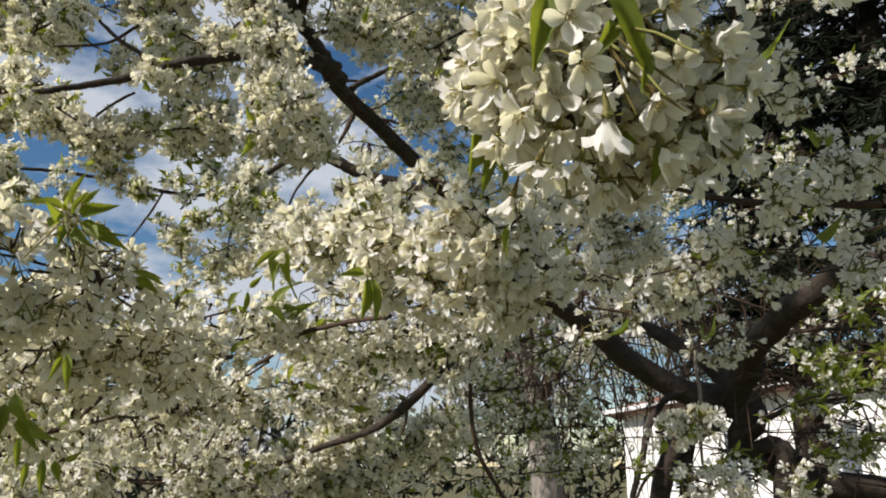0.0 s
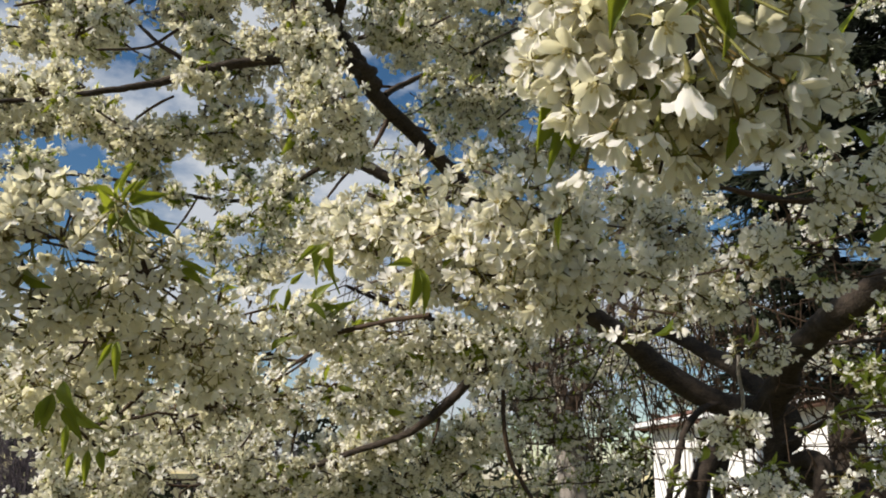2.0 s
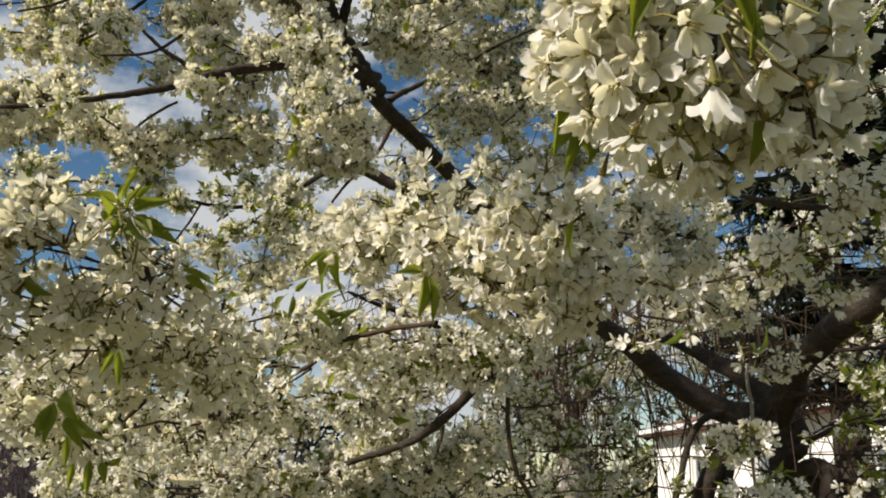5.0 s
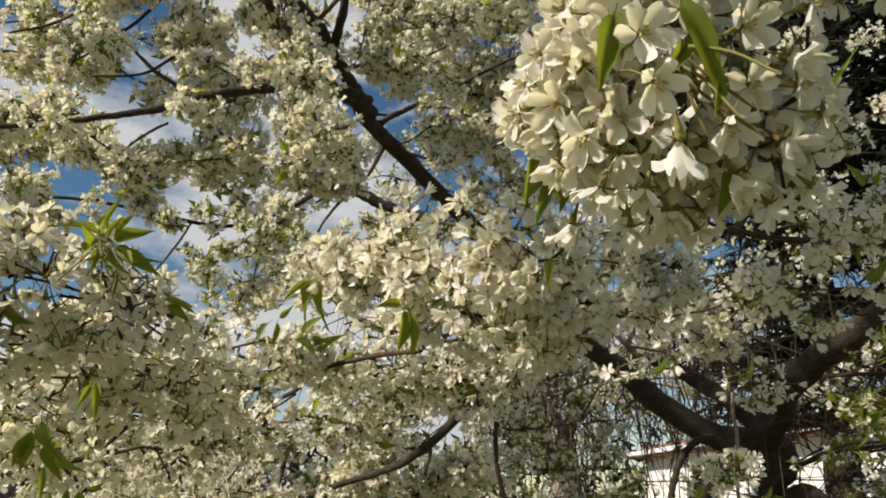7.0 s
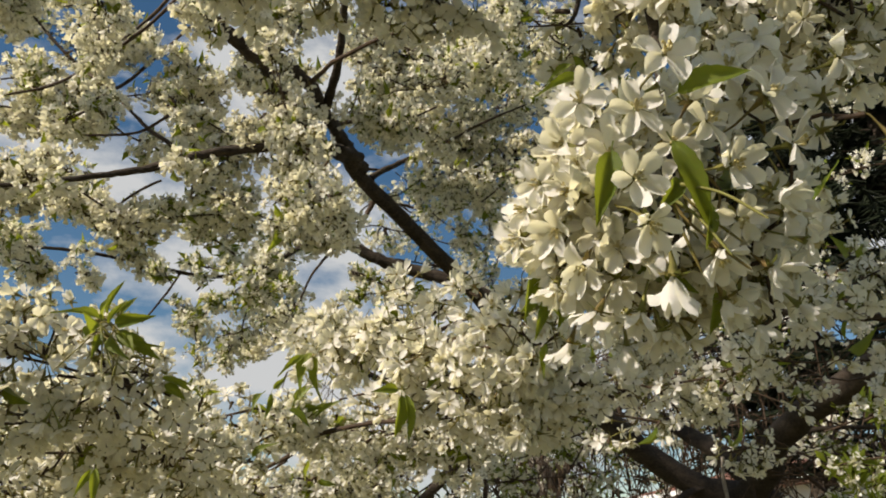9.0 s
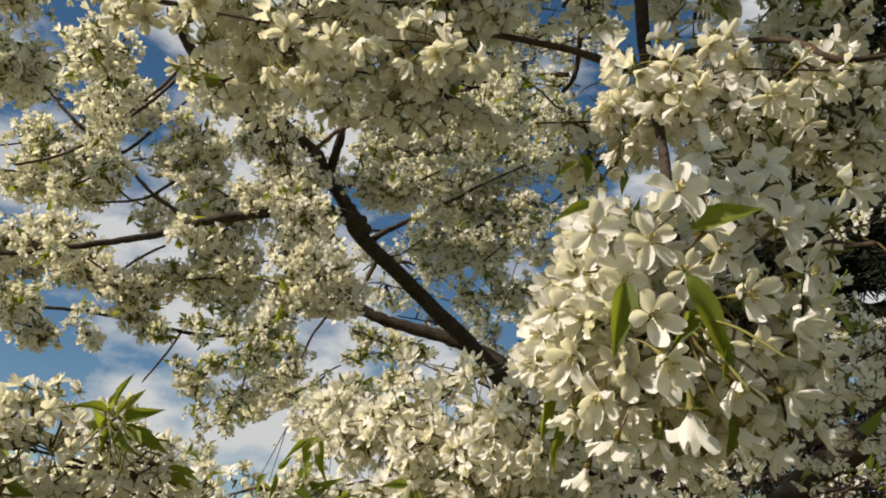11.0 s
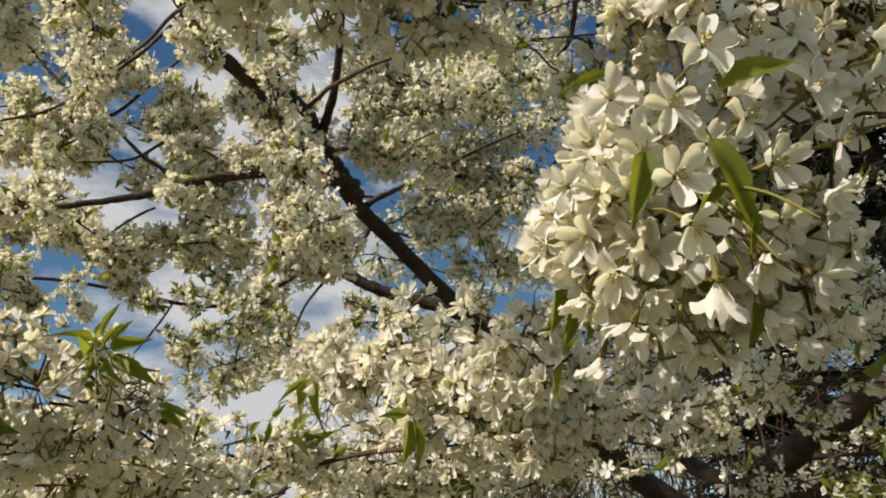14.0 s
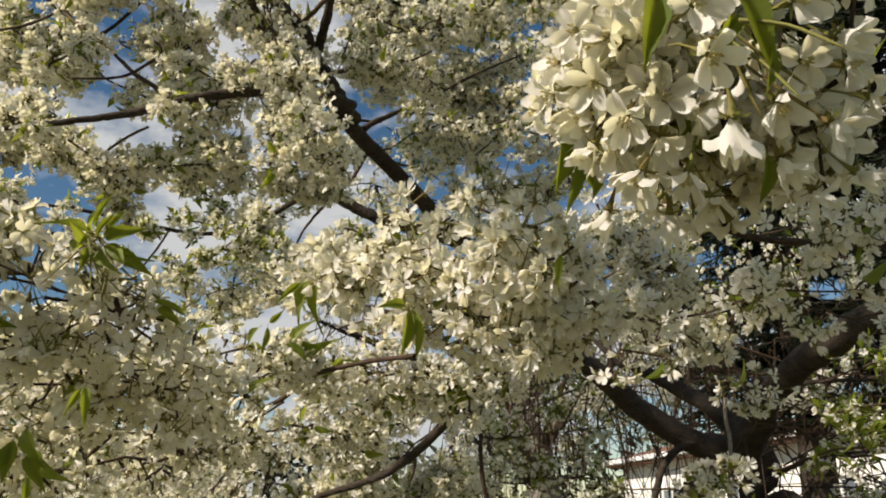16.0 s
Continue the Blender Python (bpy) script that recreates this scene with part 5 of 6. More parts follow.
cherry.bloom([(-0.487, 2.845, 3.781), (-0.320, 2.902, 3.734), (-0.150, 2.919, 3.726)], 0.085, 247, "far", 357, leafy=0.20)
cherry.bloom([(-0.157, 3.082, 3.842), (0.023, 3.078, 3.852), (0.200, 3.032, 3.904)], 0.085, 275, "vast", 359, leafy=0.20)
cherry.bloom([(-1.499, 1.978, 3.148), (-1.426, 2.037, 3.139), (-1.344, 2.074, 3.162)], 0.080, 148, "far", 361, leafy=0.25)
cherry.bloom([(-1.222, 2.181, 3.113), (-1.139, 2.227, 3.109), (-1.049, 2.248, 3.141)], 0.080, 152, "far", 363, leafy=0.25)
cherry.bloom([(-1.207, 2.213, 3.268), (-1.154, 2.259, 3.242), (-1.097, 2.280, 3.251)], 0.080, 108, "far", 365, leafy=0.25)
cherry.bloom([(-0.983, 2.268, 3.155), (-0.955, 2.288, 3.142), (-0.900, 2.327, 3.114), (-0.871, 2.339, 3.112)], 0.080, 111, "far", 367, leafy=0.25)
cherry.bloom([(-1.024, 2.445, 3.043), (-0.936, 2.489, 3.026), (-0.844, 2.508, 3.049)], 0.080, 155, "far", 369, leafy=0.25)
cherry.bloom([(-1.269, 2.032, 2.893), (-1.197, 2.080, 2.882), (-1.119, 2.109, 2.904)], 0.080, 137, "far", 371, leafy=0.25)
cherry.bloom([(-1.209, 2.534, 2.656), (-1.156, 2.588, 2.581), (-1.099, 2.626, 2.548)], 0.070, 126, "far", 373, leafy=0.25)
cherry.bloom([(-1.495, 2.434, 2.517), (-1.427, 2.484, 2.493), (-1.354, 2.518, 2.509)], 0.070, 117, "far", 375, leafy=0.25)
cherry.bloom([(-0.937, 2.623, 2.714), (-0.839, 2.664, 2.695), (-0.735, 2.685, 2.719)], 0.070, 150, "far", 377, leafy=0.25)
cherry.bloom([(-1.363, 3.684, 2.939), (-1.329, 3.706, 2.912), (-1.295, 3.713, 2.926)], 0.045, 26, "vast", 379, leafy=1.50)
cherry.bloom([(-1.303, 3.726, 2.881), (-1.269, 3.747, 2.853), (-1.233, 3.754, 2.867)], 0.045, 22, "vast", 381, leafy=1.60)
cherry.bloom([(-1.033, 3.778, 2.973), (-0.996, 3.798, 2.944), (-0.959, 3.803, 2.958)], 0.045, 50, "vast", 383, leafy=0.70)
cherry.bloom([(-0.968, 3.812, 2.925), (-0.931, 3.831, 2.896), (-0.893, 3.836, 2.909)], 0.045, 40, "vast", 385, leafy=0.80)
cherry.bloom([(-1.495, 3.639, 2.922), (-1.463, 3.661, 2.896), (-1.429, 3.669, 2.910)], 0.045, 60, "vast", 387, leafy=0.50)
cherry.bloom([(-1.485, 3.665, 2.860), (-1.452, 3.687, 2.833), (-1.418, 3.695, 2.847)], 0.045, 30, "vast", 389, leafy=0.50)
cherry.bloom([(-0.899, 3.793, 3.023), (-0.862, 3.813, 2.994), (-0.823, 3.816, 3.008)], 0.045, 40, "vast", 391, leafy=0.60)
cherry.bloom([(-1.161, 3.721, 3.025), (-1.126, 3.742, 2.998), (-1.089, 3.747, 3.012)], 0.045, 16, "vast", 393, leafy=2.00)
cherry.bloom([(-1.773, 3.504, 2.942), (-1.744, 3.527, 2.918), (-1.713, 3.537, 2.933)], 0.045, 24, "vast", 395, leafy=0.80)
cherry.bloom([(-1.978, 3.407, 2.905), (-1.952, 3.431, 2.882), (-1.924, 3.441, 2.896)], 0.045, 40, "vast", 397, leafy=0.50)
cherry.bloom([(-0.595, 1.381, 2.715), (-0.591, 1.448, 2.716), (-0.564, 1.465, 2.707)], 0.050, 53, "far", 399, leafy=0.15)
cherry.bloom([(-0.516, 1.488, 2.785), (-0.482, 1.513, 2.767), (-0.457, 1.573, 2.781)], 0.050, 56, "far", 401, leafy=0.20)
cherry.bloom([(-0.725, 1.805, 2.516), (-0.695, 1.805, 2.539), (-0.666, 1.812, 2.547)], 0.045, 33, "far", 403, leafy=0.30)
cherry.bloom([(-1.040, 1.689, 2.429), (-1.001, 1.714, 2.427), (-0.969, 1.726, 2.440)], 0.045, 39, "far", 405, leafy=0.20)
cherry.bloom([(-0.502, 1.883, 2.620), (-0.457, 1.941, 2.643), (-0.407, 1.990, 2.678)], 0.050, 83, "far", 407, leafy=0.20)
cherry.bloom([(-1.141, 3.900, 3.008), (-0.982, 3.860, 2.933), (-1.038, 3.891, 2.793), (-1.091, 3.909, 2.680), (-1.065, 3.952, 2.544)], 0.120, 743, "vast", 410, leafy=0.59)
cherry.bloom([(-1.011, 3.552, 2.854), (-0.974, 3.542, 2.860), (-0.899, 3.521, 2.871), (-0.872, 3.512, 2.884)], 0.080, 103, "vast", 412, leafy=0.51)
cherry.bloom([(-0.983, 3.725, 3.003), (-0.827, 3.623, 3.081), (-0.671, 3.680, 3.016)], 0.090, 311, "vast", 414, leafy=0.51)
cherry.bloom([(-1.221, 3.888, 2.973), (-1.166, 3.873, 3.059), (-1.112, 3.877, 3.091)], 0.080, 106, "vast", 416, leafy=0.85)
cherry.bloom([(-1.381, 3.902, 2.767), (-1.304, 3.957, 2.663), (-1.329, 3.977, 2.550)], 0.090, 184, "vast", 418, leafy=0.34)
cherry.bloom([(-0.930, 3.940, 2.718), (-0.852, 3.888, 2.738), (-0.788, 3.832, 2.770), (-0.763, 3.790, 2.805)], 0.080, 134, "vast", 420, leafy=0.42)
cherry.bloom([(-0.524, 3.644, 2.887), (-0.391, 3.677, 2.841), (-0.229, 3.689, 2.845)], 0.080, 167, "vast", 422, leafy=0.42)
cherry.bloom([(-1.276, 4.019, 2.442), (-1.248, 4.044, 2.359), (-1.271, 4.057, 2.245)], 0.050, 70, "vast", 424, leafy=0.51)
cherry.bloom([(-1.825, 3.590, 2.840), (-1.757, 3.628, 2.826), (-1.713, 3.638, 2.859)], 0.070, 64, "vast", 426, leafy=0.17)
cherry.bloom([(-0.571, 3.695, 2.731), (-0.674, 3.702, 2.647), (-0.847, 3.790, 2.583), (-1.047, 3.871, 2.486)], 0.090, 411, "vast", 428, leafy=0.34)
cherry.bloom([(-2.213, 3.115, 2.843), (-2.000, 3.243, 2.872), (-1.885, 3.282, 2.944)], 0.120, 373, "vast", 430, leafy=0.34)
cherry.bloom([(-0.479, 2.520, 3.982), (-0.008, 2.460, 3.947), (0.463, 2.534, 3.969)], 0.130, 473, "far", 432, leafy=0.15)
cherry.bloom([(-0.551, 2.718, 3.896), (-0.053, 2.662, 3.872), (0.445, 2.742, 3.889)], 0.130, 500, "far", 434, leafy=0.15)
cherry.bloom([(-0.440, 2.941, 3.801), (0.037, 2.864, 3.781), (0.515, 2.933, 3.795)], 0.130, 480, "far", 436, leafy=0.15)
cherry.bloom([(-0.353, 3.080, 3.620), (0.086, 2.979, 3.619), (0.524, 3.037, 3.648)], 0.130, 443, "far", 438, leafy=0.15)
cherry.bloom([(-0.311, 3.218, 3.399), (0.063, 3.102, 3.425), (0.436, 3.159, 3.476)], 0.130, 382, "far", 440, leafy=0.15)
cherry.bloom([(-0.214, 3.338, 3.182), (0.114, 3.226, 3.194), (0.445, 3.297, 3.218)], 0.130, 341, "far", 442, leafy=0.15)
cherry.bloom([(0.092, 3.370, 2.978), (0.215, 3.318, 2.980), (0.373, 3.360, 2.984), (0.500, 3.394, 2.987)], 0.130, 211, "far", 444, leafy=0.15)
cherry.bloom([(-0.297, 2.887, 3.199), (-0.197, 2.924, 3.264), (-0.068, 2.972, 3.335), (0.038, 3.009, 3.387)], 0.130, 244, "far", 446, leafy=0.15)
cherry.bloom([(-0.443, 2.491, 3.212), (-0.248, 2.520, 3.208), (-0.008, 2.603, 3.284)], 0.120, 258, "far", 448, leafy=0.15)
cherry.bloom([(-0.442, 3.036, 3.511), (-0.245, 3.099, 3.440), (-0.042, 2.998, 3.223), (0.157, 3.169, 3.317)], 0.130, 493, "far", 450, leafy=0.15)
cherry.bloom([(-0.371, 2.419, 3.364), (-0.210, 2.474, 3.309), (-0.003, 2.666, 3.392), (0.169, 2.624, 3.444)], 0.120, 368, "far", 453, leafy=0.15)
cherry.bloom([(-0.435, 2.458, 3.300), (-0.270, 2.493, 3.278), (-0.063, 2.582, 3.340), (0.157, 2.647, 3.413)], 0.120, 362, "far", 455, leafy=0.15)
cherry.bloom([(-0.410, 2.949, 3.365), (-0.245, 2.920, 3.447), (-0.067, 2.900, 3.489), (0.083, 2.884, 3.518)], 0.130, 244, "far", 457, leafy=0.20)
cherry.bloom([(-0.438, 3.145, 2.987), (-0.081, 3.099, 3.147), (0.274, 3.059, 3.205)], 0.130, 353, "far", 459, leafy=0.20)
cherry.bloom([(0.083, 3.263, 2.934), (0.209, 3.256, 2.931), (0.334, 3.248, 2.927), (0.429, 3.242, 2.925)], 0.130, 161, "far", 461, leafy=0.20)
cherry.bloom([(0.261, 3.564, 2.824), (0.352, 3.564, 2.793), (0.474, 3.565, 2.752), (0.565, 3.566, 2.721)], 0.130, 158, "vast", 463, leafy=0.20)
cherry.bloom([(0.086, 3.150, 3.041), (0.297, 3.046, 3.224), (0.501, 2.971, 3.312)], 0.130, 248, "far", 465, leafy=0.20)
cherry.bloom([(-0.311, 2.693, 3.440), (0.077, 2.669, 3.498), (0.461, 2.655, 3.463)], 0.130, 363, "far", 467, leafy=0.20)
cherry.bloom([(-0.367, 3.534, 3.499), (-0.175, 3.501, 3.587), (0.028, 3.479, 3.632), (0.206, 3.462, 3.656)], 0.130, 299, "vast", 469, leafy=0.20)
cherry.bloom([(-0.242, 3.820, 3.223), (0.189, 3.777, 3.328), (0.614, 3.740, 3.311)], 0.130, 432, "vast", 471, leafy=0.20)
cherry.bloom([(-0.435, 2.316, 3.497), (-0.152, 2.269, 3.593), (0.132, 2.251, 3.610)], 0.130, 273, "far", 473, leafy=0.20)
cherry.bloom([(-0.394, 2.528, 3.199), (-0.104, 2.498, 3.285), (0.187, 2.488, 3.285)], 0.130, 278, "far", 475, leafy=0.20)
cherry.bloom([(-0.551, 2.204, 3.605), (-0.213, 2.191, 3.678), (0.129, 2.200, 3.668)], 0.130, 320, "far", 477, leafy=0.20)
cherry.bloom([(0.157, 2.615, 3.633), (0.375, 2.529, 3.710), (0.588, 2.487, 3.708)], 0.130, 216, "far", 479, leafy=0.20)
cherry.bloom([(-0.467, 2.058, 3.780), (-0.077, 2.022, 3.856), (0.311, 2.004, 3.845)], 0.130, 368, "far", 481, leafy=0.20)
cherry.bloom([(0.332, 2.235, 3.600), (0.614, 2.144, 3.629), (0.882, 2.087, 3.583)], 0.130, 267, "far", 483, leafy=0.20)
cherry.bloom([(0.316, 2.056, 3.795), (0.685, 1.991, 3.762), (1.029, 1.949, 3.652)], 0.130, 346, "far", 485, leafy=0.20)
cherry.bloom([(0.197, 4.818, 4.471), (0.746, 4.699, 4.567), (1.272, 4.614, 4.513)], 0.220, 1064, "vast", 487, leafy=0.50)
cherry.bloom([(0.206, 5.032, 4.079), (0.768, 4.933, 4.157), (1.306, 4.855, 4.078)], 0.220, 1083, "vast", 489, leafy=0.50)
cherry.bloom([(0.291, 5.216, 3.659), (0.911, 5.090, 3.776), (1.495, 4.966, 3.727)], 0.220, 1196, "vast", 491, leafy=0.50)
cherry.bloom([(0.434, 5.146, 3.230), (1.046, 5.012, 3.347), (1.615, 4.870, 3.302)], 0.220, 1179, "vast", 493, leafy=0.50)
cherry.bloom([(1.416, 4.877, 3.455), (1.883, 4.693, 3.499), (2.308, 4.535, 3.402)], 0.220, 178, "vast", 495, leafy=1.20)
cherry.bloom([(1.558, 4.754, 3.043), (1.993, 4.567, 3.094), (2.382, 4.400, 3.010)], 0.220, 167, "vast", 497, leafy=1.20)
cherry.bloom([(0.977, 4.940, 2.945), (1.435, 4.820, 2.954), (1.856, 4.706, 2.822)], 0.220, 171, "vast", 499, leafy=1.20)
cherry.bloom([(1.261, 3.362, 1.947), (1.472, 3.262, 2.028), (1.662, 3.168, 2.019)], 0.100, 15, "far", 501, leafy=3.00)
cherry.bloom([(1.364, 3.550, 1.803), (1.582, 3.451, 1.858), (1.776, 3.355, 1.822)], 0.100, 16, "vast", 503, leafy=3.00)
cherry.bloom([(1.374, 3.076, 2.087), (1.510, 3.000, 2.139), (1.634, 2.938, 2.110)], 0.100, 10, "far", 507, leafy=3.00)
rs = np.random.RandomState(65)
for k in range(230):
    a = np.array([rs.uniform(1.3, 2.9), rs.uniform(3.4, 5.2), rs.uniform(1.5, 2.7)])
    b = a + (rs.normal(0.1, 0.16), rs.normal(0, 0.12), rs.normal(-0.05, 0.12))
    c = b + (rs.normal(0.08, 0.16), rs.normal(0, 0.12), rs.normal(-0.08, 0.14))
    cherry.twigs += [(a, b, 0.005, 0.004), (b, c, 0.004, 0.0025), (b, b + rs.normal(0, 0.12, 3), 0.003, 0.002)]
cherry.bloom([(1.049, 2.124, 1.983), (1.145, 2.067, 2.018), (1.232, 2.021, 1.994)], 0.090, 29, "far", 511, leafy=2.00)
cherry.bloom([(1.077, 2.348, 1.891), (1.210, 2.280, 1.914), (1.328, 2.218, 1.875)], 0.090, 38, "far", 513, leafy=2.00)
cherry.bloom([(1.092, 2.572, 1.777), (1.282, 2.479, 1.821), (1.448, 2.389, 1.797)], 0.090, 54, "far", 515, leafy=2.00)
cherry.bloom([(1.222, 2.740, 1.642), (1.389, 2.658, 1.676), (1.535, 2.577, 1.639)], 0.090, 48, "far", 517, leafy=2.00)
cherry.bloom([(1.630, 4.269, 2.129), (1.970, 4.114, 2.196), (2.270, 3.963, 2.146)], 0.130, 127, "vast", 519, leafy=0.60)
cherry.bloom([(1.745, 4.246, 1.892), (2.063, 4.093, 1.993), (2.342, 3.941, 1.979)], 0.130, 121, "vast", 521, leafy=0.60)
cherry.bloom([(1.893, 4.361, 2.263), (2.194, 4.201, 2.358), (2.463, 4.054, 2.332)], 0.130, 117, "vast", 523, leafy=0.60)
cherry.bloom([(1.957, 4.382, 1.696), (2.201, 4.264, 1.736), (2.414, 4.148, 1.664)], 0.130, 155, "vast", 525, leafy=0.60)
cherry.bloom([(0.771, 5.104, 2.232), (1.084, 5.028, 2.364), (1.383, 4.956, 2.353)], 0.130, 193, "vast", 527, leafy=0.60)
cherry.bloom([(1.540, 3.516, 3.750), (1.834, 3.372, 3.751), (2.110, 3.268, 3.656)], 0.130, 112, "vast", 529, leafy=0.60)
cherry.bloom([(1.807, 3.589, 3.392), (2.019, 3.456, 3.427), (2.223, 3.363, 3.364)], 0.130, 85, "vast", 531, leafy=0.60)
cherry.bloom([(1.497, 3.700, 2.907), (1.846, 3.540, 2.906), (2.156, 3.399, 2.800)], 0.130, 130, "vast", 533, leafy=0.60)
cherry.bloom([(1.549, 3.756, 2.666), (1.872, 3.594, 2.702), (2.160, 3.451, 2.632)], 0.130, 122, "vast", 535, leafy=0.60)
cherry.bloom([(0.192, 5.929, 2.501), (0.547, 5.884, 2.641), (0.895, 5.839, 2.654)], 0.200, 211, "vast", 537, leafy=1.6)
cherry.bloom([(0.232, 5.968, 2.174), (0.605, 5.927, 2.313), (0.970, 5.876, 2.328)], 0.200, 221, "vast", 539, leafy=1.6)
cherry.bloom([(0.280, 6.188, 1.859), (0.682, 6.149, 2.002), (1.075, 6.092, 2.019)], 0.200, 238, "vast", 541, leafy=1.6)
cherry.bloom([(0.328, 6.391, 1.531), (0.760, 6.354, 1.676), (1.180, 6.290, 1.696)], 0.200, 254, "vast", 543, leafy=1.6)
cherry.bloom([(0.972, 6.506, 2.136), (1.301, 6.441, 2.219), (1.617, 6.374, 2.169)], 0.200, 193, "vast", 545, leafy=1.6)
cherry.bloom([(1.073, 6.715, 1.615), (1.322, 6.668, 1.768), (1.561, 6.616, 1.789)], 0.200, 156, "vast", 547, leafy=1.6)
cherry.bloom([(0.946, 5.457, 2.429), (1.128, 5.441, 2.293), (1.300, 5.429, 2.047)], 0.200, 151, "vast", 549, leafy=1.6)
cherry.bloom([(1.493, 5.312, 2.559), (1.702, 5.226, 2.676), (1.902, 5.155, 2.680)], 0.200, 448, "vast", 551, leafy=0.80)
cherry.bloom([(0.988, 5.196, 2.688), (1.255, 5.108, 2.820), (1.511, 5.034, 2.840)], 0.200, 556, "vast", 553, leafy=0.80)
rs = np.random.RandomState(64)
for k in range(150):
    a = np.array([rs.uniform(0.1, 2.3), rs.uniform(4.6, 7.0), rs.uniform(2.2, 3.1)])
    b = a + (rs.normal(0, 0.12), rs.normal(0, 0.12), -rs.uniform(0.2, 0.5))
    c = b + (rs.normal(0, 0.16), rs.normal(0, 0.16), -rs.uniform(0.3, 0.8))
    cherry.twigs += [(a, b, 0.005, 0.0045), (b, c, 0.0045, 0.002), (b, b + rs.normal(0, 0.2, 3) + (0, 0, -0.15), 0.003, 0.002), (a, a + rs.normal(0, 0.35, 3), 0.006, 0.003)]
cherry.bloom([(-0.587, 4.501, 3.470), (-0.280, 4.538, 3.447), (0.030, 4.576, 3.365)], 0.160, 260, "vast", 555, leafy=0.40)
cherry.bloom([(-0.380, 4.591, 3.289), (-0.105, 4.614, 3.259), (0.171, 4.641, 3.173)], 0.160, 200, "vast", 557, leafy=0.40)
cherry.bloom([(-0.657, 4.412, 3.653), (-0.454, 4.448, 3.628), (-0.248, 4.497, 3.549)], 0.160, 160, "vast", 559, leafy=0.40)
cherry.bloom([(-0.036, 4.624, 3.235), (0.138, 4.655, 3.133), (0.311, 4.693, 2.977)], 0.160, 160, "vast", 561, leafy=0.40)
cherry.bloom([(-1.287, 3.446, 2.659), (-1.197, 3.474, 2.590), (-1.185, 3.570, 2.485), (-1.186, 3.666, 2.376)], 0.075, 110, "far", 702, leafy=0.50)
cherry.bloom([(-1.044, 3.502, 2.523), (-0.931, 3.396, 2.523), (-0.787, 3.282, 2.545), (-0.626, 3.185, 2.522)], 0.070, 130, "far", 704, leafy=0.30)
cherry.bloom([(-0.973, 3.377, 2.297), (-0.986, 3.342, 2.386), (-0.952, 3.316, 2.453)], 0.050, 50, "far", 706, leafy=0.40)
cherry.bloom([(-1.046, 3.108, 2.707), (-0.903, 3.022, 2.656), (-0.767, 3.047, 2.596)], 0.080, 120, "far", 708, leafy=0.60)
cherry.bloom([(-1.083, 2.770, 2.744), (-0.977, 2.778, 2.727), (-0.871, 2.794, 2.690)], 0.060, 60, "far", 710, leafy=0.80)
cherry.bloom([(-1.403, 3.390, 2.798), (-1.327, 3.400, 2.776), (-1.288, 3.428, 2.706)], 0.050, 45, "far", 712, leafy=1.00)
cherry.bloom([(-1.812, 3.578, 2.855), (-1.731, 3.598, 2.807)], 0.070, 40, "far", 714, leafy=0.30)
cherry.bloom([(-0.530, 3.448, 2.675), (-0.388, 3.531, 2.743), (-0.237, 3.641, 2.739), (-0.023, 3.671, 2.669)], 0.070, 110, "far", 716, leafy=1.00)
cherry.bloom([(-0.453, 3.291, 2.530), (-0.294, 3.380, 2.582), (-0.123, 3.496, 2.566)], 0.070, 100, "far", 718, leafy=0.80)
cherry.bloom([(-0.519, 3.687, 2.889), (-0.354, 3.697, 2.867), (-0.136, 3.823, 2.825)], 0.050, 50, "far", 720, leafy=1.50)
cherry.bloom([(-0.031, 3.608, 3.103), (0.108, 3.648, 3.004), (0.195, 3.739, 2.777)], 0.080, 130, "far", 722, leafy=0.40)
cherry.bloom([(-0.142, 3.427, 3.286), (0.047, 3.466, 3.191), (0.242, 3.598, 3.134)], 0.090, 180, "far", 724, leafy=0.30)
cherry.bloom([(-0.316, 3.597, 3.395), (-0.144, 3.669, 3.216), (0.055, 3.731, 3.064)], 0.090, 180, "far", 726, leafy=0.30)
cherry.bloom([(-1.585, 3.052, 3.105), (-1.534, 3.105, 2.973), (-1.461, 3.149, 2.864)], 0.080, 110, "far", 728, leafy=0.30)
cherry.bloom([(-1.826, 2.945, 2.824), (-1.735, 2.970, 2.764), (-1.667, 2.995, 2.703)], 0.080, 110, "far", 730, leafy=0.30)
cherry.bloom([(0.464, 1.225, 2.617), (0.498, 1.263, 2.520), (0.521, 1.302, 2.423)], 0.080, 120, "mid", 732, leafy=0.50)
cherry.bloom([(0.289, 0.990, 2.390), (0.349, 1.005, 2.352), (0.416, 0.999, 2.369)], 0.060, 90, "mid", 734, leafy=0.30)
cherry.bloom([(0.115, 0.499, 2.050), (0.156, 0.520, 2.051), (0.199, 0.540, 2.056), (0.250, 0.562, 2.056), (0.307, 0.584, 2.055)], 0.035, 70, "close", 736, leafy=0.15)
cherry.bloom([(0.224, 0.502, 2.044), (0.264, 0.524, 2.045), (0.311, 0.544, 2.050)], 0.035, 45, "close", 738, leafy=0.15)
cherry.bloom([(-1.258, 2.122, 2.628), (-1.161, 2.134, 2.581), (-1.093, 2.252, 2.527)], 0.070, 110, "far", 831, leafy=0.20)
cherry.bloom([(-1.033, 2.340, 2.583), (-0.910, 2.336, 2.600), (-0.770, 2.328, 2.626)], 0.080, 140, "far", 833, leafy=0.30)
cherry.bloom([(-0.851, 3.232, 2.733), (-0.970, 3.257, 2.640), (-1.194, 3.391, 2.528)], 0.070, 100, "far", 835, leafy=0.80)
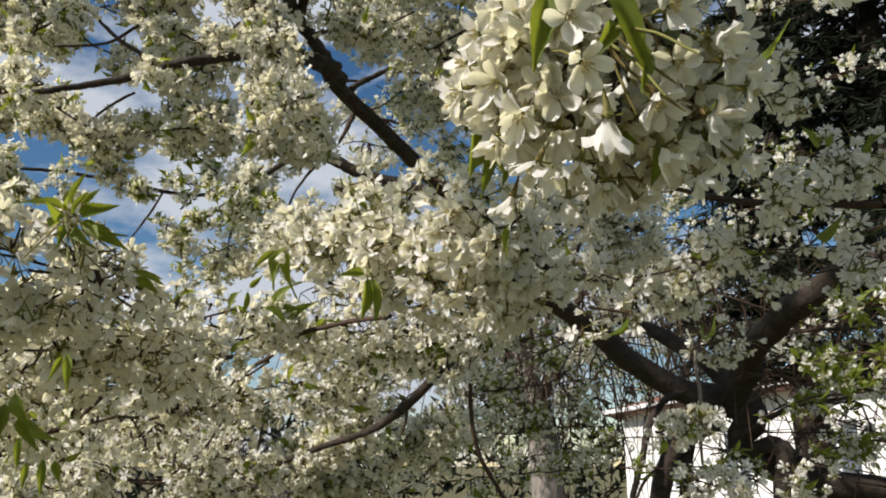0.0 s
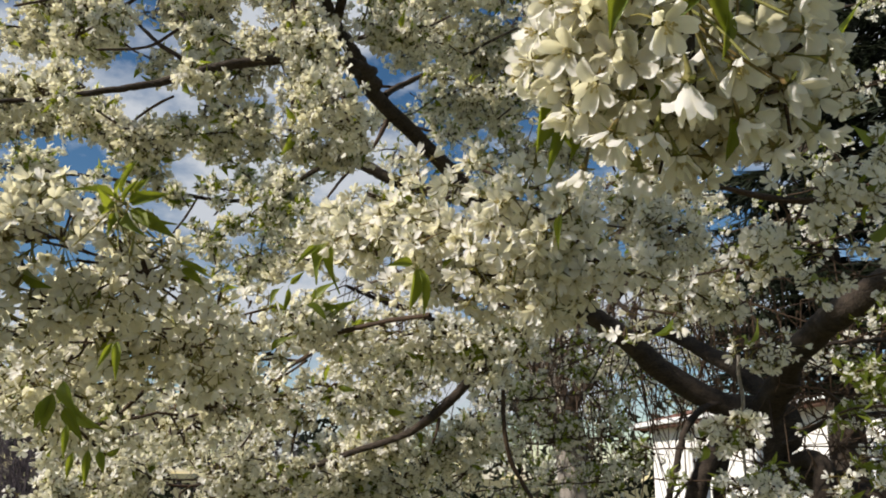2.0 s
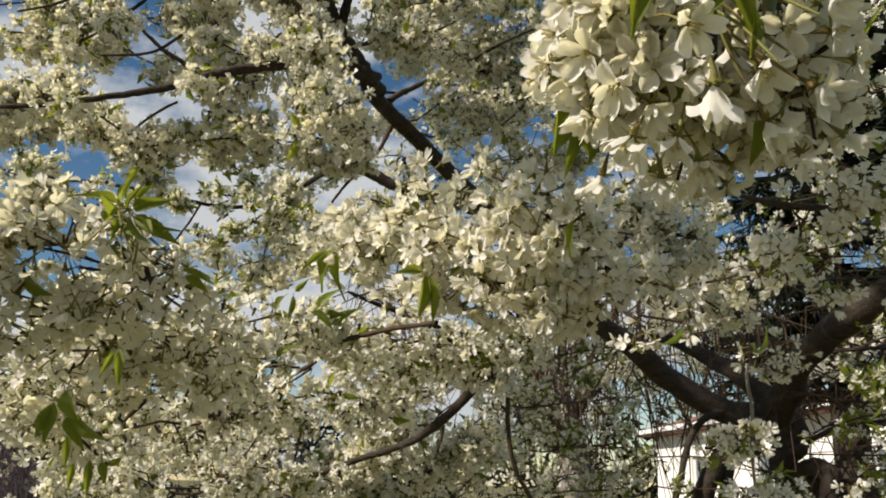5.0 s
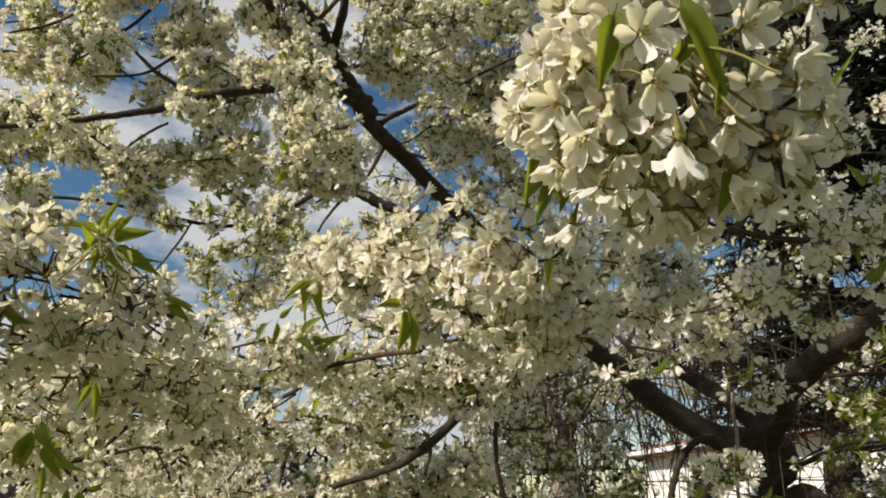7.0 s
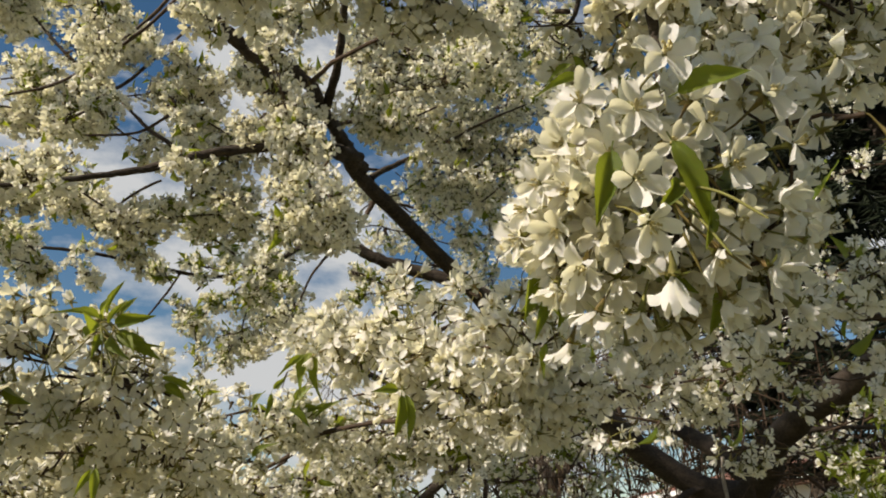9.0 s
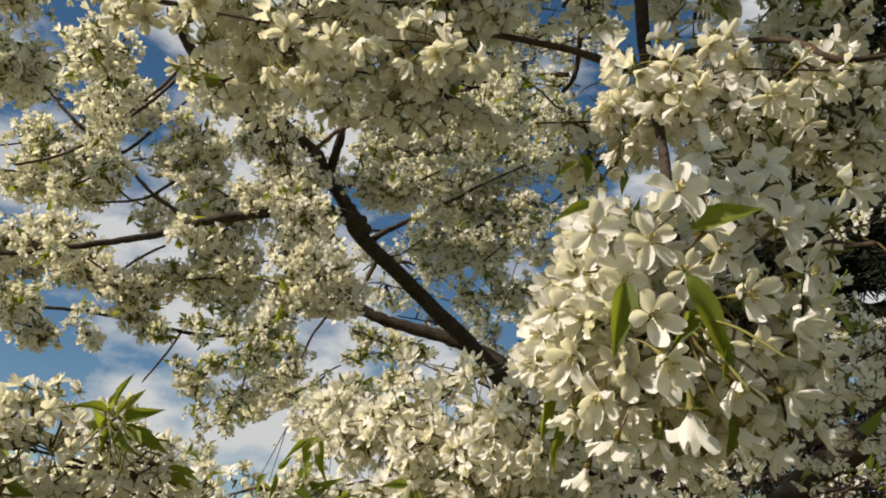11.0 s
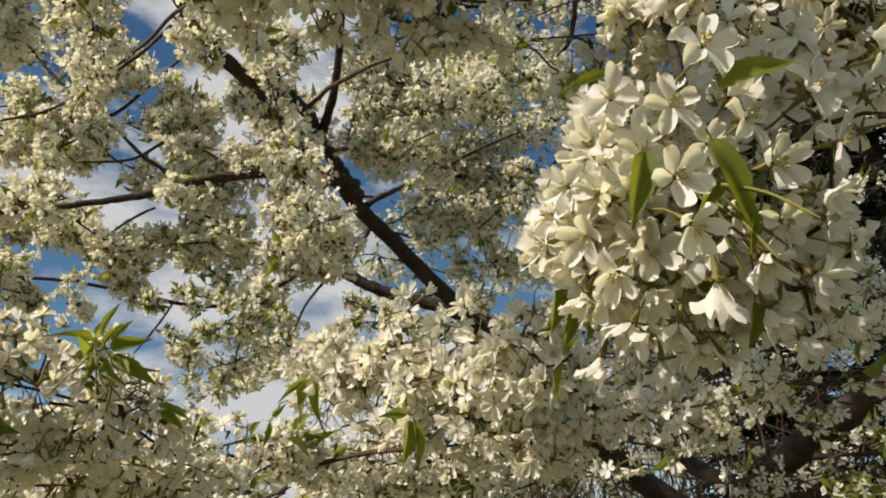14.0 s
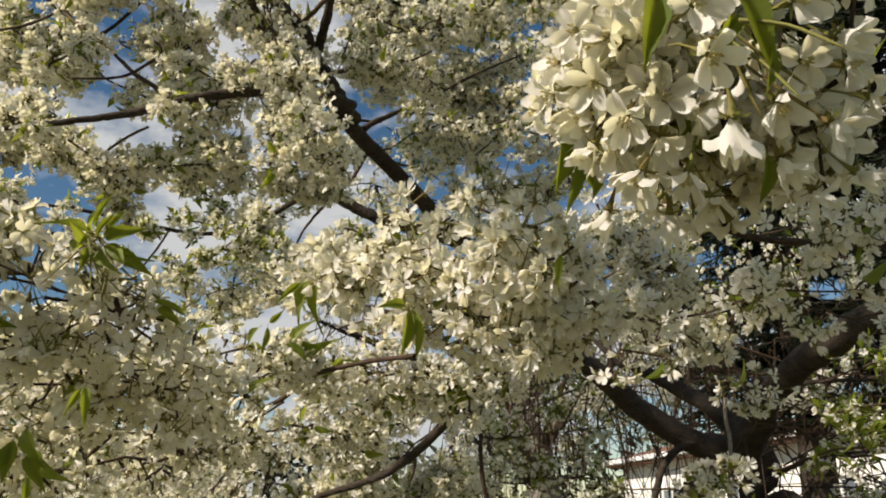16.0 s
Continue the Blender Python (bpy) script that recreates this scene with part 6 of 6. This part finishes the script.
cherry.bloom([(-0.724, 2.172, 2.821), (-0.825, 2.160, 2.869), (-0.943, 2.147, 2.918)], 0.070, 100, "far", 837, leafy=0.30)
cherry.bloom([(-1.189, 1.990, 2.732), (-1.097, 1.978, 2.777), (-0.989, 1.981, 2.762)], 0.070, 100, "far", 839, leafy=0.20)
cherry.bloom([(-1.040, 3.440, 2.610), (-0.910, 3.420, 2.680), (-0.760, 3.410, 2.730)], 0.070, 90, "far", 841, leafy=1.00)
cherry.bloom([(0.154, 2.031, 3.185), (0.291, 2.152, 3.167), (0.438, 2.294, 3.109)], 0.090, 150, "far", 851, leafy=0.20)
cherry.bloom([(0.055, 2.190, 3.543), (0.194, 2.225, 3.475), (0.350, 2.192, 3.550)], 0.090, 130, "far", 853, leafy=0.20)
cherry.bloom([(-0.182, 1.915, 2.953), (-0.052, 1.936, 2.913), (0.115, 2.014, 2.987)], 0.080, 130, "far", 855, leafy=0.20)
cherry.bloom([(-0.353, 2.070, 2.854), (-0.218, 2.085, 2.827), (-0.084, 2.072, 2.861)], 0.080, 130, "far", 857, leafy=0.20)
cherry.bloom([(-0.140, 2.853, 3.080), (0.062, 2.873, 3.044), (0.241, 2.865, 3.068)], 0.090, 150, "far", 859, leafy=0.30)
cherry.bloom([(-0.427, 1.443, 2.640), (-0.402, 1.474, 2.561), (-0.382, 1.505, 2.483), (-0.367, 1.568, 2.407)], 0.070, 150, "mid", 875, leafy=0.10)
cherry.bloom([(-0.706, 1.715, 2.978), (-0.617, 1.731, 2.938), (-0.529, 1.726, 2.954)], 0.080, 120, "mid", 877, leafy=0.15)
cherry.bloom([(-0.608, 1.916, 2.742), (-0.545, 1.945, 2.672), (-0.497, 1.990, 2.558)], 0.080, 120, "mid", 879, leafy=0.20)
cherry.bloom([(-1.178, 2.177, 2.882), (-1.054, 2.197, 2.835), (-0.930, 2.223, 2.773)], 0.080, 110, "far", 881, leafy=0.30)
cherry.bloom([(-1.318, 2.059, 2.907), (-1.199, 2.084, 2.847), (-1.082, 2.072, 2.880)], 0.080, 100, "far", 883, leafy=0.30)
cherry.bloom([(-0.256, 1.877, 2.850), (-0.131, 1.895, 2.810), (-0.009, 1.878, 2.855)], 0.080, 120, "mid", 885, leafy=0.15)
cherry.bloom([(-0.306, 2.111, 2.803), (-0.172, 2.111, 2.805), (-0.037, 2.213, 2.824)], 0.080, 120, "mid", 887, leafy=0.15)
cherry.bloom([(0.719, 5.224, 2.402), (0.975, 5.273, 2.266), (1.231, 5.311, 2.165)], 0.16, 60, "vast", 901, leafy=4.00)
cherry.bloom([(0.304, 4.992, 2.431), (0.585, 5.040, 2.301), (0.832, 5.106, 2.103)], 0.16, 60, "vast", 903, leafy=4.00)
cherry.bloom([(1.200, 5.377, 2.659), (1.466, 5.427, 2.518), (1.694, 5.476, 2.376)], 0.16, 50, "vast", 905, leafy=4.00)
# unseen sprays added towards the sun, only to cast shade on what is in view
cherry.bloom([(-1.159, 0.523, 2.235), (-1.105, 0.528, 2.225), (-1.067, 0.552, 2.218)], 0.08, 260, "vast", 911, leafy=0.4)
cherry.bloom([(-0.338, 0.109, 2.306), (-0.332, 0.113, 2.269), (-0.330, 0.136, 2.238), (-0.334, 0.157, 2.212)], 0.03, 120, "vast", 891, leafy=0.3)
cherry.bloom([(-4.990, 1.870, 6.290), (-4.610, 1.880, 6.300), (-4.200, 1.870, 6.370)], 0.35, 1800, "vast", 861, leafy=1.2)
cherry.bloom([(-4.980, 2.070, 5.940), (-4.600, 2.070, 6.010), (-4.180, 2.080, 6.020)], 0.35, 1800, "vast", 863, leafy=1.2)
cherry.bloom([(-4.980, 2.160, 5.630), (-4.590, 2.170, 5.670), (-4.180, 2.180, 5.670)], 0.35, 1600, "vast", 865, leafy=1.2)
cherry.bloom([(-5.160, 3.080, 6.790), (-4.740, 3.120, 6.720), (-4.330, 3.110, 6.810)], 0.40, 1800, "vast", 867, leafy=1.2)
cherry.bloom([(-5.150, 3.370, 6.160), (-4.720, 3.380, 6.170), (-4.300, 3.390, 6.170)], 0.40, 1800, "vast", 869, leafy=1.2)
cherry.bloom([(-3.700, 2.140, 6.190), (-3.500, 2.070, 6.090), (-3.310, 1.910, 5.940)], 0.30, 1300, "vast", 871, leafy=1.2)
cherry.bloom([(-0.660, 0.800, 2.790), (-0.560, 0.820, 2.840), (-0.460, 0.820, 2.830)], 0.11, 300, "vast", 841, leafy=0.4)
cherry.bloom([(-0.620, 0.500, 2.750), (-0.530, 0.530, 2.700), (-0.470, 0.480, 2.740)], 0.10, 600, "vast", 843, leafy=0.4)
cherry.bloom([(-3.440, 1.700, 5.950), (-3.240, 1.750, 5.780), (-3.040, 1.670, 5.660)], 0.28, 1300, "vast", 817, leafy=0.4)
cherry.bloom([(-4.650, 2.150, 6.260), (-4.310, 2.170, 6.190), (-3.980, 2.200, 6.060)], 0.35, 2200, "vast", 819, leafy=0.4)
cherry.bloom([(-4.910, 2.490, 6.190), (-4.550, 2.510, 6.120), (-4.180, 2.550, 5.980)], 0.35, 2200, "vast", 821, leafy=0.4)
cherry.bloom([(-0.570, 0.340, 2.750), (-0.430, 0.520, 2.750), (-0.370, 0.680, 2.730)], 0.13, 900, "vast", 801, leafy=0.4)
cherry.bloom([(-0.710, 0.500, 2.950), (-0.550, 0.700, 2.970), (-0.470, 0.840, 3.010)], 0.13, 900, "vast", 803, leafy=0.4)
cherry.bloom([(-0.580, 0.470, 2.860), (-0.460, 0.650, 2.880), (-0.420, 0.790, 2.900)], 0.13, 700, "vast", 805, leafy=0.4)
cherry.settle()


# ---- ground and distance ----
def box(lo, hi):
    (a, b, c), (d, e, f) = lo, hi
    v = [(a, b, c), (d, b, c), (d, e, c), (a, e, c), (a, b, f), (d, b, f), (d, e, f), (a, e, f)]
    q = [(0, 3, 2, 1), (4, 5, 6, 7), (0, 1, 5, 4), (1, 2, 6, 5), (2, 3, 7, 6), (3, 0, 4, 7)]
    return np.array(v, float), np.array(q)


def boxes(list_of):
    vs, fs, base = [], [], 0
    for lo, hi in list_of:
        v, f = box(lo, hi)
        vs.append(v)
        fs.append(f + base)
        base += len(v)
    return np.vstack(vs), np.vstack(fs)


side = np.r_[np.linspace(-900, -40, 8), np.linspace(-30, 40, 36), np.linspace(60, 900, 8)]
gx, gy = np.meshgrid(side, side)
gz = 0.05 * np.sin(gx * 0.7) * np.cos(gy * 0.5) - 0.05
cols = len(side)
gi = (np.arange(cols - 1)[:, None] * cols + np.arange(cols - 1)).ravel()
ground = part("ground", np.stack([gx.ravel(), gy.ravel(), gz.ravel()], 1), np.stack([gi, gi + 1, gi + cols + 1, gi + cols], 1), GRASS, None)
tagged(ground, "short dry green and straw coloured spring grass", "ground", "", "structure")


# ---- second cherry tree behind ----
back = thing("cherry_tree", "more distant cherry tree with pale trunk and drooping twigs", "tree")
grove = Crown(back)
grove.limb([(1.45, 11.0, -0.1, 0.30), (1.32, 10.95, 0.8, 0.22), (1.28, 10.9, 1.8, 0.20), (1.1, 10.8, 2.7, 0.15), (0.7, 10.6, 3.8, 0.09), (0.4, 10.3, 5.0, 0.05)], "trunk", 12, GREY_TWIG, 501, label="pale brown trunk")
rs = np.random.RandomState(77)
for k, (dx, dy, up) in enumerate([(-2.6, -2.2, 1.6), (-1.2, -3.2, 1.3), (0.6, -3.4, 1.5), (2.2, -2.4, 1.7), (3.0, -0.6, 1.9), (-3.2, 0.4, 2.0), (0.2, 1.6, 2.6), (1.4, -1.4, 2.4)]):
    start = np.array([1.2, 10.85, 2.0 + 0.12 * k])
    tip = start + (dx, dy, up)
    mid = start + np.array((dx, dy, up * 1.5)) * 0.5
    grove.limb([(*start, 0.075), (*mid, 0.05), (*tip, 0.02)], "branch", 7, None, 510 + k)
    for j in range(34):
        u = rs.uniform(0.15, 1)
        a = start + (tip - start) * u + (0, 0, up * 0.5 * u * (1 - u) * 2)
        fall = np.array([rs.normal(0, 0.45), rs.normal(0, 0.45), 0.15])
        b = a + fall * 0.5 + (0, 0, -0.25)
        c = a + fall + (0, 0, -rs.uniform(0.6, 1.7))
        grove.twigs += [(a, b, 0.009, 0.006), (b, c, 0.006, 0.003)]
        e = b + rs.normal(0, 0.3, 3) + (0, 0, -0.25)
        grove.twigs += [(b, e, 0.005, 0.003)]
        if j % 5:
            grove.bloom([tuple(b), tuple((b + c) / 2 + rs.normal(0, 0.05, 3)), tuple(c)], 0.10, 20, "vast", 600 + 60 * k + j, leafy=1.3, wood=False)
    grove.bloom([tuple(start + (0, 0, 0.5)), tuple(mid + (0, 0, 0.2)), tuple(tip)], 0.30, 200, "vast", 900 + k, leafy=0.5)
grove.settle(8)


# ---- dark evergreens at the side ----
def evergreen(fx, fy, tall, low, wide, boughs, seed):
    fir = thing("evergreen_tree", "tall dark evergreen tree standing in shade", "tree", group="dark evergreens")
    trunk = smooth_path([(fx, fy, -0.1, 0.20), (fx + 0.05, fy, 3, 0.15), (fx - 0.02, fy, tall * 0.62, 0.10), (fx, fy, tall, 0.02)], 0.3)
    part("trunk", *tube(trunk, 10, 0.06, np.random.RandomState(3)), BARK, fir)
    rs = np.random.RandomState(seed)
    ends, radii, needles, sizes = [], [], [], []
    for k in range(boughs):
        z = rs.uniform(low, tall - 0.2)
        reach = min(wide, (tall + 0.8 - z) * 0.27) * rs.uniform(0.7, 1.15) + 0.12
        a = rs.uniform(0, 6.28)
        root = np.array([fx, fy, z])
        way = np.array([math.cos(a), math.sin(a), -0.12])
        ends.append((root, root + way * reach))
        radii.append((0.016, 0.004))
        for j in range(95):
            p = root + way * reach * rs.uniform(0.1, 1)
            q = p + np.array([rs.normal(0, 0.11), rs.normal(0, 0.11), -abs(rs.normal(0.06, 0.06))]) + way * 0.07
            needles.append((p, q))
            sizes.append((0.013, 0.004))
    part("brushwood", *ribbons(ends, radii, 5), BARK, fir, "", True, None, "stuff")
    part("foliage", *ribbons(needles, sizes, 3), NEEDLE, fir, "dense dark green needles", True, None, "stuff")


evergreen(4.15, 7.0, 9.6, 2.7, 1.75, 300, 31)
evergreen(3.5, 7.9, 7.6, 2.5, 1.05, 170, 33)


# ---- bare shrub beyond the blossom ----
for k, (bx, by, tall) in enumerate([(-3.5, 6.6, 2.3), (-5.0, 7.6, 2.7), (-2.4, 9.5, 2.0)]):
    shrub = thing("shrub", "bare purplish-grey shrub with many thin stems", "shrub", group="bare shrubs")
    rs = np.random.RandomState(210 + k)
    ends, radii = [], []
    for j in range(240):
        a, lean = rs.uniform(0, 6.28), abs(rs.normal(0, 0.30))
        p = np.array([bx + rs.normal(0, 0.18), by + rs.normal(0, 0.18), -0.05])
        step = tall * rs.uniform(0.7, 1.0) / 4
        way = np.array([math.cos(a) * lean, math.sin(a) * lean, 1.0])
        for s in range(4):
            q = p + way * step + rs.normal(0, 0.03, 3)
            ends.append((p, q))
            radii.append((0.007 - 0.0013 * s, 0.0057 - 0.0013 * s))
            if s > 0:
                e = q + rs.normal(0, 0.16, 3) + (0, 0, 0.12)
                ends.append((q, e))
                radii.append((0.004, 0.002))
            p = q
    part("brushwood", *ribbons(ends, radii, 4), SHRUB, shrub, "", True, None, "stuff")

rs = np.random.RandomState(8)
hedge = thing("hedge", "distant dull green and brown garden hedge", "hedge")
n = 6000
at = np.stack([rs.uniform(-40, 30, n), 33 + rs.normal(0, 0.9, n), rs.uniform(0, 1, n) ** 0.8 * 5.4], 1)
at[:, 2] *= 0.75 + 0.25 * np.sin(at[:, 0] * 0.6) * np.cos(at[:, 0] * 0.23)
v, f, _ = gather([(m[0][:, [2, 1, 0]], m[1][:, ::-1]) for m in SMALL_LEAVES], at, rs.normal(0, 1, (n, 3)), rs.uniform(0, 6.28, n), rs.uniform(7, 12, n), rs.randint(0, 4, n))
part("foliage", v, f, NEEDLE, hedge, "", True, None, "stuff")


# ---- white house ----
house = thing("house", "white rendered single-storey house with brown roof", "house", (5.7, 26.0, 0))
house.rotation_euler = (0, 0, math.atan2(-13.0, 2.0))
LONG, DEEP, TALL, THICK = 17.0, 7.0, 3.12, 0.3
openings = [(2.6, 3.9, 1.0, 2.4), (6.2, 7.5, 1.0, 2.4), (9.85, 11.35, 0.95, 2.4), (13.4, 14.7, 1.0, 2.4)]
pieces, u = [], 0.0
for a, b, lo, hi in openings:
    pieces += [((u, 0, -0.1), (a, THICK, TALL)), ((a, 0, -0.1), (b, THICK, lo)), ((a, 0, hi), (b, THICK, TALL))]
    u = b
pieces += [((u, 0, -0.1), (LONG, THICK, TALL)), ((0, THICK, -0.1), (THICK, DEEP, TALL)), ((LONG - THICK, THICK, -0.1), (LONG, DEEP, TALL)), ((THICK, DEEP - THICK, -0.1), (LONG - THICK, DEEP, TALL))]
part("wall", *boxes(pieces), STUCCO, house, "white rendered wall", False)
ridge, over = TALL + 1.0, 0.45
rv = np.array([(-over, -over, TALL), (LONG + over, -over, TALL), (LONG + over, DEEP / 2, ridge), (-over, DEEP / 2, ridge), (LONG + over, DEEP + over, TALL), (-over, DEEP + over, TALL)])
rv = np.vstack([rv, rv + (0, 0, 0.16)])
rq = [(0, 1, 2, 3), (3, 2, 4, 5), (6, 9, 8, 7), (9, 11, 10, 8), (0, 6, 7, 1), (5, 4, 10, 11), (0, 3, 9, 6), (3, 5, 11, 9), (1, 7, 8, 2), (2, 8, 10, 4)]
part("roof", rv, np.array(rq), ROOFING, house, "brown pitched roof", False)
part("gutter", *boxes([((-over, -over - 0.12, TALL + 0.02), (LONG + over, -over - 0.004, TALL + 0.14))]), FRAME_WHITE, house, "", False)
part("soffit", *boxes([((-over, -over, TALL - 0.04), (LONG + over, -0.004, TALL - 0.004))]), ROOFING, house, "", False)
for k, (a, b, lo, hi) in enumerate(openings):
    w = 0.07
    m = (a + b) / 2
    bars = [((a, 0.08, lo), (a + w, 0.16, hi)), ((b - w, 0.08, lo), (b, 0.16, hi)), ((a + w, 0.08, lo), (b - w, 0.16, lo + w)), ((a + w, 0.08, hi - w), (b - w, 0.16, hi)), ((m - 0.03, 0.085, lo + w), (m + 0.03, 0.155, hi - w))]
    win = part("window", *boxes(bars), FRAME_WHITE, house, "white window frame", False)
    for p0, p1 in ((a + w, m - 0.03), (m + 0.03, b - w)):
        part("pane", *box((p0, 0.115, lo + w), (p1, 0.125, hi - w)), GLASS, win, "", False)
    part("sill", *box((a - 0.06, -0.08, lo - 0.05), (b + 0.06, 0.075, lo - 0.004)), FRAME_WHITE, win, "", False)
    if k == 2:
        folds = np.linspace(a + 0.34, a + 0.64, 14)
        wave = 0.060 + 0.018 * (np.arange(14) % 2)
        v = np.array([(x, y, z) for x, y in zip(folds, wave) for z in (lo + 0.08, hi - 0.06)])
        q = np.array([(2 * i, 2 * i + 2, 2 * i + 3, 2 * i + 1) for i in range(13)])
        v = v + (0, -0.01, 0)
        part("curtain", v, q, CURTAIN, win, "teal curtain", True)
